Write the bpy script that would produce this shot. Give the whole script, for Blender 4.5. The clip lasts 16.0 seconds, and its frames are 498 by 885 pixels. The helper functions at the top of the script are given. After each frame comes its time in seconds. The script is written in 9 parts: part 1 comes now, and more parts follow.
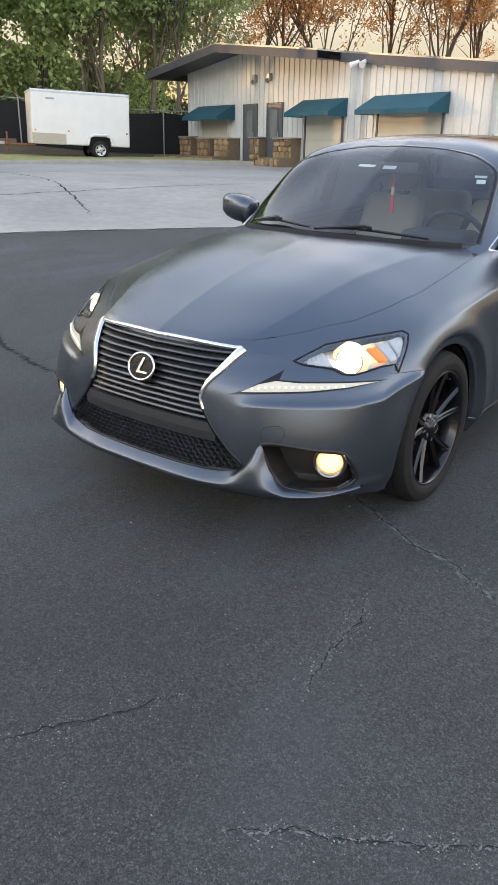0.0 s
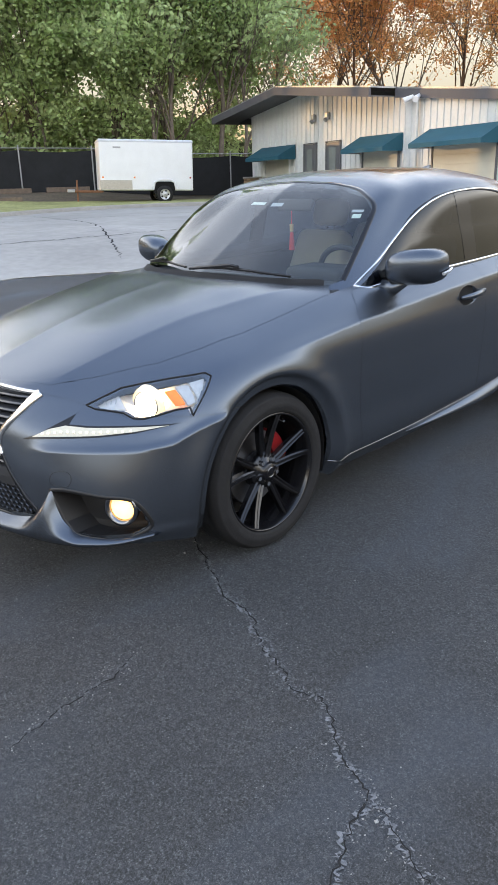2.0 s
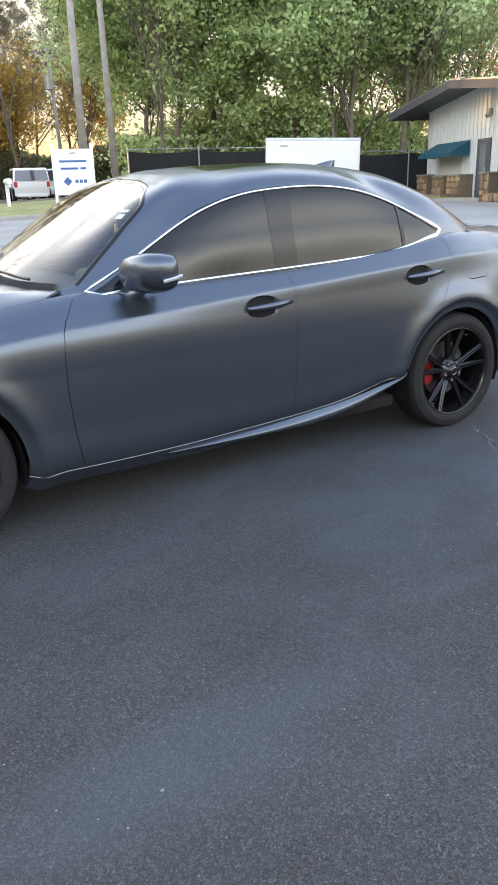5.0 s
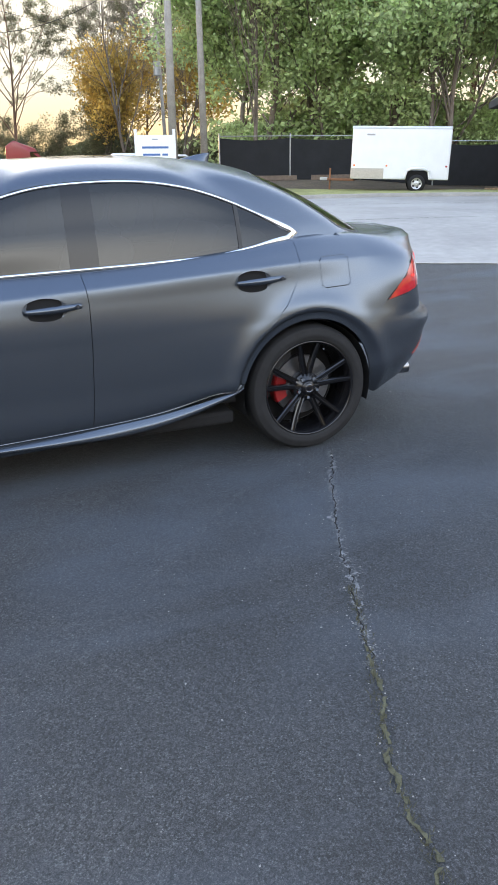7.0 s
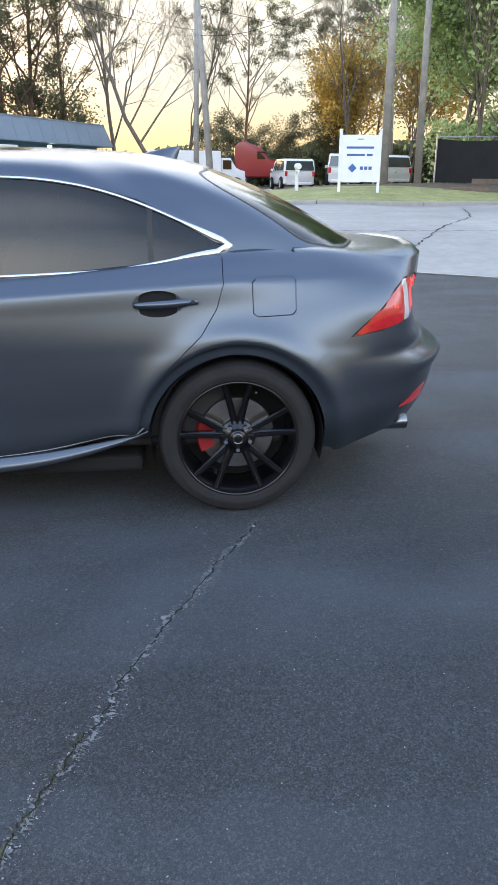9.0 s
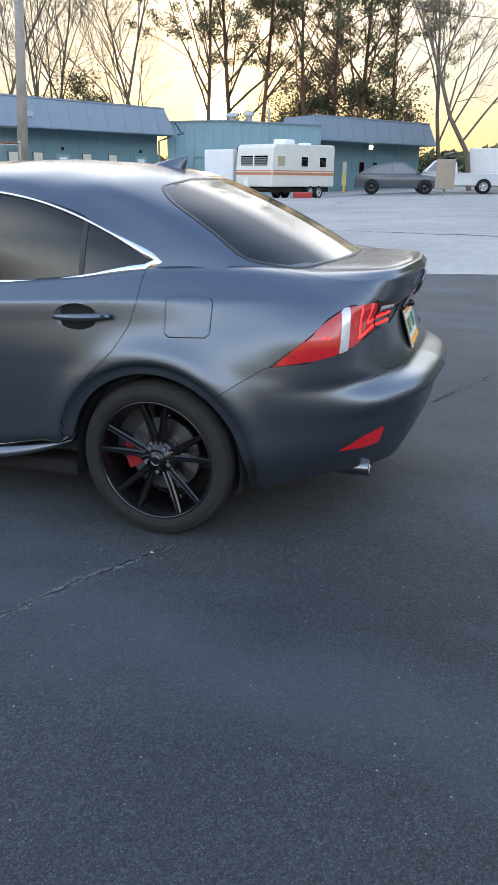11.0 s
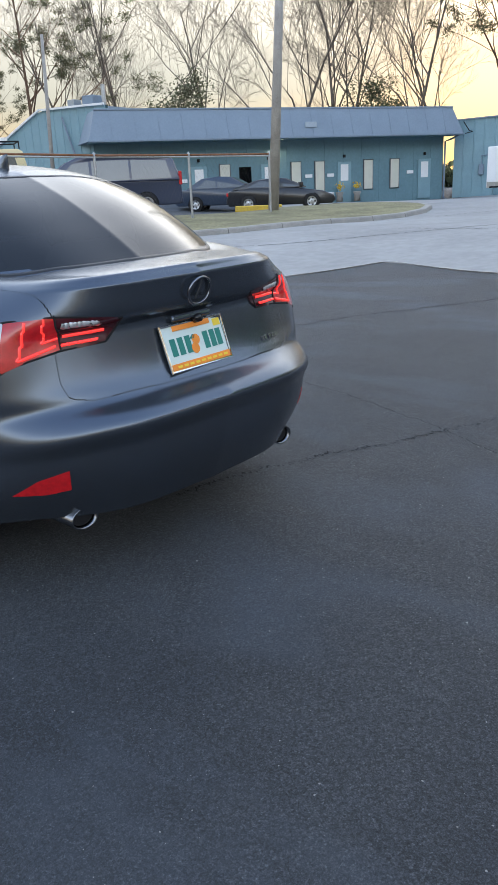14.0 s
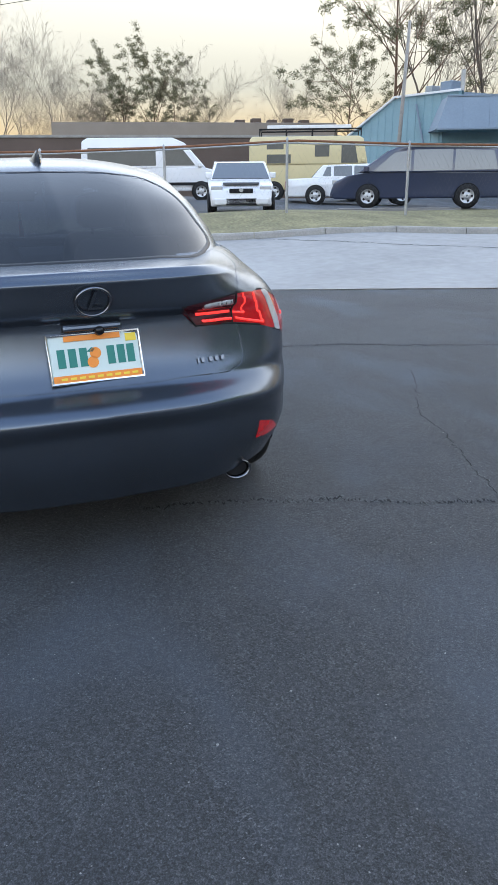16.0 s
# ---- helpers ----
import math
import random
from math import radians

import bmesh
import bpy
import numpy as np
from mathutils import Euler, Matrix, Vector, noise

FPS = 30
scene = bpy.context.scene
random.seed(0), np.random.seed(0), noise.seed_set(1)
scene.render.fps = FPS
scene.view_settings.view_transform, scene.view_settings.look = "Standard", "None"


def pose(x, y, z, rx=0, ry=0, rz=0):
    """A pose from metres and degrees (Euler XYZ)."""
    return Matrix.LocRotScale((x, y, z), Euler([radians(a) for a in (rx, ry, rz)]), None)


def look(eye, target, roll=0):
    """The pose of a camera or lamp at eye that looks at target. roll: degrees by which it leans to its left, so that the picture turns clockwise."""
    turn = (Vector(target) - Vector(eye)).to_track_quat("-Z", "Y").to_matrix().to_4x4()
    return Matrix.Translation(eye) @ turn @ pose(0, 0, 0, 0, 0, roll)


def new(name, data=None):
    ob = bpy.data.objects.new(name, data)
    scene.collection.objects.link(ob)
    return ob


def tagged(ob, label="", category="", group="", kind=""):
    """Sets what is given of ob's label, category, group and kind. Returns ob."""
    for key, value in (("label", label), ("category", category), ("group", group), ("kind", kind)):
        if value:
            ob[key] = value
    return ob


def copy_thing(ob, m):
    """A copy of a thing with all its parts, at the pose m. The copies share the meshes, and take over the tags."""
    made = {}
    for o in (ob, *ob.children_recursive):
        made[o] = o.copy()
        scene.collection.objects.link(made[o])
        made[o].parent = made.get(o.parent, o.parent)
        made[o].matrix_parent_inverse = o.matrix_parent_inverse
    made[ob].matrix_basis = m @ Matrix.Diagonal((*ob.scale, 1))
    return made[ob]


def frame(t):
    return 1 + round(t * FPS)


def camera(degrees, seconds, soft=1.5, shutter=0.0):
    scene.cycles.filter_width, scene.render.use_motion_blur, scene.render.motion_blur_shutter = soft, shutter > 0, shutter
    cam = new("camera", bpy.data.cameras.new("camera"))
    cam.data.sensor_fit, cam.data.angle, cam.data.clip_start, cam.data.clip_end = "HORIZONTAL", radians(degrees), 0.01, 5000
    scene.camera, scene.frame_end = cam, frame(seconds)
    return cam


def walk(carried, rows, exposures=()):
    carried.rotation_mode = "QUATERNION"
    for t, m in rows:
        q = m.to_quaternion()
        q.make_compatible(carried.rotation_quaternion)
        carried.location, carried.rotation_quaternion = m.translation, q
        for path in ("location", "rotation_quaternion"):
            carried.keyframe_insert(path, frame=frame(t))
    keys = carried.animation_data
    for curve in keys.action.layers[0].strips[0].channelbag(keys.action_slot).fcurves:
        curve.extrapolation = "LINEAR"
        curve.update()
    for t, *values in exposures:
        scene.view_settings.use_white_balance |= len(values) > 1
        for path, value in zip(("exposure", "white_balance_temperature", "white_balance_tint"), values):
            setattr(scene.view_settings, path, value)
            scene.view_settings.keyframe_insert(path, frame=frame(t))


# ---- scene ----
cam = camera(37.1, 16.0)
# the lot slopes by two degrees: its frame, in which the car stands level
LOT_UP = Vector((0.014, 0.008, 1.0)).normalized()
LOT = LOT_UP.rotation_difference(Vector((0, 0, 1))).to_matrix().to_4x4()
PATH = [
    (0, (-2.829, -1.99, 1.476), (-1.35, -0.886, 0.704), 0.8),
    (0.5, (-2.702, -2.161, 1.465), (-1.271, -1, 0.688), -0.8),
    (1, (-2.573, -2.375, 1.48), (-1.154, -1.18, 0.732), -1.2),
    (1.5, (-2.323, -2.56, 1.471), (-0.928, -1.31, 0.769), -1.4),
    (2, (-2.074, -2.748, 1.475), (-0.721, -1.443, 0.791), -1.8),
    (2.5, (-1.798, -2.949, 1.454), (-0.523, -1.566, 0.775), -1.9),
    (3, (-1.539, -3.131, 1.455), (-0.326, -1.694, 0.773), -1.5),
    (3.5, (-1.195, -3.28, 1.436), (-0.082, -1.765, 0.753), -1.2),
    (3.7, (-1.067, -3.335, 1.43), (0.029, -1.804, 0.758), -1.4),
    (4, (-0.903, -3.476, 1.436), (0.155, -1.916, 0.766), -2.1),
    (4.5, (-0.611, -3.698, 1.457), (0.391, -2.103, 0.786), -1.9),
    (5, (-0.286, -3.821, 1.401), (0.661, -2.192, 0.731), -2.2),
    (5.2, (-0.128, -3.869, 1.397), (0.804, -2.233, 0.721), -2.3),
    (7.3, (1.34, -4.194, 1.392), (1.91, -2.404, 0.708), -0.6),
    (7.5, (1.481, -4.184, 1.374), (1.951, -2.36, 0.7), -0.2),
    (8, (1.826, -4.129, 1.352), (2.167, -2.277, 0.679), -0.3),
    (8.2, (1.974, -4.064, 1.346), (2.297, -2.212, 0.665), 0.1),
    (10.3, (3.624, -3.448, 1.412), (3.242, -1.604, 0.738), -0.8),
    (10.5, (3.768, -3.436, 1.411), (3.294, -1.621, 0.719), -0.19),
    (11, (4.087, -3.37, 1.408), (3.459, -1.596, 0.728), -0.38),
    (11.5, (4.408, -3.162, 1.386), (3.672, -1.417, 0.74), 0.21),
    (12, (4.725, -2.952, 1.351), (3.809, -1.278, 0.751), -2.2),
    (12.5, (4.973, -2.713, 1.317), (3.975, -1.095, 0.698), -2.71),
    (13, (5.193, -2.374, 1.293), (4.119, -0.814, 0.647), -3.18),
    (13.5, (5.405, -2.081, 1.268), (4.22, -0.607, 0.62), -3.64),
    (14, (5.59, -1.805, 1.28), (4.293, -0.425, 0.639), -3.6),
    (14.5, (5.752, -1.42, 1.28), (4.369, -0.123, 0.645), -3.34),
    (15, (5.939, -1.093, 1.265), (4.387, -0.02, 0.601), -2.4),
    (15.5, (6.088, -0.794, 1.284), (4.408, 0.063, 0.616), -1.27),
    (16, (6.145, -0.41, 1.288), (4.375, 0.272, 0.651), -1.23),
]
EXPOSURES = [(0, 3.4, 7500, 11), (0.7, 3.5, 7300, 11), (2.5, 3.5, 7050, 10), (5, 3.8, 7000, 10), (8, 3.75, 6600, 9), (10.5, 3.45, 6450, 8), (11.3, 3.4, 6450, 8), (12.2, 3.25, 6550, 8), (13, 3.15, 6500, 8), (14, 3.2, 6400, 8), (16, 3.4, 6350, 8)]
walk(cam, [(t, LOT @ look(eye, target, roll)) for t, eye, target, roll in PATH], EXPOSURES)

# ---- world, sun, exposure ----
SUN_AZ, SUN_EL = radians(-21.4), radians(4.1)          # azimuth from +y towards +x
world = bpy.data.worlds.new("dusk_sky")
scene.world = world
world.use_nodes = True
wn = world.node_tree.nodes
sky = wn.new("ShaderNodeTexSky")
sky.sky_type, sky.sun_disc = "NISHITA", False
sky.sun_elevation, sky.sun_rotation = SUN_EL, SUN_AZ
sky.air_density, sky.dust_density, sky.ozone_density = 1.0, 0.6, 3.0
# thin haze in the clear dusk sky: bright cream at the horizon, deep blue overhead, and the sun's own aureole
at = wn.new("ShaderNodeTexCoord")
split = wn.new("ShaderNodeSeparateXYZ")
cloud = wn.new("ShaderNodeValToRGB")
def stops(ramp_node, rows):
    """Sets a colour ramp's stops."""
    el = ramp_node.color_ramp.elements
    while len(el) < len(rows):
        el.new(0.5)
    for e, (pos, c) in zip(el, rows):
        e.position, e.color = pos, (*c, 1)


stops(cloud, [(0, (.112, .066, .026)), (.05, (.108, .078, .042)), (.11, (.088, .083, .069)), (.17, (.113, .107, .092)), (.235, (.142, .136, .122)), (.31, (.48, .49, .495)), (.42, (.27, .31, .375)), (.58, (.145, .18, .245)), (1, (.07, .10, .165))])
veil = wn.new("ShaderNodeValToRGB")            # how much of the sunward glow the air carries, by height
stops(veil, [(0, (.03, .03, .03)), (.14, (.06, .06, .06)), (.42, (1, 1, 1)), (1, (.4, .4, .4))])
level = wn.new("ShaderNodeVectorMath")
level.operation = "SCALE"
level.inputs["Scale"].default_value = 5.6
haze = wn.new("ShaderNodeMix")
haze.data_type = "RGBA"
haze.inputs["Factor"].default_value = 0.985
toward = wn.new("ShaderNodeVectorMath")
toward.operation = "DOT_PRODUCT"
toward.inputs[1].default_value = (math.sin(SUN_AZ) * math.cos(SUN_EL), math.cos(SUN_AZ) * math.cos(SUN_EL), math.sin(SUN_EL))
wl = world.node_tree.links
wl.new(at.outputs["Generated"], split.inputs["Vector"])
wl.new(at.outputs["Generated"], toward.inputs[0])
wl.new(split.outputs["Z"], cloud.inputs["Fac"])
wl.new(split.outputs["Z"], veil.inputs["Fac"])
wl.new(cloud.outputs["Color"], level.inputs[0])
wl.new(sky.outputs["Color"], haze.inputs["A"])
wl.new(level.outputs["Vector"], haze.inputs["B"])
last = haze.outputs["Result"]
for sharp, glow in ((5, (2.25, 1.88, 1.36)), (50, (.80, .38, .04)), (9000, (40, 26, 10))):
    power, tint, plus = wn.new("ShaderNodeMath"), wn.new("ShaderNodeVectorMath"), wn.new("ShaderNodeVectorMath")
    power.operation, tint.operation, plus.operation = "POWER", "SCALE", "ADD"
    power.use_clamp = True
    power.inputs[1].default_value, tint.inputs[0].default_value = sharp, glow
    floor0 = wn.new("ShaderNodeMath")
    floor0.operation = "MAXIMUM"
    floor0.inputs[1].default_value = 0.0
    wl.new(toward.outputs["Value"], floor0.inputs[0])
    wl.new(floor0.outputs[0], power.inputs[0])
    if sharp < 10:
        carry = wn.new("ShaderNodeMath")
        carry.operation = "MULTIPLY"
        wl.new(power.outputs[0], carry.inputs[0])
        wl.new(veil.outputs["Color"], carry.inputs[1])
        power = carry
    wl.new(power.outputs[0], tint.inputs["Scale"])
    wl.new(last, plus.inputs[0])
    wl.new(tint.outputs["Vector"], plus.inputs[1])
    last = plus.outputs["Vector"]
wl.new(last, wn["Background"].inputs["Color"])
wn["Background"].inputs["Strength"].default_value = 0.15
sun = new("sun", bpy.data.lights.new("sun", "SUN"))
sun.data.energy, sun.data.angle, sun.data.color = 0.13, radians(0.6), (1.0, 0.62, 0.30)
sun.matrix_world = look((0, 0, 60), (-60 * math.sin(SUN_AZ), -60 * math.cos(SUN_AZ), 60 - 60 * math.tan(SUN_EL)))

# ---- materials ----
def mat(name, color, rough=0.6, metal=0.0, vary=0.12, scale=6.0, bump=0.0, bump_scale=60.0, fine=0.0, coat=0.0, per_piece=0.0, emit=None, strength=0.0, spec=0.5):
    """Principled surface with large and fine variation of its colour, and relief."""
    m = bpy.data.materials.new(name)
    m.use_nodes = True
    n, l = m.node_tree.nodes, m.node_tree.links
    b = n["Principled BSDF"]
    b.inputs["Roughness"].default_value, b.inputs["Metallic"].default_value = rough, metal
    b.inputs["Coat Weight"].default_value = coat
    b.inputs["Specular IOR Level"].default_value = spec
    tc = n.new("ShaderNodeTexCoord")
    c = (*color, 1)
    if vary:
        t = n.new("ShaderNodeTexNoise")
        t.inputs["Scale"].default_value, t.inputs["Detail"].default_value, t.inputs["Roughness"].default_value = scale, 6, 0.65
        l.new(tc.outputs["Object"], t.inputs["Vector"])
        r = n.new("ShaderNodeMapRange")
        r.inputs["From Min"].default_value, r.inputs["From Max"].default_value = 0.25, 0.75
        r.inputs["To Min"].default_value, r.inputs["To Max"].default_value = 1 - vary, 1 + vary
        l.new(t.outputs["Fac"], r.inputs["Value"])
        last = r.outputs["Result"]
        if fine:
            t2 = n.new("ShaderNodeTexNoise")
            t2.inputs["Scale"].default_value, t2.inputs["Detail"].default_value = scale * 14, 3
            l.new(tc.outputs["Object"], t2.inputs["Vector"])
            r2 = n.new("ShaderNodeMapRange")
            r2.inputs["From Min"].default_value, r2.inputs["From Max"].default_value = 0.3, 0.7
            r2.inputs["To Min"].default_value, r2.inputs["To Max"].default_value = 1 - fine, 1 + fine
            l.new(t2.outputs["Fac"], r2.inputs["Value"])
            mu = n.new("ShaderNodeMath"); mu.operation = "MULTIPLY"
            l.new(last, mu.inputs[0]); l.new(r2.outputs["Result"], mu.inputs[1])
            last = mu.outputs[0]
        if per_piece:
            oi = n.new("ShaderNodeObjectInfo")
            r3 = n.new("ShaderNodeMapRange")
            r3.inputs["To Min"].default_value, r3.inputs["To Max"].default_value = 1 - per_piece, 1 + per_piece
            l.new(oi.outputs["Random"], r3.inputs["Value"])
            mu = n.new("ShaderNodeMath"); mu.operation = "MULTIPLY"
            l.new(last, mu.inputs[0]); l.new(r3.outputs["Result"], mu.inputs[1])
            last = mu.outputs[0]
        v = n.new("ShaderNodeVectorMath"); v.operation = "SCALE"
        v.inputs[0].default_value = color
        l.new(last, v.inputs["Scale"])
        l.new(v.outputs["Vector"], b.inputs["Base Color"])
    else:
        b.inputs["Base Color"].default_value = c
    if bump:
        t = n.new("ShaderNodeTexNoise")
        t.inputs["Scale"].default_value, t.inputs["Detail"].default_value = bump_scale, 4
        l.new(tc.outputs["Object"], t.inputs["Vector"])
        bp = n.new("ShaderNodeBump")
        bp.inputs["Strength"].default_value, bp.inputs["Distance"].default_value = bump, 0.01
        l.new(t.outputs["Fac"], bp.inputs["Height"])
        l.new(bp.outputs["Normal"], b.inputs["Normal"])
    if emit:
        b.inputs["Emission Color"].default_value, b.inputs["Emission Strength"].default_value = (*emit, 1), strength
    return m


def glass(name, color=(1, 1, 1), rough=0.0, ior=1.45):
    m = bpy.data.materials.new(name)
    m.use_nodes = True
    b = m.node_tree.nodes["Principled BSDF"]
    b.inputs["Base Color"].default_value = (*color, 1)
    b.inputs["Transmission Weight"].default_value, b.inputs["Roughness"].default_value, b.inputs["IOR"].default_value = 1.0, rough, ior
    return m


def pane(name, tint, ior=1.5, rough=0.02):
    """Thin clear glass: what lies behind shows through, with a mirror gloss that grows at a slant."""
    m = bpy.data.materials.new(name)
    m.use_nodes = True
    n, l = m.node_tree.nodes, m.node_tree.links
    n.remove(n["Principled BSDF"])
    see, gloss, slant, mx = n.new("ShaderNodeBsdfTransparent"), n.new("ShaderNodeBsdfGlossy"), n.new("ShaderNodeLayerWeight"), n.new("ShaderNodeMixShader")
    power, share = n.new("ShaderNodeMath"), n.new("ShaderNodeMath")
    see.inputs["Color"].default_value = (*tint, 1)
    gloss.inputs["Roughness"].default_value = rough
    base = ((ior - 1) / (ior + 1)) ** 2
    slant.inputs["Blend"].default_value = 0.5
    power.operation, share.operation = "POWER", "MULTIPLY_ADD"
    power.inputs[1].default_value = 4.6
    share.inputs[1].default_value, share.inputs[2].default_value = 1 - 1.6 * base, 1.6 * base
    l.new(slant.outputs["Facing"], power.inputs[0]); l.new(power.outputs[0], share.inputs[0])
    l.new(share.outputs[0], mx.inputs["Fac"]); l.new(see.outputs["BSDF"], mx.inputs[1]); l.new(gloss.outputs["BSDF"], mx.inputs[2])
    l.new(mx.outputs["Shader"], n["Material Output"].inputs["Surface"])
    return m


PAINT = mat("satin_grey_paint", (0.110, 0.128, 0.155), 0.27, 0.84, vary=0.03, scale=2.0)
LINER = mat("black_underbody", (0.006, 0.006, 0.007), 0.9, vary=0.1)
BLACK_TRIM = mat("black_trim", (0.012, 0.012, 0.013), 0.45, vary=0.1, scale=30)
BLACK_GLOSS = mat("gloss_black", (0.008, 0.008, 0.010), 0.12, vary=0.05, coat=0.0, spec=0.38)
GRILLE_MAT = mat("dark_grille", (0.085, 0.090, 0.100), 0.32, 0.7, vary=0.08, scale=20)
PLATE_BAND = mat("matt_black_band", (0.030, 0.031, 0.034), 0.5, vary=0.1, scale=20)
CHROME = mat("chrome", (0.80, 0.80, 0.80), 0.12, 1.0, vary=0.03)
DARK_CHROME = mat("dark_chrome", (0.20, 0.21, 0.23), 0.22, 1.0, vary=0.05)
TYRE = mat("tyre_rubber", (0.019, 0.019, 0.020), 0.75, vary=0.25, scale=14, bump=0.15, bump_scale=90, spec=0.25)
RIM = mat("black_alloy", (0.010, 0.010, 0.012), 0.22, 0.3, vary=0.08, scale=12, coat=0.4)
DISC = mat("brake_steel", (0.25, 0.25, 0.26), 0.35, 1.0, vary=0.2, scale=20)
RED_PAINT = mat("red_caliper_paint", (0.26, 0.010, 0.012), 0.4, vary=0.1, scale=20)
SIDE_GLASS = pane("tinted_glass", (0.045, 0.055, 0.075), 1.44)
REAR_GLASS = pane("tinted_rear_glass", (0.045, 0.055, 0.075), 1.46, 0.11)
WINDSCREEN = pane("windscreen_glass", (0.74, 0.80, 0.79), 1.6)
LAMP_GLASS = pane("lamp_glass", (0.95, 0.96, 0.96), 1.45)
RED_GLASS = mat("red_lamp_plastic", (0.27, 0.004, 0.008), 0.12, vary=0.35, scale=40, coat=0.6, emit=(1, 0.03, 0.04), strength=0.014)
DARK_RED = mat("smoked_red_plastic", (0.06, 0.006, 0.010), 0.10, vary=0.1, coat=0.6)
RED_LIT = mat("lit_red_strip", (0.6, 0.02, 0.02), 0.2, vary=0, emit=(1, 0.05, 0.04), strength=0.10)
CLEAR_LAMP = mat("clear_lamp_plastic", (0.50, 0.52, 0.53), 0.15, 0.3, vary=0.15, scale=60, coat=0.5)
AMBER = mat("amber_reflector", (0.75, 0.22, 0.03), 0.2, vary=0.15, scale=40, emit=(1, 0.22, 0.02), strength=0.03)
WARM_LIT = mat("lit_warm_lamp", (1, 0.9, 0.6), 0.2, vary=0, emit=(1, 0.76, 0.44), strength=5.0)
# the bowl emits a little itself, standing in for the projector's light
BOWL_GLOW = mat("bowl_painted_glow", (0.8, 0.75, 0.6), 0.25, 0.3, vary=0.2, scale=50, emit=(1, 0.72, 0.38), strength=0.09)
FOG_LIT = mat("lit_fog_lamp", (1, 0.8, 0.4), 0.2, vary=0, emit=(1, 0.50, 0.14), strength=0.42)
WHITE_LED = mat("white_led", (0.8, 0.8, 0.75), 0.2, vary=0, emit=(1, 0.93, 0.72), strength=0.05)
DRL_MAT = mat("daylight_strip", (0.50, 0.49, 0.42), 0.2, vary=0.1, scale=60, coat=0.5, emit=(1, 0.9, 0.6), strength=0.012)
LEATHER = mat("beige_leather", (0.46, 0.42, 0.35), 0.55, vary=0.08, scale=8, bump=0.1, bump_scale=150)
CABIN = mat("charcoal_cabin", (0.030, 0.031, 0.034), 0.7, vary=0.1, scale=10)
WHITE_PLATE = mat("white_plate", (0.62, 0.71, 0.67), 0.4, vary=0.04)
GREEN_INK = mat("green_ink", (0.02, 0.20, 0.16), 0.5, vary=0)
ORANGE_INK = mat("orange_ink", (0.85, 0.27, 0.03), 0.5, vary=0.1)
YELLOW_INK = mat("yellow_sticker", (0.85, 0.62, 0.05), 0.5, vary=0)

# ---- tools ----
def mesh_of(name, verts, faces, material=None, smooth=False, normals=None):
    me = bpy.data.meshes.new(name)
    me.from_pydata([tuple(map(float, v)) for v in verts], [], [tuple(map(int, f)) for f in faces])
    if material:
        me.materials.append(material)
    if smooth:
        me.polygons.foreach_set("use_smooth", [True] * len(me.polygons))
    if normals is not None:
        me.normals_split_custom_set_from_vertices([tuple(map(float, n)) for n in normals])
    me.update()
    return me


def thing(name, label, category, group="", kind="", m=None):
    ob = new(name)
    ob.empty_display_size = 0.2
    tagged(ob, label, category, group, kind)
    if m is not None:
        ob.matrix_world = m
    return ob


def part(name, src, material, parent, label="", smooth=False, at=None):
    """Links a bmesh or a mesh as one mesh object under a thing or a part."""
    if isinstance(src, bmesh.types.BMesh):
        me = bpy.data.meshes.new(name)
        src.to_mesh(me)
        src.free()
        if material:
            me.materials.append(material)
        if smooth:
            me.polygons.foreach_set("use_smooth", [True] * len(me.polygons))
    else:
        me = src
    ob = new(name, me)
    ob.parent = parent
    if at is not None:
        ob.matrix_local = at
    if label:
        ob["label"] = label
    return ob


def solo(name, src, material, label, category, group="", kind="", m=None, smooth=False):
    ob = part(name, src, material, None, smooth=smooth)
    if m is not None:
        ob.matrix_world = m
    return tagged(ob, label, category, group, kind)


def box(x0, x1, y0, y1, z0, z1, bevel=0.0, seg=2, bm=None):
    bm = bm or bmesh.new()
    b2 = bmesh.new()
    bmesh.ops.create_cube(b2, size=1, matrix=Matrix.Translation(((x0 + x1) / 2, (y0 + y1) / 2, (z0 + z1) / 2)) @ Matrix.Diagonal((abs(x1 - x0), abs(y1 - y0), abs(z1 - z0), 1)))
    if bevel:
        bmesh.ops.bevel(b2, geom=b2.edges[:], offset=bevel, segments=seg, affect="EDGES", profile=0.5)
    tmp = bpy.data.meshes.new("tmp")
    b2.to_mesh(tmp)
    b2.free()
    bm.from_mesh(tmp)
    bpy.data.meshes.remove(tmp)
    return bm


def cyl(p, q, r, r2=None, seg=16, bm=None, caps=True):
    bm = bm or bmesh.new()
    p, q = Vector(p), Vector(q)
    m = Matrix.Translation((p + q) / 2) @ (q - p).to_track_quat("Z", "Y").to_matrix().to_4x4()
    bmesh.ops.create_cone(bm, cap_ends=caps, segments=seg, radius1=r, radius2=r if r2 is None else r2, depth=(q - p).length, matrix=m)
    return bm


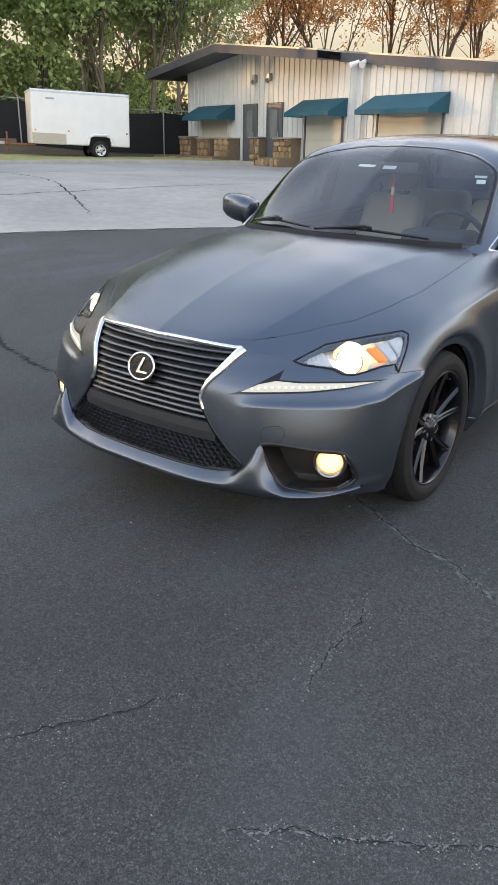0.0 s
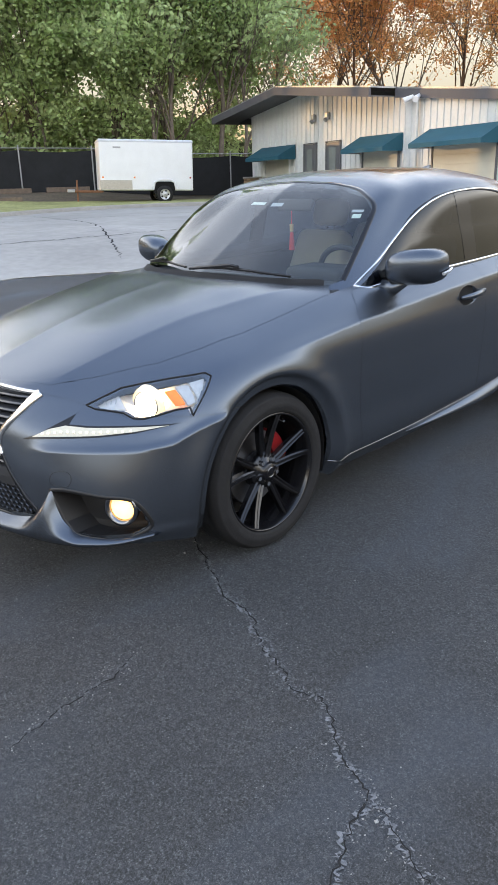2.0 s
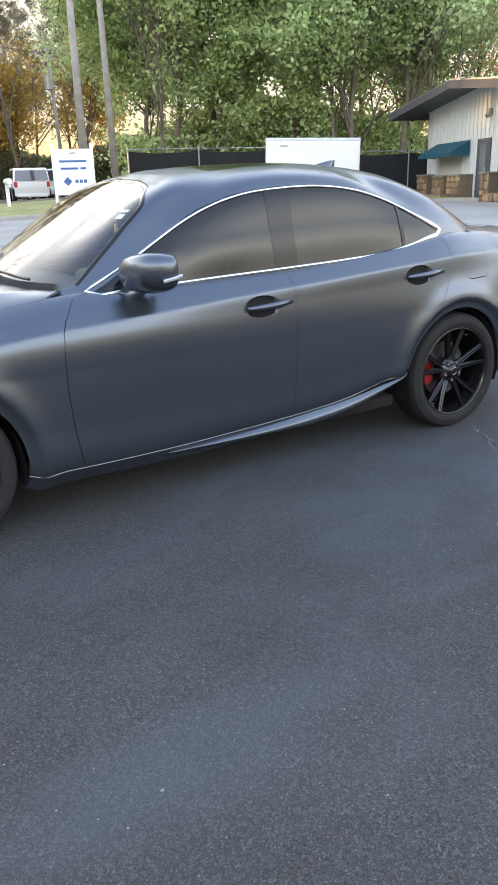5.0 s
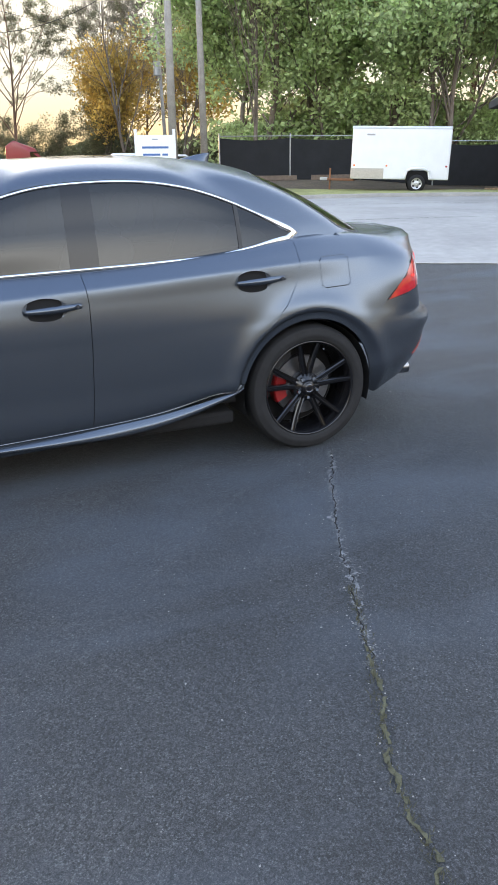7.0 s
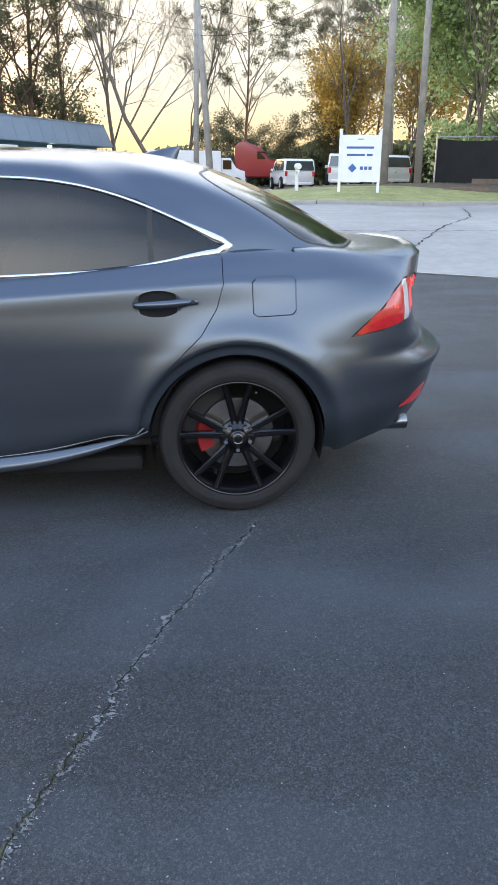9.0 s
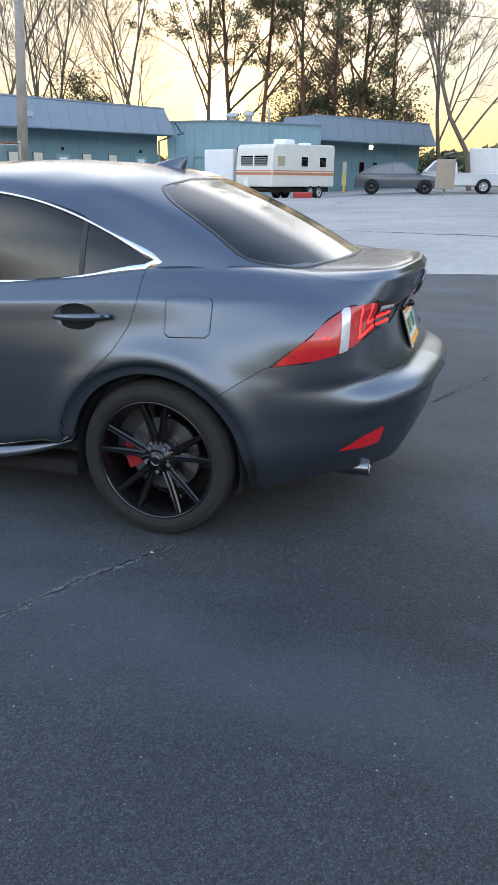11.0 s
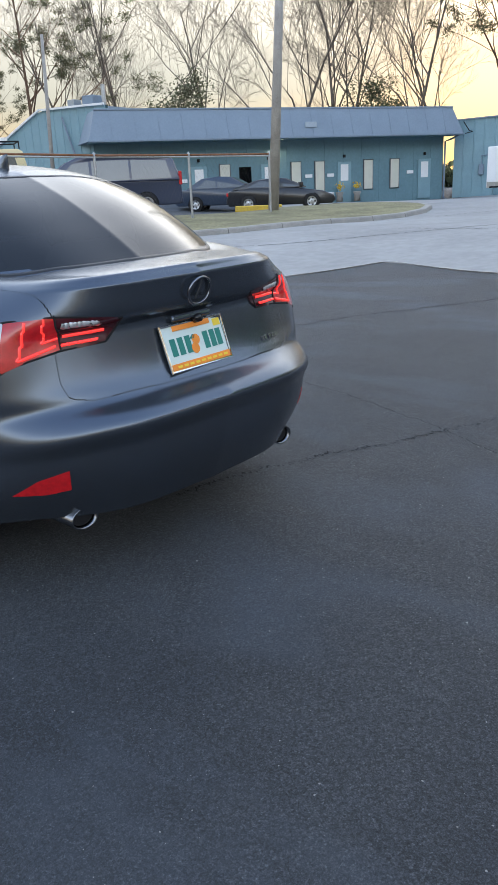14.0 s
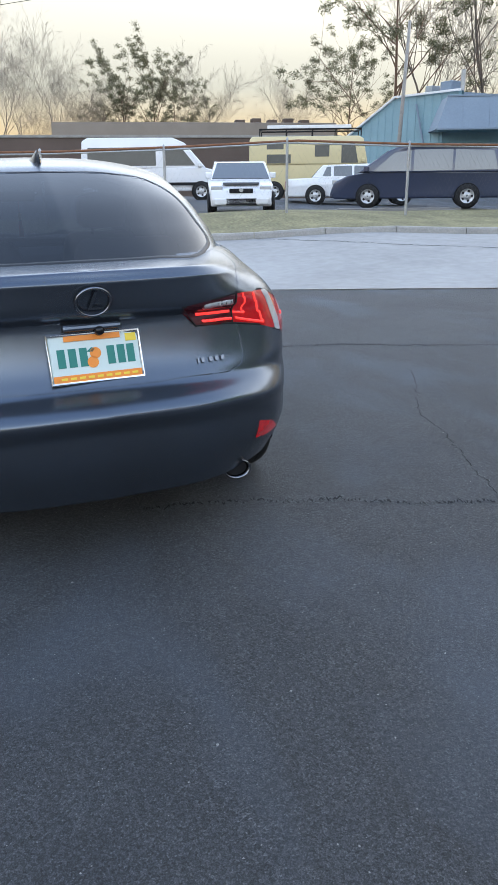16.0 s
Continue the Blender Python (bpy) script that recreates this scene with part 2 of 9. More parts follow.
def tube(points, r, seg=8, closed=False, bm=None):
    """A round rod along a polyline."""
    bm = bm or bmesh.new()
    pts = [Vector(p) for p in points]
    n = len(pts)
    rings = []
    for i, p in enumerate(pts):
        a = pts[(i - 1) % n] if closed or i else p
        b = pts[(i + 1) % n] if closed or i < n - 1 else p
        d = (b - a).normalized()
        u = d.orthogonal().normalized() if not rings else (last_u - d * last_u.dot(d)).normalized()
        last_u = u
        w = d.cross(u)
        rad = r[i] if isinstance(r, (list, tuple)) else r
        rings.append([bm.verts.new(p + (u * math.cos(k * 2 * math.pi / seg) + w * math.sin(k * 2 * math.pi / seg)) * rad) for k in range(seg)])
    for i in range(n if closed else n - 1):
        A, B = rings[i], rings[(i + 1) % n]
        for k in range(seg):
            bm.faces.new((A[k], A[(k + 1) % seg], B[(k + 1) % seg], B[k]))
    if not closed:
        bm.faces.new(rings[0][::-1])
        bm.faces.new(rings[-1])
    return bm


def lathe(profile, seg=48, axis="Y", bm=None):
    """Turns (radius, along) pairs about the axis."""
    bm = bm or bmesh.new()
    rings = []
    for r, a in profile:
        ring = []
        for k in range(seg):
            c, s = math.cos(2 * math.pi * k / seg) * r, math.sin(2 * math.pi * k / seg) * r
            ring.append(bm.verts.new((c, a, s) if axis == "Y" else (c, s, a) if axis == "Z" else (a, c, s)))
        rings.append(ring)
    for A, B in zip(rings, rings[1:]):
        for k in range(seg):
            bm.faces.new((A[k], A[(k + 1) % seg], B[(k + 1) % seg], B[k]))
    bmesh.ops.recalc_face_normals(bm, faces=bm.faces[:])
    return bm


def prism(outline, depth, m=None, bevel=0.0):
    """A flat outline in x, y raised along z."""
    bm = bmesh.new()
    f = bm.faces.new([bm.verts.new((x, y, 0)) for x, y in outline])
    r = bmesh.ops.extrude_face_region(bm, geom=[f])
    bmesh.ops.translate(bm, verts=[v for v in r["geom"] if isinstance(v, bmesh.types.BMVert)], vec=(0, 0, depth))
    bmesh.ops.recalc_face_normals(bm, faces=bm.faces[:])
    if bevel:
        bmesh.ops.bevel(bm, geom=bm.edges[:], offset=bevel, segments=2, affect="EDGES", profile=0.5)
    if m is not None:
        bm.transform(m)
    return bm


def letters(text, size, depth=0.002, align="CENTER"):
    """Text as a mesh, in x to the right and y up."""
    cu = bpy.data.curves.new("text", "FONT")
    cu.body, cu.size, cu.extrude, cu.align_x = text, size, depth, align
    ob = bpy.data.objects.new("text", cu)
    scene.collection.objects.link(ob)
    me = bpy.data.meshes.new_from_object(ob.evaluated_get(bpy.context.evaluated_depsgraph_get()))
    bpy.data.objects.remove(ob)
    bpy.data.curves.remove(cu)
    return me


def text_part(name, text, size, material, parent, m, label="", depth=0.002):
    me = letters(text, size, depth)
    me.materials.clear()
    me.materials.append(material)
    me.transform(m)
    return part(name, me, material, parent, label)


def spline_rows(rows, n):
    """Cubic interpolation of an array of points along its first axis, to n samples."""
    a = np.array(rows, float)
    step = np.linalg.norm(np.diff(a, axis=0), axis=-1)
    step = step.reshape(len(a) - 1, -1).mean(axis=1) + 1e-6
    t = np.concatenate([[0], np.cumsum(step)])
    d = np.diff(a, axis=0) / step.reshape(-1, *[1] * (a.ndim - 1))
    m = np.empty_like(a)
    w0, w1 = step[1:], step[:-1]
    sh = (-1, *[1] * (a.ndim - 1))
    m[1:-1] = (d[:-1] * w0.reshape(sh) + d[1:] * w1.reshape(sh)) / (w0 + w1).reshape(sh)
    m[0], m[-1] = d[0], d[-1]
    q = np.linspace(0, t[-1], n)
    i = np.clip(np.searchsorted(t, q, side="right") - 1, 0, len(a) - 2)
    h = step[i]
    s = ((q - t[i]) / h).reshape(sh)
    h = h.reshape(sh)
    return (2 * s**3 - 3 * s**2 + 1) * a[i] + (s**3 - 2 * s**2 + s) * h * m[i] + (-2 * s**3 + 3 * s**2) * a[i + 1] + (s**3 - s**2) * h * m[i + 1]

# ---- ground ----
RISES = [(-9.5, 5.2, .20), (-7, 11, .28), (-6.5, 17, .30), (-12.5, 7.5, .66), (-14.4, 13, .70), (-23, 9, .85), (-26, 23, .90), (-16, 24, .40),
         (-11, 17.4, .52), (-17, 40, .18), (-9, 39.5, .30), (-2, 41, .62), (2, 41.7, .50), (2, 24, .55), (5.2, 21.3, .60), (9.9, 20.4, .60),
         (8.3, 23.8, 1.0), (11, 28.6, 1.35), (14, 30.8, 1.38), (18, 29, 1.38), (14.6, 22.4, .75), (18, 21.5, .78), (22.3, 17.5, .78), (20, 10, .65),
         (24, 23, .90), (32, 15, .80), (-40, 5, .90)]
RISES = np.array([(x, y, z - 0.014 * x - 0.008 * y) for x, y, z in RISES])


def ground_z(x, y):
    """Height of the ground: the lot's even slope near the car, gentle rises farther off."""
    x, y = np.asarray(x, float), np.asarray(y, float)
    far = np.clip(60 / np.maximum(np.hypot(x, y), 1e-6), 0, 1)
    plane = (0.014 * x + 0.008 * y) * far
    w = 1 / (((x[..., None] - RISES[:, 0]) ** 2 + (y[..., None] - RISES[:, 1]) ** 2) + 4.0) ** 1.5
    rise = (w * RISES[:, 2]).sum(-1) / w.sum(-1)
    t = np.clip((np.hypot(x - 1.5, y + 1.0) - 8.0) / 6.0, 0, 1)
    return plane + rise * t * t * (3 - 2 * t)


def gz(x, y):
    return float(ground_z(x, y))


def drape(name, outline, lift, step, material, label, category="", kind="structure", skirt=0.0):
    """A sheet that lies on the ground inside an outline; skirt: how far its edge turns down."""
    o = np.array(outline, float)
    xs = np.arange(math.floor(o[:, 0].min() / step) - 1, math.ceil(o[:, 0].max() / step) + 2) * step
    ys = np.arange(math.floor(o[:, 1].min() / step) - 1, math.ceil(o[:, 1].max() / step) + 2) * step
    X, Y = np.meshgrid(xs, ys)
    v = np.stack([X.ravel(), Y.ravel()], 1)
    i = np.arange(len(v)).reshape(X.shape)
    q = np.stack([i[:-1, :-1], i[:-1, 1:], i[1:, 1:], i[1:, :-1]], -1).reshape(-1, 4)
    poly = [tuple(p) for p in outline]
    q = q[in_outline(v[q].mean(axis=1), poly)]
    count = np.bincount(q.ravel(), minlength=len(v))
    rim = np.nonzero((count > 0) & (count < 4))[0]
    v[rim] = to_outline(v[rim], poly)
    used = np.unique(q)
    ren = np.full(len(v), -1)
    ren[used] = np.arange(len(used))
    v, q = v[used], ren[q]
    verts = [(x, y, z + lift) for (x, y), z in zip(v, ground_z(v[:, 0], v[:, 1]))]
    faces = [tuple(f) for f in q]
    if skirt:
        edge = {}
        for f in faces:
            for a, b in zip(f, f[1:] + f[:1]):
                edge[(a, b)] = 1
        low = {}
        for a, b in [e for e in edge if (e[1], e[0]) not in edge]:
            for k in (a, b):
                if k not in low:
                    low[k] = len(verts)
                    x, y, z = verts[k]
                    verts.append((x, y, z - skirt))
            faces.append((b, a, low[a], low[b]))
    ob = new(name, mesh_of(name, verts, faces, material, False))
    return tagged(ob, label, category or name, kind=kind)


def in_outline(p, poly):
    inside = np.zeros(len(p), bool)
    x, y = p[:, 0], p[:, 1]
    for (x0, y0), (x1, y1) in zip(poly, poly[1:] + poly[:1]):
        hit = ((y0 > y) != (y1 > y)) & (x < (x1 - x0) * (y - y0) / ((y1 - y0) or 1e-9) + x0)
        inside ^= hit
    return inside


def to_outline(p, poly):
    """The nearest point of the outline to every point."""
    best, dist = p.copy(), np.full(len(p), 1e9)
    for a, b in zip(poly, poly[1:] + poly[:1]):
        a, b = np.array(a), np.array(b)
        e = b - a
        s = np.clip(((p - a) @ e) / max(e @ e, 1e-12), 0, 1)
        q = a + s[:, None] * e
        dd = np.linalg.norm(p - q, axis=1)
        k = dd < dist
        best[k], dist[k] = q[k], dd[k]
    return best


def asphalt_material():
    """Old sealed asphalt: dark binder, small pale stones, scuffs and dust."""
    m = bpy.data.materials.new("old_asphalt")
    m.use_nodes = True
    n, l = m.node_tree.nodes, m.node_tree.links
    b = n["Principled BSDF"]
    tc = n.new("ShaderNodeTexCoord")
    def noise_tex(scale, detail=4, rough=0.6):
        t = n.new("ShaderNodeTexNoise")
        t.inputs["Scale"].default_value, t.inputs["Detail"].default_value, t.inputs["Roughness"].default_value = scale, detail, rough
        l.new(tc.outputs["Object"], t.inputs["Vector"])
        return t
    def ramp(src, stops):
        r = n.new("ShaderNodeValToRGB")
        while len(r.color_ramp.elements) < len(stops):
            r.color_ramp.elements.new(0.5)
        for e, (pos, c) in zip(r.color_ramp.elements, stops):
            e.position, e.color = pos, (*c, 1)
        l.new(src, r.inputs["Fac"])
        return r
    def mix(a, bb, fac, mode="MIX"):
        x = n.new("ShaderNodeMix")
        x.data_type, x.blend_type = "RGBA", mode
        if isinstance(fac, float):
            x.inputs["Factor"].default_value = fac
        else:
            l.new(fac, x.inputs["Factor"])
        l.new(a, x.inputs["A"])
        l.new(bb, x.inputs["B"])
        return x.outputs["Result"]
    big = ramp(noise_tex(0.45, 6, 0.6).outputs["Fac"], [(0.32, (0.055, 0.058, 0.063)), (0.70, (0.087, 0.092, 0.099))])
    grain = ramp(noise_tex(260, 3, 0.7).outputs["Fac"], [(0.30, (0.24, 0.24, 0.24)), (0.55, (1, 1, 1)), (0.75, (2.6, 2.6, 2.6))])
    col = mix(big.outputs["Color"], grain.outputs["Color"], 0.9, "MULTIPLY")
    cell = n.new("ShaderNodeTexVoronoi")
    cell.inputs["Scale"].default_value = 165
    l.new(tc.outputs["Object"], cell.inputs["Vector"])
    stones = ramp(cell.outputs["Color"], [(0.10, (0.45, 0.45, 0.45)), (0.55, (1, 1, 1)), (0.95, (2.1, 2.1, 2.05))])
    col = mix(col, stones.outputs["Color"], 0.65, "MULTIPLY")
    pits = ramp(noise_tex(120, 5, 0.75).outputs["Fac"], [(0.36, (0.45, 0.45, 0.45)), (0.46, (1, 1, 1)), (0.75, (1.2, 1.2, 1.2))])
    col = mix(col, pits.outputs["Color"], 0.85, "MULTIPLY")
    # a newer, darker seal coat over part of the lot
    off = n.new("ShaderNodeVectorMath"); off.operation = "MULTIPLY_ADD"
    off.inputs[1].default_value, off.inputs[2].default_value = (1 / 2.6, 1 / 2.2, 0), (-4.1 / 2.6, 2.2 / 2.2, 0)
    l.new(tc.outputs["Object"], off.inputs[0])
    dist = n.new("ShaderNodeVectorMath"); dist.operation = "LENGTH"
    l.new(off.outputs["Vector"], dist.inputs[0])
    rough_edge = n.new("ShaderNodeMath"); rough_edge.operation = "ADD"
    l.new(dist.outputs["Value"], rough_edge.inputs[0])
    l.new(noise_tex(0.9, 6, 0.65).outputs["Fac"], rough_edge.inputs[1])
    seal = ramp(rough_edge.outputs[0], [(0.0, (0.60, 0.68, 0.78)), (1.0, (1, 1, 1))])
    spread = n.new("ShaderNodeMapRange")
    spread.inputs["From Min"].default_value, spread.inputs["From Max"].default_value = 0.9, 1.75
    l.new(rough_edge.outputs[0], spread.inputs["Value"])
    l.new(spread.outputs["Result"], seal.inputs["Fac"])
    col = mix(col, seal.outputs["Color"], 1.0, "MULTIPLY")
    scuff_n = n.new("ShaderNodeTexNoise")
    scuff_n.inputs["Scale"].default_value, scuff_n.inputs["Detail"].default_value, scuff_n.inputs["Distortion"].default_value = 1.1, 10, 0.4
    mp = n.new("ShaderNodeMapping")
    mp.inputs["Rotation"].default_value, mp.inputs["Scale"].default_value = (0, 0, 0.7), (0.6, 1.3, 1)
    l.new(tc.outputs["Object"], mp.inputs["Vector"])
    l.new(mp.outputs["Vector"], scuff_n.inputs["Vector"])
    dust = ramp(scuff_n.outputs["Fac"], [(0.50, (0, 0, 0)), (0.74, (0.55, 0.55, 0.55))])
    smear = dust.outputs["Color"]
    for cx, cy, rx, ry in ((1.75, -1.42, .50, .34), (2.35, -1.12, .65, .26)):
        at_c = n.new("ShaderNodeVectorMath"); at_c.operation = "MULTIPLY_ADD"
        at_c.inputs[1].default_value, at_c.inputs[2].default_value = (1 / rx, 1 / ry, 0), (-cx / rx, -cy / ry, 0)
        l.new(tc.outputs["Object"], at_c.inputs[0])
        far = n.new("ShaderNodeVectorMath"); far.operation = "LENGTH"
        l.new(at_c.outputs["Vector"], far.inputs[0])
        wob = n.new("ShaderNodeMath"); wob.operation = "ADD"
        l.new(far.outputs["Value"], wob.inputs[0]); l.new(noise_tex(3.2, 8, 0.7).outputs["Fac"], wob.inputs[1])
        soft = n.new("ShaderNodeMapRange")
        soft.inputs["From Min"].default_value, soft.inputs["From Max"].default_value = 0.5, 1.5
        soft.inputs["To Min"].default_value, soft.inputs["To Max"].default_value = 0.42, 0.0
        l.new(wob.outputs[0], soft.inputs["Value"])
        smear = mix(smear, soft.outputs["Result"], 1.0, "ADD")
    pale = n.new("ShaderNodeRGB")
    pale.outputs[0].default_value = (0.105, 0.130, 0.168, 1)
    col = mix(col, pale.outputs[0], smear)
    vor = n.new("ShaderNodeTexVoronoi")
    vor.inputs["Scale"].default_value = 42
    l.new(tc.outputs["Object"], vor.inputs["Vector"])
    chip = ramp(vor.outputs["Distance"], [(0.08, (1, 1, 1)), (0.12, (0, 0, 0))])
    sel = ramp(vor.outputs["Color"], [(0.87, (0, 0, 0)), (0.90, (1, 1, 1))])
    gate = mix(chip.outputs["Color"], sel.outputs["Color"], 1.0, "MULTIPLY")
    stone = n.new("ShaderNodeRGB")
    stone.outputs[0].default_value = (0.26, 0.26, 0.25, 1)
    col = mix(col, stone.outputs[0], gate)
    l.new(col, b.inputs["Base Color"])
    b.inputs["Roughness"].default_value, b.inputs["Specular IOR Level"].default_value = 0.72, 0.45
    add = n.new("ShaderNodeMath"); add.operation = "ADD"
    l.new(noise_tex(230, 3, 0.7).outputs["Fac"], add.inputs[0])
    l.new(noise_tex(130, 4, 0.7).outputs["Fac"], add.inputs[1])
    bp = n.new("ShaderNodeBump")
    bp.inputs["Strength"].default_value, bp.inputs["Distance"].default_value = 1.0, 0.012
    l.new(add.outputs[0], bp.inputs["Height"])
    l.new(bp.outputs["Normal"], b.inputs["Normal"])
    return m


ASPHALT = asphalt_material()
CONCRETE = mat("pale_worn_road", (0.290, 0.284, 0.274), 0.85, vary=0.22, scale=0.4, fine=0.08, bump=0.12, bump_scale=70)
KERB_MAT = mat("kerb_concrete", (0.30, 0.285, 0.26), 0.85, vary=0.2, scale=2.0, fine=0.12, bump=0.25, bump_scale=50)
GRASS_MAT = mat("dry_grass", (0.200, 0.178, 0.090), 0.9, vary=0.40, scale=1.2, fine=0.35, bump=0.8, bump_scale=60)
DIRT_MAT = mat("leaf_litter", (0.110, 0.085, 0.060), 0.95, vary=0.35, scale=0.8, fine=0.3, bump=0.6, bump_scale=40)
near = np.arange(-36, 46.01, 0.5)
ring = np.array([2, 5, 10, 20, 40, 80, 160, 300, 600.0])
coords = np.concatenate([-36 - ring[::-1], near, 46 + ring])
GX, GY = np.meshgrid(coords, coords)
GI = np.arange(GX.size).reshape(GX.shape)
ground = new("ground", mesh_of("ground", np.stack([GX.ravel(), GY.ravel(), ground_z(GX, GY).ravel()], 1),
             np.stack([GI[:-1, :-1], GI[:-1, 1:], GI[1:, 1:], GI[1:, :-1]], -1).reshape(-1, 4), ASPHALT, True))
tagged(ground, "dark sealed asphalt lot with cracks and pale stones", "ground", kind="structure")
LOT_EDGE = [(-19, -26), (-6.2, -1.6), (-3.45, 3.75), (-2.2, 6.15), (-1.45, 7.5), (-0.9, 8.55), (0.8, 8.0), (2.4, 7.75), (3.9, 7.85), (5.3, 7.1), (6.5, 6.25), (8.6, 4.6), (14, 0.2), (34, -16)]
KERB_W = [(-25, -33), (-12.2, -1.0), (-9.9, 4.9), (-8.2, 9.4), (-6.9, 13.2), (-6.2, 16.5), (-6.3, 19.0), (-7.3, 21.2), (-10.0, 23.2), (-13.5, 24.6)]
KERB_N = [(4.2, 24.5), (4.4, 22.6), (5.4, 21.4), (7.4, 20.95), (9.9, 20.5), (13.0, 20.0), (16.0, 18.9), (18.6, 17.2), (20.4, 15.3)]
ROAD = LOT_EDGE + [(40, -4), (24, 6), (21.5, 12)] + KERB_N[::-1] + [(6.5, 30), (9, 62), (-14, 62), (-17, 40), (-22, 28)] + KERB_W[::-1]
drape("road", ROAD, 0.014, 0.5, CONCRETE, "pale worn concrete-grey road with dark seams", skirt=0.04)
GRASS_W = KERB_W + [(-14.5, 23.5), (-13.2, 20.5), (-11.4, 17.8), (-11.3, 13.8), (-11.7, 10.6), (-12.8, 7.9), (-13.9, 5.2), (-16.5, -1.0), (-29, -33)]
grass_w = drape("grass_verge", GRASS_W, 0.13, 0.5, GRASS_MAT, "dry yellow-green grass verge behind the kerb", "verge", skirt=0.14)
GRASS_N = KERB_N + [(21.3, 16.4), (21.1, 19.0), (19.4, 21.6), (17.0, 23.6), (14.2, 25.0), (11.5, 26.0), (9.5, 26.6), (7.5, 27.5), (5.8, 27.5)]
GREEN_GRASS = mat("spring_grass", (0.260, 0.265, 0.105), 0.9, vary=0.35, scale=1.0, fine=0.35, bump=0.8, bump_scale=60)
grass_n = drape("grass_verge", GRASS_N, 0.13, 0.5, GREEN_GRASS, "short yellow-green grass verge behind the kerb", "verge", skirt=0.14)
drape("litter_ground", [(7, 27), (9.5, 25.2), (12, 22.8), (15, 21.8), (18, 20.2), (20.5, 18.5), (22, 18.6), (40, 26), (46, 60), (7.5, 60)], 0.02, 1.0, DIRT_MAT, "brown leaf litter and bare soil under the trees", "ground")


def kerb(line, name, label):
    """A kerb of cast concrete lengths along a line."""
    pts = spline_rows(np.array(line, float), max(2, int(sum(math.dist(a, b) for a, b in zip(line, line[1:])) / 1.5)))
    owner = thing(name, label, "kerb", kind="structure")
    for a, b in zip(pts, pts[1:]):
        d = (b - a) / np.linalg.norm(b - a)
        s = np.array([-d[1], d[0]])
        a2, b2 = a + d * 0.008, b - d * 0.008
        verts = []
        for p in (a2, b2):
            z = gz(*p)
            for o, h in ((-.12, -.1), (-.12, .015), (-.10, .10), (-.075, .135), (.09, .14), (.11, .12), (.11, -.1)):
                verts.append((p[0] + s[0] * o, p[1] + s[1] * o, z + h))
        faces = [(k, k + 1, k + 8, k + 7) for k in range(6)] + [tuple(range(6, -1, -1)), tuple(range(7, 14))]
        part("kerb_stone", mesh_of("kerb_stone", verts, faces, KERB_MAT), KERB_MAT, owner)
    return owner


kerb(KERB_W, "kerb", "pale concrete kerb along the grass verge")
kerb(KERB_N, "kerb", "pale concrete kerb along the grass verge")

# ---- cracks, joints and loose stones on the lot ----
CRACK_DARK = mat("crack_shadow_soil", (0.012, 0.012, 0.013), 0.95, vary=0.3, scale=40)
CRACK_PALE = mat("crack_dust", (0.150, 0.155, 0.165), 0.95, vary=0.5, scale=60, fine=0.4)
JOINT_MAT = mat("pale_joint", (0.40, 0.38, 0.34), 0.9, vary=0.3, scale=6, fine=0.2)
SEAM_MAT = mat("tar_seam", (0.040, 0.041, 0.044), 0.9, vary=0.35, scale=8, fine=0.3, bump=0.4, bump_scale=40, spec=0.1)
MOSS_MAT = mat("dry_weeds", (0.072, 0.070, 0.042), 0.95, vary=0.4, scale=20, fine=0.3)
CHIP_MAT = mat("pale_chip", (0.36, 0.36, 0.35), 0.9, vary=0.3, scale=60, per_piece=0.2)


def ragged(line, width, lift, seed, step=0.02, wobble=0.010, gaps=0.0, taper=True):
    """A ribbon of uneven width along a line on the ground."""
    r = random.Random(seed)
    pts = np.array(line, float)
    seg = np.linalg.norm(np.diff(pts, axis=0), axis=1)
    t = np.concatenate([[0], np.cumsum(seg)])
    n = max(int(t[-1] / step), 4)
    q = np.linspace(0, t[-1], n)
    c = np.column_stack([np.interp(q, t, pts[:, k]) for k in (0, 1)])
    d = np.gradient(c, axis=0)
    d /= np.maximum(np.linalg.norm(d, axis=1), 1e-9)[:, None]
    s = np.column_stack([-d[:, 1], d[:, 0]])
    off, verts, faces = 0.0, [], []
    for k in range(n):
        off = off * .72 + r.gauss(0, wobble)
        w = width * r.uniform(.35, 1.25) * (min(1, k / 8, (n - 1 - k) / 8) * .85 + .15 if taper else 1)
        for o in (-w / 2, w / 2):
            x, y = c[k] + s[k] * (off + o)
            verts.append((x, y, gz(x, y) + lift))
        if k and r.random() > gaps:
            a = 2 * k
            faces.append((a - 2, a - 1, a + 1, a))
    return verts, faces

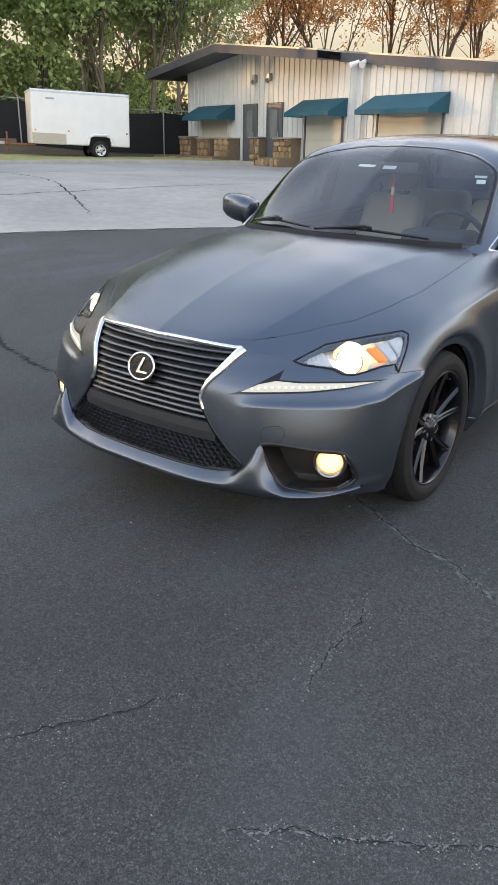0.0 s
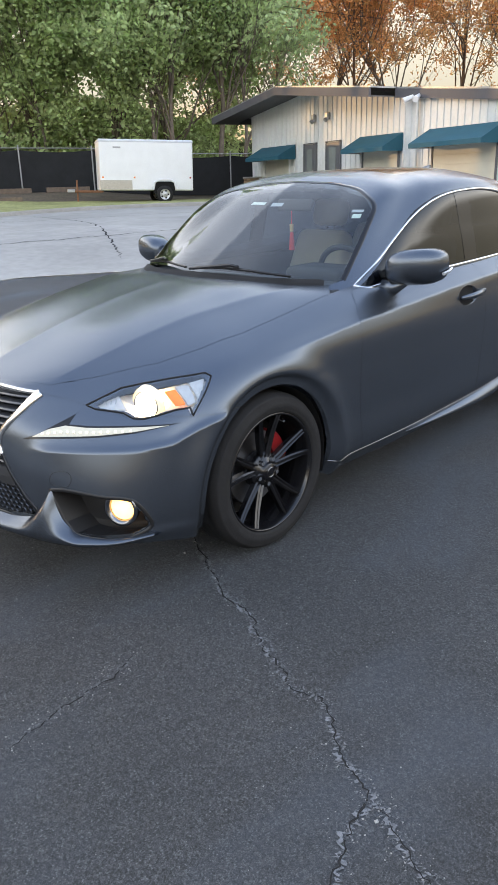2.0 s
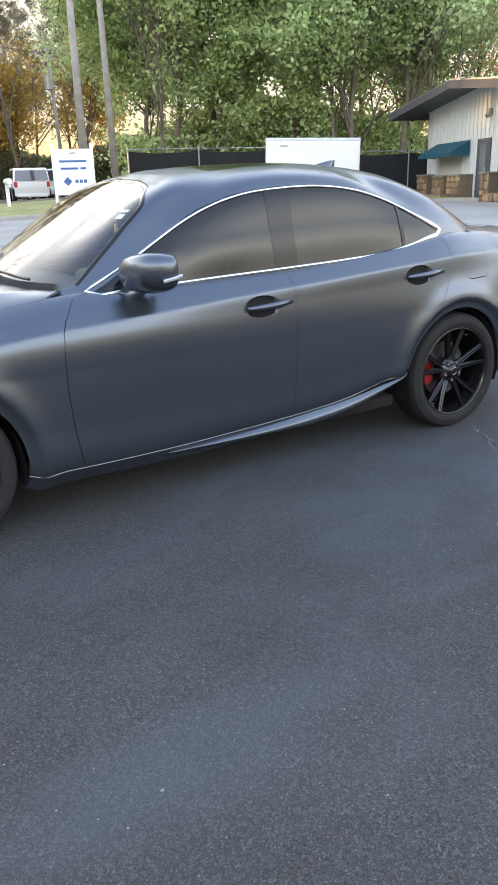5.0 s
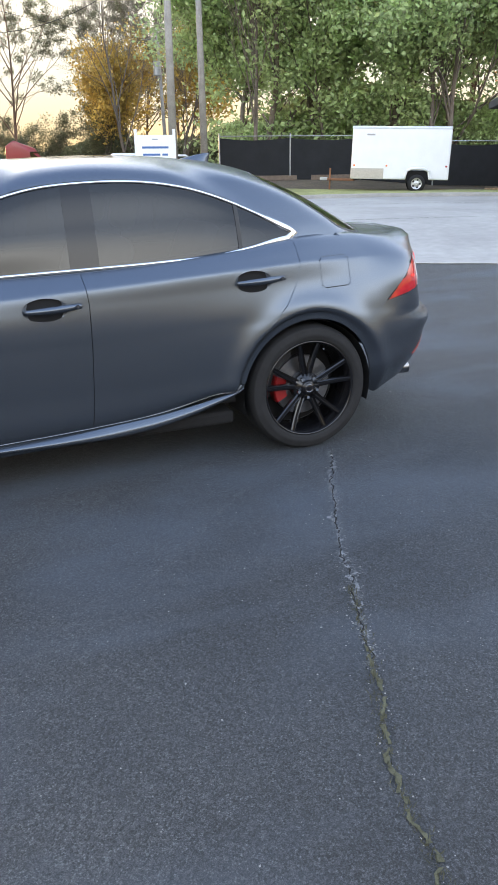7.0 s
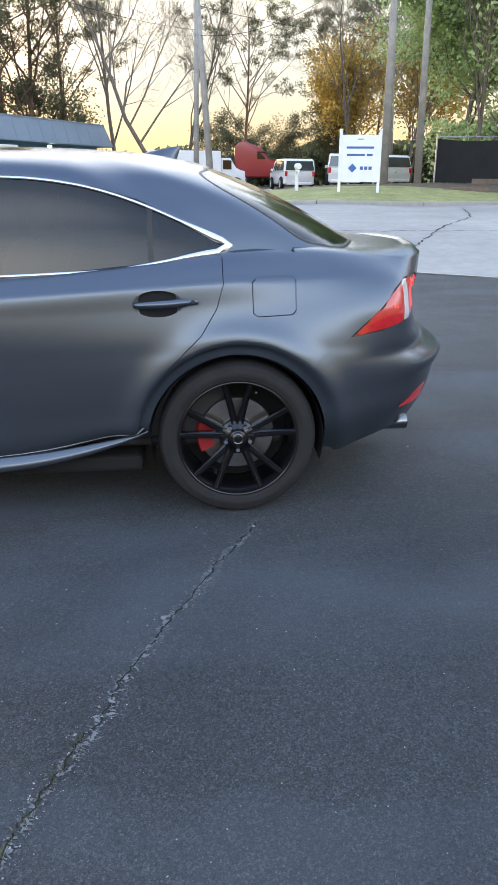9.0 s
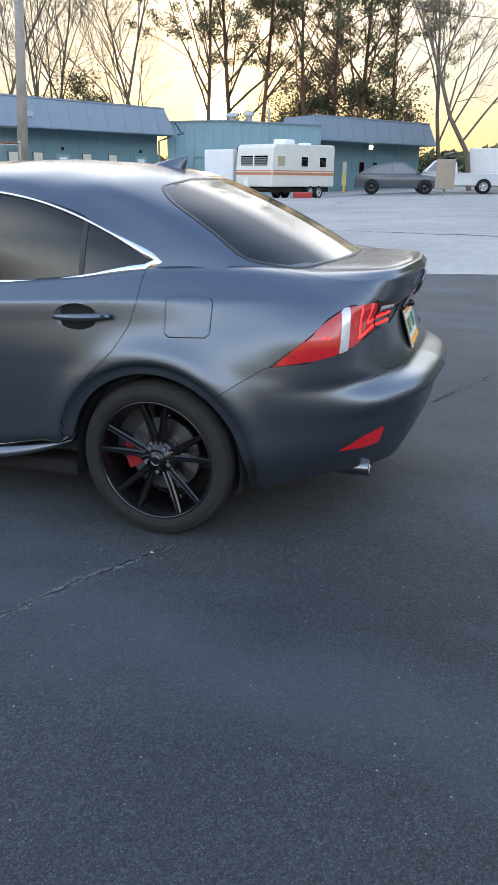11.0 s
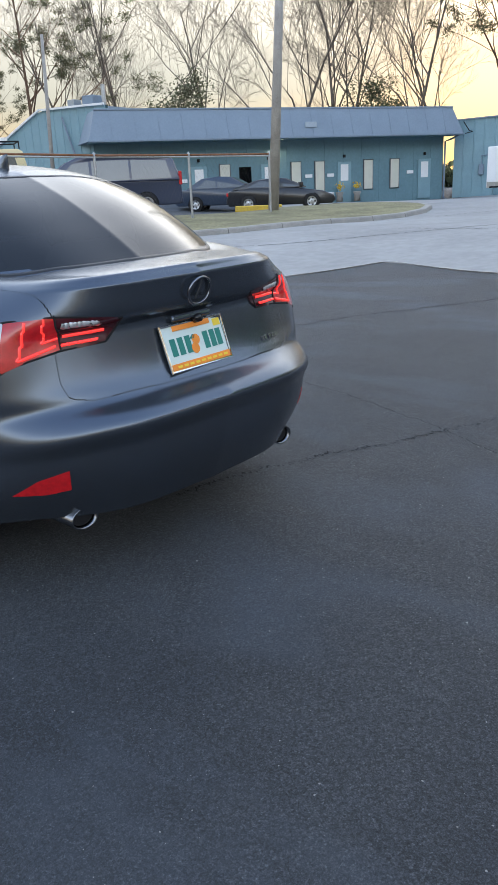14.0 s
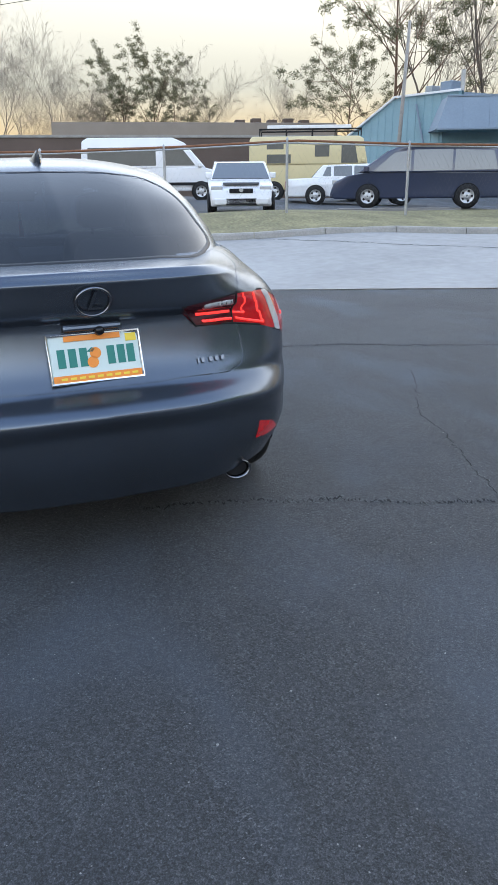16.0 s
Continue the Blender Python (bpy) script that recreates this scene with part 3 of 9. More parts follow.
CRACKS = [
    ("long crack running out from the front wheel", [(-.10, -.45), (-.19, -.58), (-.29, -.77), (-.42, -.99), (-.47, -1.20), (-.52, -1.24), (-.58, -1.36), (-.64, -1.48), (-.66, -1.55), (-.64, -1.63), (-.72, -1.72), (-.78, -1.80), (-.83, -1.91), (-.86, -1.96), (-.96, -1.97), (-1.0, -1.98), (-1.15, -2.05)], .011, .06),
    ("short forked crack in the asphalt", [(-.86, -1.96), (-.87, -2.01), (-.94, -2.11), (-1.0, -2.3), (-1.02, -2.6)], .006, .06),
    ("crack grown with dry weeds beside the rear wheel", [(2.88, -.95), (2.83, -1.08), (2.69, -1.31), (2.59, -1.56), (2.51, -1.67), (2.48, -1.77), (2.38, -1.99), (2.35, -2.12), (2.29, -2.24), (2.23, -2.37), (2.19, -2.49), (2.13, -2.63)], .013, .07),
    ("thin dark crack in the asphalt", [(1.5, 2.7), (1.99, 2.42), (2.46, 2.12), (2.9, 2.01), (3.16, 1.91), (3.43, 1.79), (3.54, 1.77), (3.73, 1.69), (4.2, 1.45), (4.6, 1.35)], .012, 0),
    ("faint crack in the asphalt", [(-.86, -1.04), (-1.0, -1.07), (-1.13, -1.08), (-1.38, -1.11)], .008, .03),
    ("fine dark crack in the asphalt", [(-2.2, -.45), (-1.99, -.61), (-1.89, -.68), (-1.74, -.78), (-1.6, -.84)], .010, 0),
    ("fine crack with pale crumbs in the asphalt", [(-1.9, -1.2), (-1.77, -1.36), (-1.66, -1.55), (-1.55, -1.73), (-1.5, -2.0)], .008, .03),
]
for k, (label, line, w, dust) in enumerate(CRACKS):
    v, f = ragged(line, w * .55, .0035, k + 1, step=.012, wobble=.0045, gaps=.10)
    tagged(new("crack", mesh_of("crack", v, f, CRACK_DARK)), label, "crack", kind="structure")
    if dust:
        dust_v, dust_f = [], []
        for j, (wide, gap, off) in enumerate(((.24, .35, 0), (.10, .6, .014), (.10, .6, -.014), (.08, .75, .026))):
            v, f = ragged([(x + off, y) for x, y in line], dust * wide, .0022 + .0003 * j, 300 + 10 * k + j, step=.0045, wobble=.006, gaps=gap)
            dust_f += [tuple(i + len(dust_v) for i in q) for q in f]
            dust_v += v
        tagged(new("crack_dust", mesh_of("crack_dust", dust_v, dust_f, CRACK_PALE)), "pale dust and crumbs along a crack", "dust", kind="stuff")
v, f = ragged([(2.19, -2.49), (2.13, -2.63), (2.09, -2.72), (2.05, -2.82), (1.99, -2.93), (1.97, -3.01), (1.9, -3.3), (1.8, -3.7)], .014, .004, 77, wobble=.005, step=.012, gaps=.15)
tagged(new("weed_line", mesh_of("weed_line", v, f, MOSS_MAT)), "dry weeds and soil filling a crack", "weeds", kind="stuff")
v, f = ragged([(-.2, .2), (.05, 1.2), (.19, 2.11), (.35, 2.70), (.62, 3.11), (1.0, 3.85), (1.25, 4.55), (1.95, 5.8), (2.3, 6.6)], .045, .0035, 90, wobble=.012, step=.010, gaps=.45)
tagged(new("tar_seam", mesh_of("tar_seam", v, f, SEAM_MAT)), "dark tar seam across the asphalt lot", "seam", kind="structure")
v, f = ragged([(-3.45, 3.75), (-2.2, 6.15), (-1.45, 7.5), (-0.9, 8.55), (0.8, 8.0), (2.4, 7.75), (3.9, 7.85), (5.3, 7.1), (6.5, 6.25), (8.6, 4.6)], .045, .019, 91, wobble=.006, step=.05, gaps=.06)
tagged(new("pale_joint", mesh_of("pale_joint", v, f, JOINT_MAT)), "pale crumbling joint between lot and road", "joint", kind="structure")
for k, ln in enumerate(([(-14, 3), (-9, 6.2), (-4, 9.6), (0, 13), (4, 18)], [(-3, 12), (3, 11.2), (9, 9.5), (15, 7)], [(-7, 14), (-2, 22), (-3, 34)], [(-2, 18), (6, 17), (16, 13.5)], [(6, 8), (9, 13), (11, 19)])):
    v, f = ragged(ln, .035, .018, 200 + k, wobble=.02, step=.08, gaps=.1)
    tagged(new("road_seam", mesh_of("road_seam", v, f, SEAM_MAT)), "thin dark seam in the pale road", "seam", kind="structure")

v, f = ragged([(3.2, .2), (3.30, .58), (3.42, .93), (3.60, 1.27), (3.77, 1.65), (3.95, 2.07), (4.12, 2.6)], .022, .0032, 96, wobble=.012, step=.006, gaps=.45)
tagged(new("tar_seam", mesh_of("tar_seam", v, f, SEAM_MAT)), "worn thin tar seam in the asphalt", "seam", kind="structure")
for k, ln in enumerate(([(4.04, .44), (4.15, .47), (4.26, .535), (4.39, .63)], [(4.70, .03), (4.80, .022), (4.92, .028), (5.08, .055)], [(1.55, -1.9), (1.75, -1.75), (2.0, -1.5), (2.3, -1.2)])):
    sv_, sf_ = [], []
    for j in range(4):
        v, f = ragged([(x + .008 * j, y - .006 * j) for x, y in ln], .005, .0026 + .0002 * j, 400 + 10 * k + j, wobble=.008, step=.004, gaps=.8)
        sf_ += [tuple(i + len(sv_) for i in q) for q in f]
        sv_ += v
    tagged(new("scuff", mesh_of("scuff", sv_, sf_, CRACK_PALE)), "faint pale scuff scraped over the asphalt", "scuff", kind="stuff")

# blades in the weed-grown crack
r = np.random.RandomState(4)
wl_ = np.array([(2.3, -2.2), (2.19, -2.49), (2.09, -2.72), (1.99, -2.93), (1.9, -3.3), (1.8, -3.7)])
p = spline_rows(wl_, 300)[r.randint(0, 300, 700)] + r.normal(0, .012, (700, 2))
z = ground_z(p[:, 0], p[:, 1]) + .003
a, h = r.uniform(0, 6.28, 700), r.uniform(.006, .022, 700)
side = np.column_stack([np.cos(a), np.sin(a), 0 * a]) * .0016
b0 = np.column_stack([p, z])
tip = b0 + np.column_stack([r.normal(0, .008, 700), r.normal(0, .008, 700), h])
bv = np.stack([b0 - side, b0 + side, tip], 1).reshape(-1, 3)
tagged(new("weed_blades", mesh_of("weed_blades", bv, np.arange(2100).reshape(-1, 3), MOSS_MAT)), "short dry weed blades in a crack", "weeds", kind="stuff")

# loose pale chips, thicker along the cracks
N = 7000
p = np.column_stack([r.uniform(-4.5, 7.5, N), r.uniform(-4.6, 3.5, N)])
lines = [np.array(c[1]) for c in CRACKS] + [wl_]
k = r.randint(0, len(lines), N // 6)
for i, j in enumerate(k):
    ln = lines[j]
    s = r.randint(0, len(ln) - 1); u = r.random_sample()
    p[i] = ln[s] * (1 - u) + ln[s + 1] * u + r.normal(0, .030, 2)
size = .0014 + .0026 * r.random_sample(N) ** 3
size[r.random_sample(N) < .015] *= 2.2
z = ground_z(p[:, 0], p[:, 1])
c = np.column_stack([p, z])
turn = r.uniform(0, 6.28, N)
cv = []
for kk, (rx, hz) in enumerate(((1, .1), (.8, .1), (1.1, .15), (.75, .1), (.15, .9))):
    aa = turn + kk * 1.57
    rr = size * rx * r.uniform(.7, 1.3, N) * (0 if kk == 4 else 1)
    cv.append(c + np.column_stack([rr * np.cos(aa), rr * np.sin(aa), size * hz]))
cv = np.stack(cv, 1).reshape(-1, 3)
base = np.arange(N)[:, None] * 5
cf = np.concatenate([base + np.array([[i, (i + 1) % 4, 4]]) for i in range(4)])
tagged(new("loose_chips", mesh_of("loose_chips", cv, cf, CHIP_MAT)), "small pale stone chips scattered over the asphalt", "gravel", kind="stuff")

# ---- the parked car: a shell lofted from a coarse cage, then cut into panels ----
def smooth_line(points, n):
    return [tuple(p) for p in spline_rows(points, n)]


class Shell:
    """A surface of quads, mirrored over y = 0, from which panels are cut."""
    def __init__(self, cage, nu, nv, shape=None):
        g = spline_rows(np.array(cage, float), nv)
        g = spline_rows(np.swapaxes(g, 0, 1), nu)
        g = np.swapaxes(g, 0, 1)
        if shape:
            g = shape(g)
        g[-1, :, 1] = 0
        g[:, 0, 1] = 0
        g[:, -1, 1] = 0
        idx = np.arange(nv * nu).reshape(nv, nu)
        quads = np.stack([idx[:-1, :-1], idx[:-1, 1:], idx[1:, 1:], idx[1:, :-1]], -1).reshape(-1, 4)
        a = g.reshape(-1, 3)
        b = a * [1, -1, 1]
        self.v = np.concatenate([b, a])
        self.f = np.concatenate([quads, quads[:, ::-1] + len(a)])
        # weld the middle line
        mid = np.abs(a[:, 1]) < 1e-6
        remap = np.arange(len(self.v))
        remap[np.nonzero(mid)[0] + len(a)] = np.nonzero(mid)[0]
        self.f = remap[self.f]
        self.live = np.ones(len(self.f), bool)
        self.update_normals()
        self.tree = self.bvh()

    def update_normals(self):
        v, f = self.v, self.f
        fn = np.cross(v[f[:, 2]] - v[f[:, 0]], v[f[:, 3]] - v[f[:, 1]])
        n = np.zeros_like(v)
        for k in range(4):
            np.add.at(n, f[:, k], fn)
        self.n = n / np.maximum(np.linalg.norm(n, axis=1), 1e-12)[:, None]
        self.fn = fn / np.maximum(np.linalg.norm(fn, axis=1), 1e-12)[:, None]

    def bvh(self):
        from_poly = [tuple(map(int, q)) for q in self.f]
        from mathutils.bvhtree import BVHTree
        return BVHTree.FromPolygons([tuple(map(float, p)) for p in self.v], from_poly)

    def on(self, p):
        loc, nor, _, _ = self.tree.find_nearest(Vector(tuple(map(float, p))))
        return np.array(loc), np.array(nor)

    def cut(self, poly, flat, back, where=None, gap=0.0):
        """Takes the faces inside the outline out of the shell. flat: points to the outline's plane; back: plane points and
        old points to space. Returns vertices, faces, normals of the piece; its edge lies on the outline, less the gap."""
        poly = [tuple(map(float, p)) for p in poly]
        c = self.v[self.f].mean(axis=1)
        take = self.live & in_outline(flat(c), poly)
        if where is not None:
            take &= where(c, self.fn)
        inner, outer = np.zeros(len(self.v), bool), np.zeros(len(self.v), bool)
        inner[self.f[take].ravel()] = True
        outer[self.f[self.live & ~take].ravel()] = True
        rim = np.nonzero(inner & outer)[0]
        snapped = to_outline(flat(self.v[rim]), poly)
        new_p = back(snapped, self.v[rim])
        for i, p in zip(rim, new_p):
            if np.linalg.norm(p - self.v[i]) < 0.05:
                self.v[i] = self.on(p)[0]
        self.live &= ~take
        used = np.unique(self.f[take])
        ren = np.full(len(self.v), -1)
        ren[used] = np.arange(len(used))
        v, f, n = self.v[used].copy(), ren[self.f[take]], self.n[used]
        if gap:
            rim_set = ren[rim[inner[rim]]]
            cen = {}
            fc = v[f].mean(axis=1)
            acc, cnt = np.zeros_like(v), np.zeros(len(v))
            for k in range(4):
                np.add.at(acc, f[:, k], fc)
                np.add.at(cnt, f[:, k], 1)
            d = acc / cnt[:, None] - v
            d /= np.maximum(np.linalg.norm(d, axis=1), 1e-9)[:, None]
            v[rim_set] += d[rim_set] * gap
        return v, f, n

    def rest(self):
        used = np.unique(self.f[self.live])
        ren = np.full(len(self.v), -1)
        ren[used] = np.arange(len(used))
        return self.v[used], ren[self.f[self.live]], self.n[used]


SIDE = (lambda p: p[:, [0, 2]], lambda q, o: np.stack([q[:, 0], o[:, 1], q[:, 1]], 1))
FRONT = (lambda p: p[:, [1, 2]], lambda q, o: np.stack([o[:, 0], q[:, 0], q[:, 1]], 1))
TOP = (lambda p: p[:, [0, 1]], lambda q, o: np.stack([q[:, 0], q[:, 1], o[:, 2]], 1))
# unrolled over the rear edge: across, and down over the lid
LID = (lambda p: np.stack([p[:, 1], p[:, 0] - p[:, 2]], 1),
       lambda q, o: np.stack([o[:, 0] + (q[:, 1] - (o[:, 0] - o[:, 2])) / 2, q[:, 0], o[:, 2] - (q[:, 1] - (o[:, 0] - o[:, 2])) / 2], 1))
# round a rear corner: x - |y|, z
CORNER = (lambda p: np.stack([p[:, 0] - np.abs(p[:, 1]), p[:, 2]], 1),
          lambda q, o: np.stack([o[:, 0] + (q[:, 0] - (o[:, 0] - np.abs(o[:, 1]))) / 2, o[:, 1] - np.sign(o[:, 1]) * (q[:, 0] - (o[:, 0] - np.abs(o[:, 1]))) / 2, q[:, 1]], 1))


def left(c, n): return c[:, 1] < 0
def right(c, n): return c[:, 1] > 0
def both(half): return half + [(-a, b) for a, b in reversed(half)]


def thick_piece(name, piece, material, parent, label="", depth=0.012, out=0.0):
    """A cut piece with its rim turned inwards, so that it has thickness."""
    v, f, n = piece
    v = v + n * out
    count = {}
    for q in f:
        for a, b in zip(q, np.roll(q, -1)):
            count[(min(a, b), max(a, b))] = count.get((min(a, b), max(a, b)), 0) + 1
    rim = {}
    faces, verts, norms = [tuple(q) for q in f], [tuple(p) for p in v], [tuple(p) for p in n]
    for q in f:
        for a, b in zip(q, np.roll(q, -1)):
            if count[(min(a, b), max(a, b))] == 1 and a != b:
                for i in (a, b):
                    if i not in rim:
                        rim[i] = len(verts)
                        verts.append(tuple(v[i] - n[i] * depth))
                        norms.append(tuple(n[i]))
                faces.append((b, a, rim[a], rim[b]))
    faces = [tuple(dict.fromkeys(q)) for q in faces]
    faces = [q for q in faces if len(q) > 2]
    return part(name, mesh_of(name, verts, faces, material, True, norms), material, parent, label)


def strip_on(shell, points, half, lift, closed=False, both_sides=False):
    """A flat band of a given half width that follows a line over the shell."""
    pts = [shell.on(p) for p in points]
    n = len(pts)
    verts, faces = [], []
    for i in range(n):
        p, nor = pts[i]
        a = pts[(i - 1) % n][0] if closed or i else p
        b = pts[(i + 1) % n][0] if closed or i < n - 1 else p
        d = b - a
        s = np.cross(nor, d)
        s /= max(np.linalg.norm(s), 1e-9)
        w = half[i] if isinstance(half, (list, tuple, np.ndarray)) else half
        for o, h in ((-w, -0.002), (-w * 0.8, lift), (w * 0.8, lift), (w, -0.002)):
            verts.append(p + s * o + nor * h)
    for i in range(n if closed else n - 1):
        j = (i + 1) % n
        for k in range(3):
            faces.append((4 * i + k, 4 * i + k + 1, 4 * j + k + 1, 4 * j + k))
    return verts, faces


def strip_part(name, shell, points, half, lift, material, parent, label="", closed=False):
    v, f = strip_on(shell, points, half, lift, closed)
    return part(name, mesh_of(name, v, f, material, True), material, parent, label)


# cage of one half of the lower body, from the front's middle round to the rear's middle
BODY = [
    [(-.86, 0, .228), (-.845, .3, .228), (-.775, .57, .228), (-.63, .765, .230), (-.42, .83, .2), (0, .83, .19), (.38, .84, .19), (.8, .84, .185),
     (1.3, .845, .19), (1.9, .85, .235), (2.4, .86, .365), (2.8, .82, .3), (3.15, .8, .245), (3.5, .655, .285), (3.65, .42, .275), (3.69, 0, .27)],
    [(-.885, 0, .268), (-.87, .3, .268), (-.795, .58, .270), (-.645, .785, .276), (-.42, .865, .28), (0, .885, .29), (.38, .888, .27), (.8, .885, .26),
     (1.3, .885, .27), (1.9, .89, .295), (2.4, .893, .385), (2.8, .885, .36), (3.15, .86, .34), (3.55, .69, .375), (3.705, .43, .38), (3.745, 0, .38)],
    [(-.88, 0, .45), (-.862, .3, .45), (-.785, .57, .46), (-.625, .79, .46), (-.42, .882, .46), (0, .903, .47), (.38, .9, .46), (.8, .898, .45),
     (1.3, .9, .45), (1.9, .905, .46), (2.4, .905, .47), (2.8, .905, .48), (3.15, .88, .49), (3.585, .712, .51), (3.745, .44, .52), (3.787, 0, .53)],
    [(-.86, 0, .6), (-.838, .3, .6), (-.735, .54, .61), (-.555, .775, .62), (-.38, .867, .64), (0, .895, .66), (.38, .9, .65), (.8, .905, .64),
     (1.3, .907, .64), (1.9, .908, .65), (2.4, .908, .66), (2.8, .905, .68), (3.15, .875, .67), (3.578, .718, .632), (3.738, .45, .638), (3.785, 0, .642)],
    [(-.854, 0, .62), (-.83, .3, .62), (-.723, .536, .63), (-.54, .768, .642), (-.367, .863, .666), (-.001, .892, .688), (.38, .899, .681), (.801, .905, .674),
     (1.3, .907, .675), (1.9, .908, .686), (2.4, .906, .696), (2.8, .901, .715), (3.15, .868, .705), (3.54, .712, .676), (3.68, .435, .666), (3.712, 0, .668)],
    [(-.846, 0, .64), (-.82, .3, .64), (-.708, .532, .648), (-.523, .759, .664), (-.349, .857, .692), (-.002, .89, .716), (.38, .899, .715), (.804, .906, .711),
     (1.3, .908, .715), (1.9, .908, .726), (2.4, .904, .737), (2.8, .897, .753), (3.151, .859, .745), (3.528, .716, .725), (3.652, .437, .705), (3.68, 0, .705)],
    [(-.82, 0, .69), (-.785, .3, .69), (-.66, .52, .695), (-.47, .725, .72), (-.29, .83, .76), (0, .868, .79), (.38, .882, .81), (.8, .893, .82),
     (1.3, .897, .83), (1.9, .897, .845), (2.4, .885, .86), (2.8, .868, .87), (3.15, .815, .87), (3.5, .725, .85), (3.615, .44, .86), (3.642, 0, .86)],
    [(-.798, 0, .722), (-.759, .302, .722), (-.628, .511, .726), (-.433, .701, .759), (-.244, .795, .803), (.022, .831, .839), (.384, .843, .874), (.767, .852, .897),
     (1.3, .869, .91), (1.9, .877, .927), (2.4, .863, .953), (2.8, .834, .979), (3.136, .766, .976), (3.49, .682, .945), (3.632, .43, .945), (3.672, 0, .945)],
    [(-.78, 0, .745), (-.735, .3, .745), (-.6, .49, .752), (-.4, .655, .795), (-.2, .73, .84), (.05, .76, .88), (.38, .768, .925), (.72, .778, .955),
     (1.3, .805, .968), (1.9, .818, .985), (2.4, .805, 1.02), (2.8, .765, 1.06), (3.12, .69, 1.055), (3.455, .6, 1.018), (3.625, .42, 1.024), (3.688, 0, 1.028)],
    [(-.765, 0, .758), (-.705, .26, .769), (-.56, .38, .808), (-.34, .43, .880), (-.13, .45, .929), (.09, .46, .966), (.32, .47, .996), (.6, .5, .985),
     (1.3, .5, .985), (1.9, .5, .985), (2.4, .5, 1.01), (2.8, .45, 1.03), (3.1, .42, 1.045), (3.38, .4, 1.055), (3.57, .3, 1.050), (3.645, 0, 1.052)],
    [(-.76, 0, .762), (-.69, 0, .791), (-.54, 0, .842), (-.32, 0, .905), (-.11, 0, .953), (.1, 0, .988), (.3, 0, 1.008), (.6, 0, .985),
     (1.3, 0, .985), (1.9, 0, .985), (2.4, 0, 1.01), (2.8, 0, 1.03), (3.1, 0, 1.045), (3.36, 0, 1.066), (3.54, 0, 1.062), (3.62, 0, 1.055)],
]
# the upper half: windscreen, sides, rear window and roof, from the belt line to the middle
CABIN_CAGE = np.swapaxes(np.array([
    [(.42, 0, .985), (.80, 0, 1.205), (1.10, 0, 1.362), (1.26, 0, 1.418), (1.33, 0, 1.434), (1.40, 0, 1.445)],
    [(.47, .36, .980), (.84, .34, 1.198), (1.12, .325, 1.347), (1.28, .31, 1.405), (1.38, .18, 1.434), (1.45, 0, 1.449)],
    [(.62, .655, .955), (.87, .635, 1.155), (1.08, .61, 1.292), (1.25, .56, 1.372), (1.45, .33, 1.438), (1.55, 0, 1.455)],
    [(.74, .765, .945), (.95, .715, 1.105), (1.20, .665, 1.265), (1.38, .59, 1.368), (1.58, .34, 1.443), (1.65, 0, 1.459)],
    [(1.15, .788, .955), (1.25, .748, 1.14), (1.45, .685, 1.325), (1.56, .60, 1.395), (1.72, .35, 1.448), (1.78, 0, 1.463)],
    [(1.70, .805, .972), (1.72, .758, 1.17), (1.76, .69, 1.36), (1.80, .60, 1.413), (1.88, .35, 1.453), (1.9, 0, 1.466)],
    [(2.30, .800, .997), (2.25, .752, 1.18), (2.18, .69, 1.340), (2.13, .60, 1.397), (2.08, .35, 1.448), (2.05, 0, 1.464)],
    [(2.78, .748, 1.04), (2.69, .715, 1.15), (2.52, .665, 1.262), (2.35, .59, 1.358), (2.25, .34, 1.436), (2.2, 0, 1.456)],
    [(3.16, .62, 1.045), (2.97, .618, 1.165), (2.75, .592, 1.278), (2.53, .545, 1.358), (2.40, .32, 1.423), (2.32, 0, 1.449)],
    [(3.36, .35, 1.055), (3.15, .35, 1.175), (2.91, .345, 1.287), (2.68, .33, 1.372), (2.52, .2, 1.420), (2.42, 0, 1.441)],
    [(3.42, 0, 1.060), (3.21, 0, 1.183), (2.96, 0, 1.297), (2.72, 0, 1.383), (2.61, 0, 1.410), (2.50, 0, 1.431)],
]), 0, 1)

def ease(t):
    t = np.clip(t, 0, 1)
    return t * t * (3 - 2 * t)


def ridge(d, below, above):
    """A crease: a slow rise from below, a quick fall above."""
    return np.where(d < 0, np.exp(d / below), np.exp(-d / above))


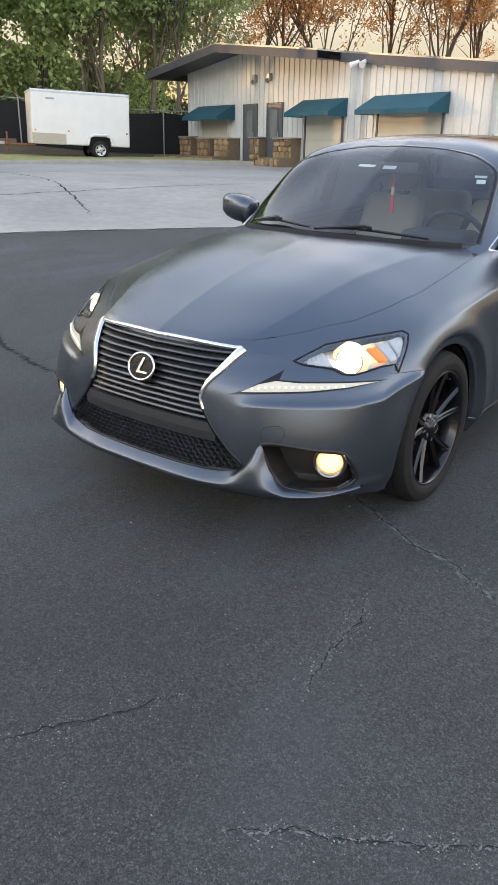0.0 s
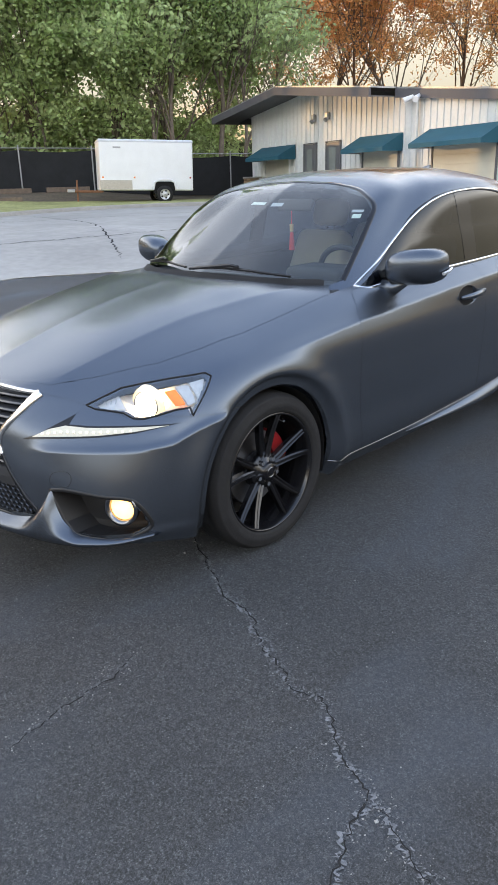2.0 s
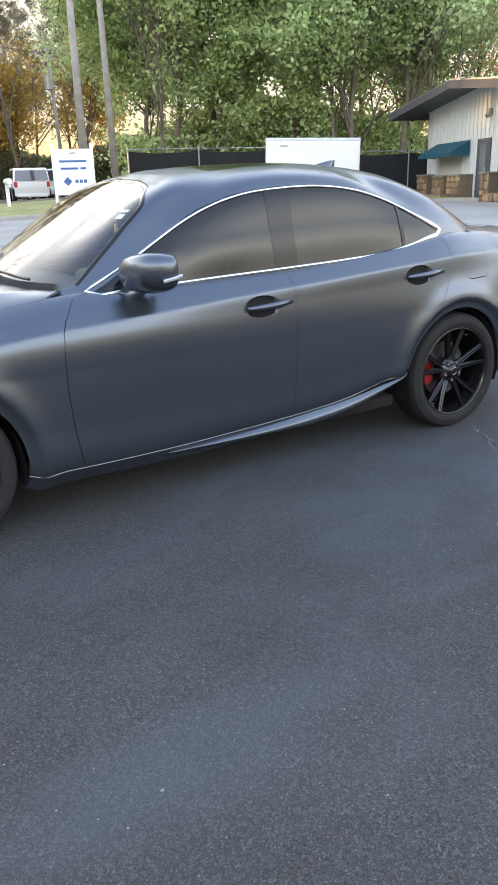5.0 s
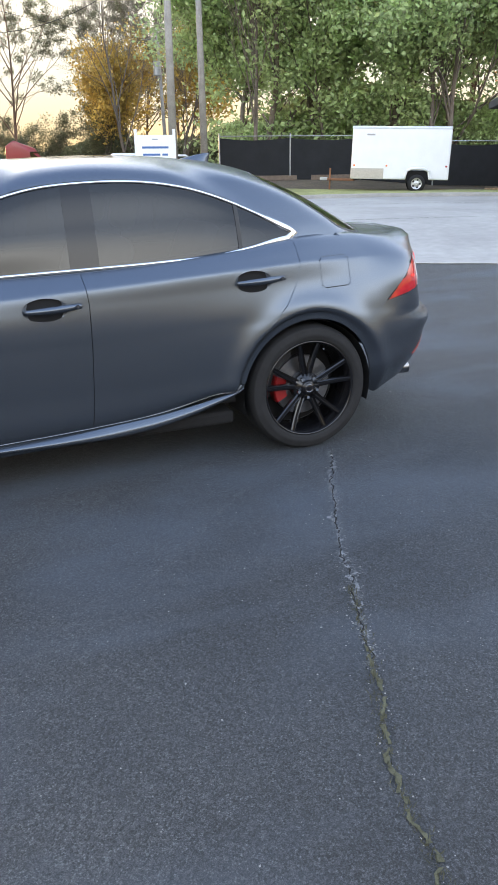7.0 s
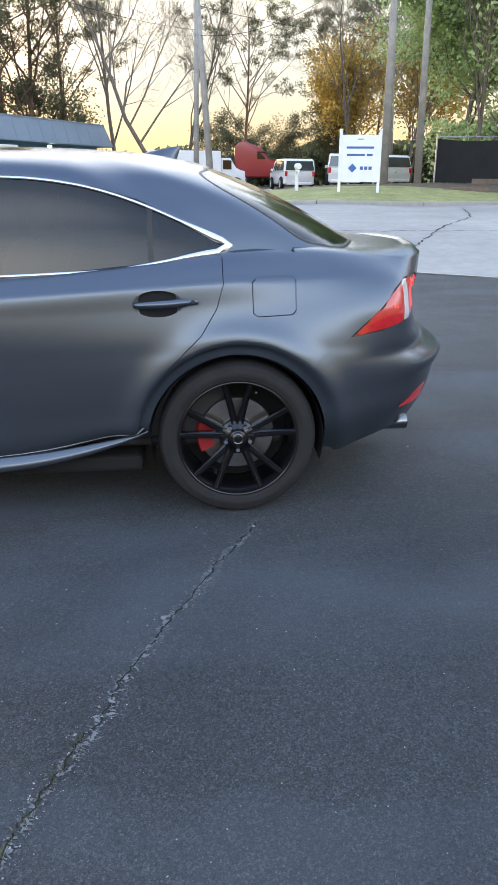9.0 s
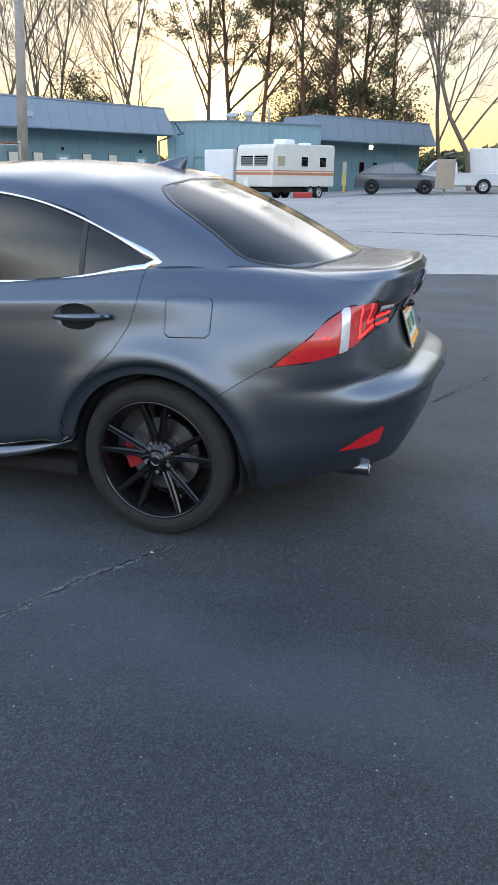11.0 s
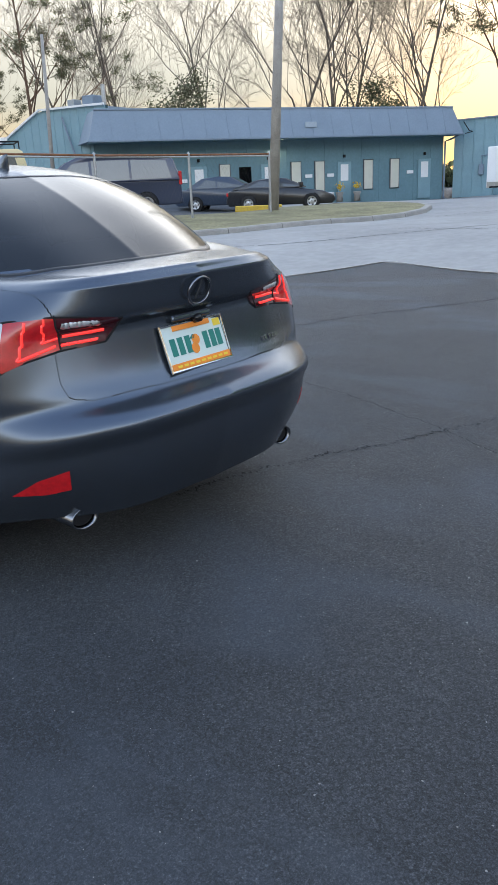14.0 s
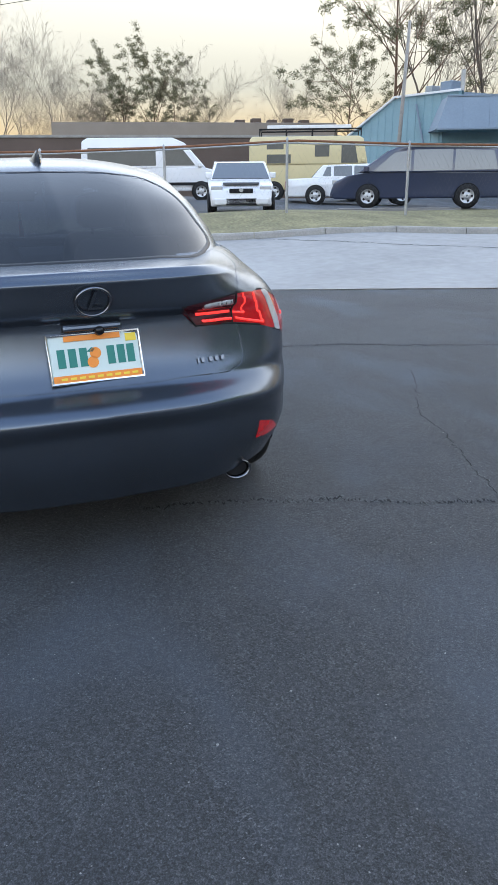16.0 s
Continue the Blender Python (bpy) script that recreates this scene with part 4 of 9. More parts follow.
def pressed(g):
    """The lines pressed into the sheet metal: arch flanges, shoulder and bumper creases, bonnet ridges, boot lip."""
    du, dv = np.gradient(g, axis=1), np.gradient(g, axis=0)
    n = np.cross(du, dv)
    n /= np.maximum(np.linalg.norm(n, axis=2), 1e-9)[..., None]
    out = g - np.array([1.4, 0, .62])
    n *= np.where((n * out).sum(2) < 0, -1, 1)[..., None]
    x, y, z = g[..., 0], g[..., 1], g[..., 2]
    side = ease((np.abs(n[..., 1]) - .35) / .3) * ease((y - .55) / .1)
    push = np.zeros_like(x)
    for wx in (0.0, 2.80):
        r = np.hypot(x - wx, z - .318)
        low = 1 - ease((z - .86) / .1)
        push += side * low * (.017 * np.exp(-((r - .425) / .065) ** 2) - .022 * (1 - ease((r - .400) / .020)))
    shoulder = np.interp(x, [-.3, .0, .58, 1.5, 2.4, 2.8, 3.3], [.74, .795, .850, .905, .950, .968, .965])
    push += .009 * ridge(z - shoulder, .07, .014) * ease((x + .2) / .5) * ease((y - .62) / .08) * ease((3.4 - x) / .3)
    brow = np.interp(y, [.40, .55, .666, .783, .844, .872, .895], [.560, .564, .568, .571, .585, .624, .655])
    push += .016 * ridge(z - brow, .08, .013) * ease((y - .41) / .10) * ease((-.22 - x) / .1)
    lip = ease((-.35 - x) / .15)
    push += .010 * lip * (1 - ease((z - .260) / .035))
    g = g + n * push[..., None]
    bonnet = np.interp(x, [-.66, -.4, 0, .45], [.38, .455, .515, .60])
    e = y - bonnet
    w = ease((z - .70) / .05) * ease((.62 - x) / .2) * ease((x + .72) / .12)
    g[..., 2] += w * (.006 * np.where(e > 0, np.exp(-e / .05), np.exp(e / .06)))
    g[..., 0] += .012 * ease((x - 2.98) / .5)
    corner = ease((x - 3.22) / .3) * (1 - ease((z - .64) / .06))
    g[..., 1] *= 1 - .030 * corner
    g[..., 0] -= .006 * ease((x - 3.4) / .2) * (1 - ease((z - .64) / .06))
    back = ease((x - 3.40) / .12) * ease((.66 - y) / .10)
    g[..., 0] += back * (.016 * ridge(z - 1.028, .05, .008) - .020 * ridge(z - .893, .09, .014))
    return g


car = thing("sedan_car", "satin dark blue-grey four-door sedan parked on black asphalt with lamps lit", "car", m=LOT.copy())
body = Shell(BODY, 420, 160, pressed)
def crowned(g):
    """The roof, a little higher towards its middle."""
    g = g.copy()
    g[..., 2] += .016 * ease((g[..., 2] - 1.15) / .28)
    return g


cabin = Shell(CABIN_CAGE, 300, 80, crowned)
WHEEL_X, WHEEL_R, ARCH_R = (0.0, 2.80), 0.322, 0.372

# dark inner skin that shows in the gaps between the panels
inner_v = body.v - body.n * 0.014
arch_free = np.ones(len(body.f), bool)
cen = body.v[body.f].mean(axis=1)
for wx in WHEEL_X:
    arch_free &= ~((np.hypot(cen[:, 0] - wx, cen[:, 2] - 0.32) < 0.42) & (cen[:, 2] < 0.9) & (np.abs(cen[:, 1]) > 0.5))
arch_free &= ~((cen[:, 0] > 0.45) & (cen[:, 0] < 3.1) & (np.abs(cen[:, 1]) < 0.74) & (cen[:, 2] > 0.9))
front_open = ((cen[:, 0] < -0.5) & (cen[:, 2] < 0.80) & (cen[:, 2] > 0.2)) | ((cen[:, 0] < -0.22) & (cen[:, 2] > 0.58) & (cen[:, 2] < 0.82) & (np.abs(cen[:, 1]) > 0.4))
part("inner_shell", mesh_of("inner_shell", inner_v, body.f[arch_free & ~front_open], LINER, True), LINER, car, "black inner body skin")

# wheel arches
def circle(cx, cz, r, n=72):
    return [(cx + r * math.cos(2 * math.pi * k / n), cz + r * math.sin(2 * math.pi * k / n)) for k in range(n)]

for wx in WHEEL_X:
    for side_of in (left, right):
        body.cut(circle(wx, 0.318, ARCH_R), *SIDE, where=side_of)

# grille opening, fog recesses, lamps
GRILLE = both([(0, .742), (.20, .742), (.370, .737), (.330, .668), (.285, .585), (.283, .555), (.33, .47), (.410, .385), (.466, .325), (.448, .304), (.30, .297), (0, .294)][:])
GRILLE = [p for i, p in enumerate(GRILLE) if p not in GRILLE[:i]]
grille_skin = body.cut(GRILLE, *FRONT, where=lambda c, n: c[:, 0] < -0.5)
FOG = [(.53, .425), (.57, .432), (.644, .428), (.707, .418), (.785, .400), (.812, .345), (.818, .29), (.78, .262), (.69, .258), (.62, .272), (.585, .31), (.555, .37)]
for p in ([(-a, b) for a, b in FOG], FOG):
    body.cut(p, *FRONT, where=lambda c, n: c[:, 0] < -0.3)
HEAD = [(-.631, .704), (-.578, .728), (-.517, .753), (-.452, .766), (-.373, .778), (-.275, .789), (-.266, .779), (-.322, .731), (-.364, .694), (-.394, .665), (-.391, .692), (-.437, .688), (-.487, .676), (-.532, .666), (-.556, .668), (-.566, .683), (-.588, .688), (-.619, .693)]


def shrunk(poly, k):
    cx, cz = sum(p[0] for p in poly) / len(poly), sum(p[1] for p in poly) / len(poly)
    return [(cx + (x - cx) * k, cz + (z - cz) * k) for x, z in poly]


for s in (left, right):
    body.cut(shrunk(HEAD, .90), *SIDE, where=lambda c, n, s=s: s(c, n) & (np.abs(c[:, 1]) > 0.40))
DRL = [(.43, .602), (.48, .630), (.53, .643), (.604, .639), (.705, .641), (.82, .643), (.748, .629), (.648, .617), (.53, .609)]
DRL_BED = [(.388, .590), (.447, .612), (.521, .665), (.535, .678), (.537, .648), (.61, .645), (.71, .647), (.84, .648), (.75, .625), (.65, .612), (.53, .603)]


def patch(shell, outline, sg, from_front, step=.011):
    """A clean-edged piece of the shell's surface inside an outline, seen from the side (x, z) or from the front (y, z)."""
    from mathutils.geometry import delaunay_2d_cdt
    rim = []
    for a, b in zip(outline, outline[1:] + outline[:1]):
        m = max(1, int(math.dist(a, b) / step))
        rim += [(a[0] + (b[0] - a[0]) * k / m, a[1] + (b[1] - a[1]) * k / m) for k in range(m)]
    o = np.array(rim)
    gx, gy = np.meshgrid(np.arange(o[:, 0].min(), o[:, 0].max(), step), np.arange(o[:, 1].min(), o[:, 1].max(), step))
    q = np.column_stack([gx.ravel(), gy.ravel()])
    q = q[in_outline(q, rim)]
    q = q[np.linalg.norm(q - to_outline(q, rim), axis=1) > step * .45]
    flat = [Vector(p) for p in rim] + [Vector((float(a), float(b))) for a, b in q]
    flat, _, tris, *_ = delaunay_2d_cdt(flat, [(k, (k + 1) % len(rim)) for k in range(len(rim))], [], 1, 1e-6)
    v, n = [], []
    for a, b in flat:
        if from_front:
            hit = shell.tree.ray_cast(Vector((-3, sg * a, b)), Vector((1, 0, 0)))
            near = (-.75, sg * a, b)
        else:
            hit = shell.tree.ray_cast(Vector((a, sg * 2, b)), Vector((0, -sg, 0)))
            near = (a, sg * .75, b)
        p, nor = (np.array(hit[0]), np.array(hit[1])) if hit[0] is not None else shell.on(near)
        nor = nor if nor @ (p - np.array([1.4, 0, .6])) > 0 else -nor
        v.append(p), n.append(nor)
    v, n, f = np.array(v), np.array(n), np.array([list(t) for t in tris])
    turn = np.cross(v[f[:, 1]] - v[f[:, 0]], v[f[:, 2]] - v[f[:, 0]])
    back = (turn * n[f[:, 0]]).sum(1) < 0
    f[back] = f[back][:, ::-1]
    return v, f, n


TAIL_S1 = [(2.437, .738), (2.62, .852), (2.73, .912), (2.812, .940), (2.765, .784), (2.60, .757)]
TAIL_S2 = [(2.812, .940), (2.868, .945), (2.822, .795), (2.765, .784)]
TAIL_S3 = [(2.868, .945), (3.07, .948), (3.08, .845), (2.95, .825), (2.822, .795)]
TAIL_S4 = [(3.07, .948), (3.20, .937), (3.345, .920), (3.26, .846), (3.08, .838)]
tails = [[body.cut(sec, *CORNER, where=lambda c, n, s=s: s(c, n) & (c[:, 0] > 3)) for sec in (TAIL_S1, TAIL_S2, TAIL_S3, TAIL_S4)] for s in (left, right)]
REFLECTOR = [(2.80, .400), (2.93, .452), (3.075, .478), (3.065, .405), (2.95, .398)]
reflectors = [body.cut(REFLECTOR, *CORNER, where=lambda c, n, s=s: s(c, n) & (c[:, 0] > 3)) for s in (left, right)]
FUEL = [(2.862, .965), (2.88, .982), (3.02, .984), (3.042, .968), (3.042, .850), (3.025, .835), (2.885, .832), (2.865, .846)]
fuel = body.cut(FUEL, *SIDE, where=lambda c, n: left(c, n) & (np.abs(c[:, 1]) > .6), gap=0.005)

# hollows behind the door handles
def oval(cx, cz, rx, rz, n=28):
    return [(cx + rx * math.cos(2 * math.pi * k / n), cz + rz * math.sin(2 * math.pi * k / n)) for k in range(n)]
CUPS = {"front_door": (1.515, .843, .098, .050), "rear_door": (2.495, .893, .098, .050)}
cups = {(nm, s): body.cut(oval(*c), *SIDE, where=s) for nm, c in CUPS.items() for s in (left, right)}

# panels
F_DOOR = [(.700, .99), (.652, .945), (.600, .885), (.577, .840), (.566, .740), (.563, .60), (.575, .42), (.600, .255), (1.0, .250), (1.3, .256), (1.675, .276), (1.692, .45), (1.703, .65), (1.708, .85), (1.700, .93), (1.685, 1.03), (1.2, 1.03)]
R_DOOR = [(1.685, 1.03), (1.700, .93), (1.708, .85), (1.703, .65), (1.692, .45), (1.675, .276), (2.0, .310), (2.40, .375), (2.41, .46), (2.455, .555), (2.55, .665), (2.66, .770), (2.725, .870), (2.752, .96), (2.752, 1.06), (2.70, 1.09), (2.2, 1.06)]
doors = {}
for nm, poly in (("front_door", F_DOOR), ("rear_door", R_DOOR)):
    for s in (left, right):
        piece = body.cut(poly, *SIDE, where=lambda c, n, s=s: s(c, n) & (np.abs(c[:, 1]) > .76), gap=0.0042)
        doors[nm, s] = thick_piece(nm, piece, PAINT, car)
HOOD = both([(0, -.762), (.20, -.742), (.385, -.672), (.52, -.52), (.64, -.36), (.70, -.20), (.735, .0), (.742, .25), (.735, .56), (.655, .66), (.46, .55), (.2, .47), (0, .44)])
HOOD = [(b, a) for a, b in HOOD]
HOOD = [p for i, p in enumerate(HOOD) if p not in HOOD[:i]]
hood = thick_piece("hood", body.cut(HOOD, *TOP, where=lambda c, n: c[:, 2] > .70, gap=0.0042), PAINT, car)
TRUNK = both([(0, 1.93), (.40, 1.95), (.575, 2.00), (.612, 2.19), (.60, 2.38), (.555, 2.53), (.535, 2.67), (.540, 2.78), (.548, 2.88), (.535, 2.945), (.47, 2.99), (.40, 3.006), (.2, 3.028), (0, 3.034)])
TRUNK = [p for i, p in enumerate(TRUNK) if p not in TRUNK[:i]]
trunk = thick_piece("trunk_lid", body.cut(TRUNK, *LID, where=lambda c, n: c[:, 0] > 2.6, gap=0.0042), PAINT, car)
F_BUMPER = [(-.165, .650), (-.30, .660), (-.394, .664), (-.487, .674), (-.556, .672), (-.625, .700), (-.66, .722), (-.735, .745), (-1.0, .79), (-1.0, 0), (-.165, 0)]
front_bumper = thick_piece("front_bumper", body.cut(F_BUMPER, *SIDE, gap=0.003), PAINT, car, depth=0.02)
R_BUMPER = [(3.02, .585), (3.14, .665), (3.253, .735), (3.38, .77), (3.5, .80), (3.60, .84), (4.0, .90), (4.0, 0), (3.02, 0)]
rear_bumper = thick_piece("rear_bumper", body.cut(R_BUMPER, *SIDE, gap=0.003), PAINT, car, depth=0.02)
# open the deck under the cabin
body.cut([(.48, -.735), (3.05, -.70), (3.05, .70), (.48, .735)], *TOP, where=lambda c, n: c[:, 2] > .9)
thick_piece("body_panel", body.rest(), PAINT, car, "grey wings, sills and quarter panels", depth=0.03)
fuel_flap = thick_piece("fuel_flap", fuel, PAINT, car)

# glass and roof
DLO_TOP = [(.745, .962), (.93, 1.060), (1.085, 1.158), (1.289, 1.272), (1.468, 1.330), (1.763, 1.362), (1.978, 1.361), (2.188, 1.336), (2.411, 1.278), (2.60, 1.190), (2.785, 1.096)]
DLO_BASE = [(2.785, 1.094), (2.67, 1.072), (2.52, 1.040), (2.341, 1.010), (2.09, .996), (1.718, .986), (1.3, .978), (.745, .960)]
TOPL, BASEL = smooth_line(DLO_TOP, 60), smooth_line(DLO_BASE, 50)
DLO = TOPL + BASEL[1:-1]
def clip_x(x0, x1):
    t = [p for p in TOPL if x0 < p[0] < x1]
    b = [p for p in BASEL if x0 < p[0] < x1]
    f = lambda line, x: float(np.interp(x, [p[0] for p in sorted(line)], [p[1] for p in sorted(line)]))
    return [(x0, f(TOPL, x0))] + t + [(x1, f(TOPL, x1)), (x1, f(BASEL, x1))] + b + [(x0, f(BASEL, x0))]
for s in (left, right):
    for nm, x0, x1, holder in (("door_window", .748, 1.655, "front_door"), ("door_window", 1.785, 2.462, "rear_door"), ("quarter_window", 2.482, 2.775, "rear_door")):
        thick_piece(nm, cabin.cut(clip_x(x0, x1), *SIDE, where=s), SIDE_GLASS, doors[holder, s], "dark tinted window", depth=0.004, out=-0.004).visible_shadow = False
    thick_piece("pillar_cover", cabin.cut(clip_x(1.655, 1.785), *SIDE, where=s), BLACK_GLOSS, car, "gloss black pillar cover", depth=0.004, out=-0.002)
    thick_piece("window_divider", cabin.cut(clip_x(2.462, 2.482), *SIDE, where=s), BLACK_TRIM, car, depth=0.004, out=0.0)
WS = both([(0, 1.418), (.30, 1.400), (.50, 1.358), (.600, 1.306), (.645, 1.19), (.672, 1.08), (.688, 1.0), (.64, .972), (.36, .984), (0, .99)])
WS = [p for i, p in enumerate(WS) if p not in WS[:i]]
ws_piece = cabin.cut(WS, *FRONT, where=lambda c, n: (c[:, 0] < 1.34) & (n[:, 0] < -0.2))
windscreen = thick_piece("windscreen", ws_piece, WINDSCREEN, car, "clear curved windscreen", depth=0.005)
windscreen.visible_shadow = False
RW = both([(0, 1.392), (.30, 1.382), (.46, 1.352), (.545, 1.290), (.585, 1.19), (.60, 1.10), (.55, 1.075), (.30, 1.068), (0, 1.070)])
RW = [p for i, p in enumerate(RW) if p not in RW[:i]]
thick_piece("rear_window", cabin.cut(RW, *FRONT, where=lambda c, n: (c[:, 0] > 2.4) & (n[:, 0] > 0.1)), REAR_GLASS, car, "dark tinted rear window", depth=0.005, out=-0.001).visible_shadow = False
SUNROOF = [(1.50, -.40), (1.52, -.43), (1.95, -.44), (1.98, -.41), (1.98, .41), (1.95, .44), (1.52, .43), (1.50, .40)]
thick_piece("sunroof", cabin.cut(SUNROOF, *TOP, where=lambda c, n: c[:, 2] > 1.3), BLACK_GLOSS, car, "dark glass sunroof", depth=0.005)
roof = thick_piece("roof", cabin.rest(), PAINT, car, depth=0.025)

# bright window surround, one run a side
for sg in (-1, 1):
    line = [cabin.on((x, sg * .72, z))[0] for x, z in TOPL] + [cabin.on((x, sg * .78, z))[0] for x, z in BASEL[1:-1]]
    half = [.0055] * (len(TOPL) - 6) + [.008, .010, .013, .015, .016, .016] + [.016, .015, .013, .011, .009] + [.007] * (len(BASEL) - 7)
    strip_part("window_surround", cabin, line, half, 0.005, CHROME, car, "polished bright window trim", closed=True)

# ---- the car's lamps, grille, trim, cabin and wheels ----
SIDES = (-1, 1)


def sunk(piece, depth, centre=None):
    """The piece pushed in along its normals; with a centre, as a bowl."""
    v, f, n = piece
    if centre is None:
        return v - n * depth, f, n
    c = np.array(centre)
    d = np.linalg.norm(v - c, axis=1)
    k = np.clip(1 - (d / d.max()) ** 2, 0, 1)[:, None]
    return v - n * depth * (0.15 + 0.85 * k), f, n


def plain_piece(name, piece, material, parent, label=""):
    v, f, n = piece
    f = [tuple(dict.fromkeys(q)) for q in f]
    return part(name, mesh_of(name, v, [q for q in f if len(q) > 2], material, True), material, parent, label)


def pocket(piece, depth):
    """A hollow behind an outline on the shell: its back and the walls round it."""
    v, f, n = piece
    deep = v + np.array([depth, 0, 0])
    count = {}
    for q in f:
        for a, b in zip(q, np.roll(q, -1)):
            k = (min(a, b), max(a, b))
            count[k] = count.get(k, 0) + 1
    m = len(v)
    faces = [tuple(q) for q in f] + [(a, b, b + m, a + m) for (a, b), c in count.items() if c == 1]
    return mesh_of("pocket", list(deep) + list(v), faces, BLACK_TRIM)


def placed(shell, p, lift=0.0):
    """A frame on the shell near p: z out of the surface, y up."""
    loc, nor = shell.on(p)
    nor = Vector(nor)
    if nor.dot(Vector(loc) - Vector((1.4, 0, .6))) < 0:
        nor = -nor
    up = (Vector((0, 0, 1)) - nor * nor.z).normalized()
    right_v = up.cross(nor)
    m = Matrix((right_v, up, nor)).transposed().to_4x4()
    m.translation = Vector(loc) + nor * lift
    return m


def corner_pt(q, z, sg):
    """The place on the rear corner with x - |y| = q at height z."""
    best = None
    for y in np.linspace(.05, .86, 60):
        p, _ = body.on((q + y, sg * y, z))
        d = abs(p[0] - abs(p[1]) - q) + abs(p[2] - z)
        if best is None or d < best[0]:
            best = (d, p)
    return best[1]


def front_pt(y, z):
    p, _ = body.on((-.85 + .25 * (abs(y) / .8) ** 2, y, z))
    for _ in range(4):
        p, _ = body.on((p[0], y, z))
    return p

# door handles and their hollows
for nm, (cx, cz, rx, rz) in CUPS.items():
    for s, sg in ((left, -1), (right, 1)):
        v, f, n = cups[nm, s]
        plain_piece("handle_cup", sunk((v, f, n), .030, (cx, sg * .90, cz)), PAINT, doors[nm, s])
        y0 = abs(v[:, 1]).max()
        pts, rad = [], []
        for k in range(15):
            u = k / 14
            x = cx - .090 + .245 * u
            pts.append((x, sg * (y0 + .004 + .022 * math.sin(math.pi * min(1, u * 1.05))), cz + .002 + .012 * (u - .4)))
            rad.append(.010 + .006 * math.sin(math.pi * min(1, u * 1.1)) + (.002 if u > .6 else 0))
        part("handle", tube(pts, rad, seg=10), PAINT, doors[nm, s], "satin grey pull handle", smooth=True)
        part("lock_cap", cyl((cx + .135, sg * (y0 + .014), cz + .01), (cx + .135, sg * (y0 + .026), cz + .01), .008, seg=12), DARK_CHROME, doors[nm, s])

# headlamps
LAMP_HOUSING = mat("lamp_housing", (0.62, 0.62, 0.61), 0.30, 0.35, vary=0.3, scale=45)
for i, sg in enumerate(SIDES):
    hl = new("headlamp"); hl.parent = car; hl["label"] = "lit projector headlamp behind a clear lens"
    whole = patch(body, HEAD, sg, False)
    lens = thick_piece("lens", whole, LAMP_GLASS, hl, depth=.003, out=.002)
    lens.visible_shadow = False
    plain_piece("reflector", sunk(whole, .055, body.on((-.47, sg * .71, .715))[0]), LAMP_HOUSING, hl, "pale bright-edged reflector bowl")
    c, nor = body.on((-.492, sg * .705, .716))
    nor = Vector(nor); nor = nor if nor.x < 0 else -nor
    c = Vector(c)
    aim = Vector((-1, sg * .25, -.02)).normalized()
    seat_m = Matrix.Translation(c - nor * .032) @ (-aim).to_track_quat("Z", "Y").to_matrix().to_4x4()
    part("projector", lathe([(.002, -.012), (.024, -.009), (.038, .002), (.046, .018), (.046, .04)], 28, "Z"), WARM_LIT, hl, "lit projector lens", smooth=True, at=seat_m)
    part("bezel", lathe([(.046, .004), (.050, -.002), (.054, .012), (.053, .04)], 32, "Z"), CHROME, hl, smooth=True, at=seat_m)
    part("lit_bowl", lathe([(.046, .006), (.056, .004), (.066, .010), (.072, .022)], 32, "Z"), BOWL_GLOW, hl, "reflector bowl whose own glow stands for lamplight", smooth=True, at=seat_m)
    for nm, outline, deep, mt in (("amber_reflector", [(-.420, .748), (-.388, .753), (-.394, .712), (-.422, .710)], .016, AMBER),
                                  ("side_reflector", [(-.382, .762), (-.345, .766), (-.362, .712), (-.389, .706)], .016, CLEAR_LAMP),
                                  ("side_reflector", [(-.340, .768), (-.288, .778), (-.330, .735), (-.352, .716)], .010, CLEAR_LAMP),
                                  ("inner_reflector", [(-.612, .705), (-.570, .726), (-.538, .738), (-.548, .700), (-.585, .696)], .016, CLEAR_LAMP)):
        v, f, n = patch(body, outline, sg, False, .007)
        thick_piece(nm, (v - n * deep, f, n), mt, hl, depth=.012)
    for k in range(5):
        xx = -.606 + .013 * k
        z0, z1 = .698, float(np.interp(xx, [-.612, -.538], [.706, .738]))
        rib_line = [Vector(p) - Vector(q) * .013 for p, q in ((body.on((xx, sg * (.57 + .05 * k / 4), z0 + (z1 - z0) * u))) for u in (.1, .5, .9))]
        part("reflector_rib", tube(rib_line, .0018, seg=5), CHROME, hl)
    line = []
    for a, b in zip(HEAD, HEAD[1:] + HEAD[:1]):
        for u in (0, .2, .4, .6, .8):
            x, z = a[0] + (b[0] - a[0]) * u, a[1] + (b[1] - a[1]) * u
            hit = body.tree.ray_cast(Vector((x, sg * 2, z)), Vector((0, -sg, 0)))[0]
            line.append(np.array(hit) if hit is not None else body.on((x, sg * .7, z))[0])
    strip_part("seal", body, line, .0030, .0034, LINER, hl, closed=True)
    thick_piece("strip_bed", patch(body, DRL_BED, sg, True), BLACK_GLOSS, car, "gloss black bed of the daylight strip", depth=.006, out=.0015)
    strip = thick_piece("daylight_strip", patch(body, DRL, sg, True), DRL_MAT, car, "pale lit daylight strip", depth=.006, out=.0045)
    for k in range(14):
        yy = .465 + .021 * k
        zz = float(np.interp(yy, [.45, .53, .65, .80], [.612, .624, .628, .638]))
        p = front_pt(sg * yy, zz)
        part("led_cell", box(-.0045, .0045, -.0045, .0045, -.002, .003, .001), WHITE_LED, strip, at=placed(body, p, .005))
    # fog lamp in its recess
    part("fog_recess", pocket(patch(body, shrunk(FOG, 1.03), sg, True), .11), BLACK_TRIM, car, "black fog lamp recess")
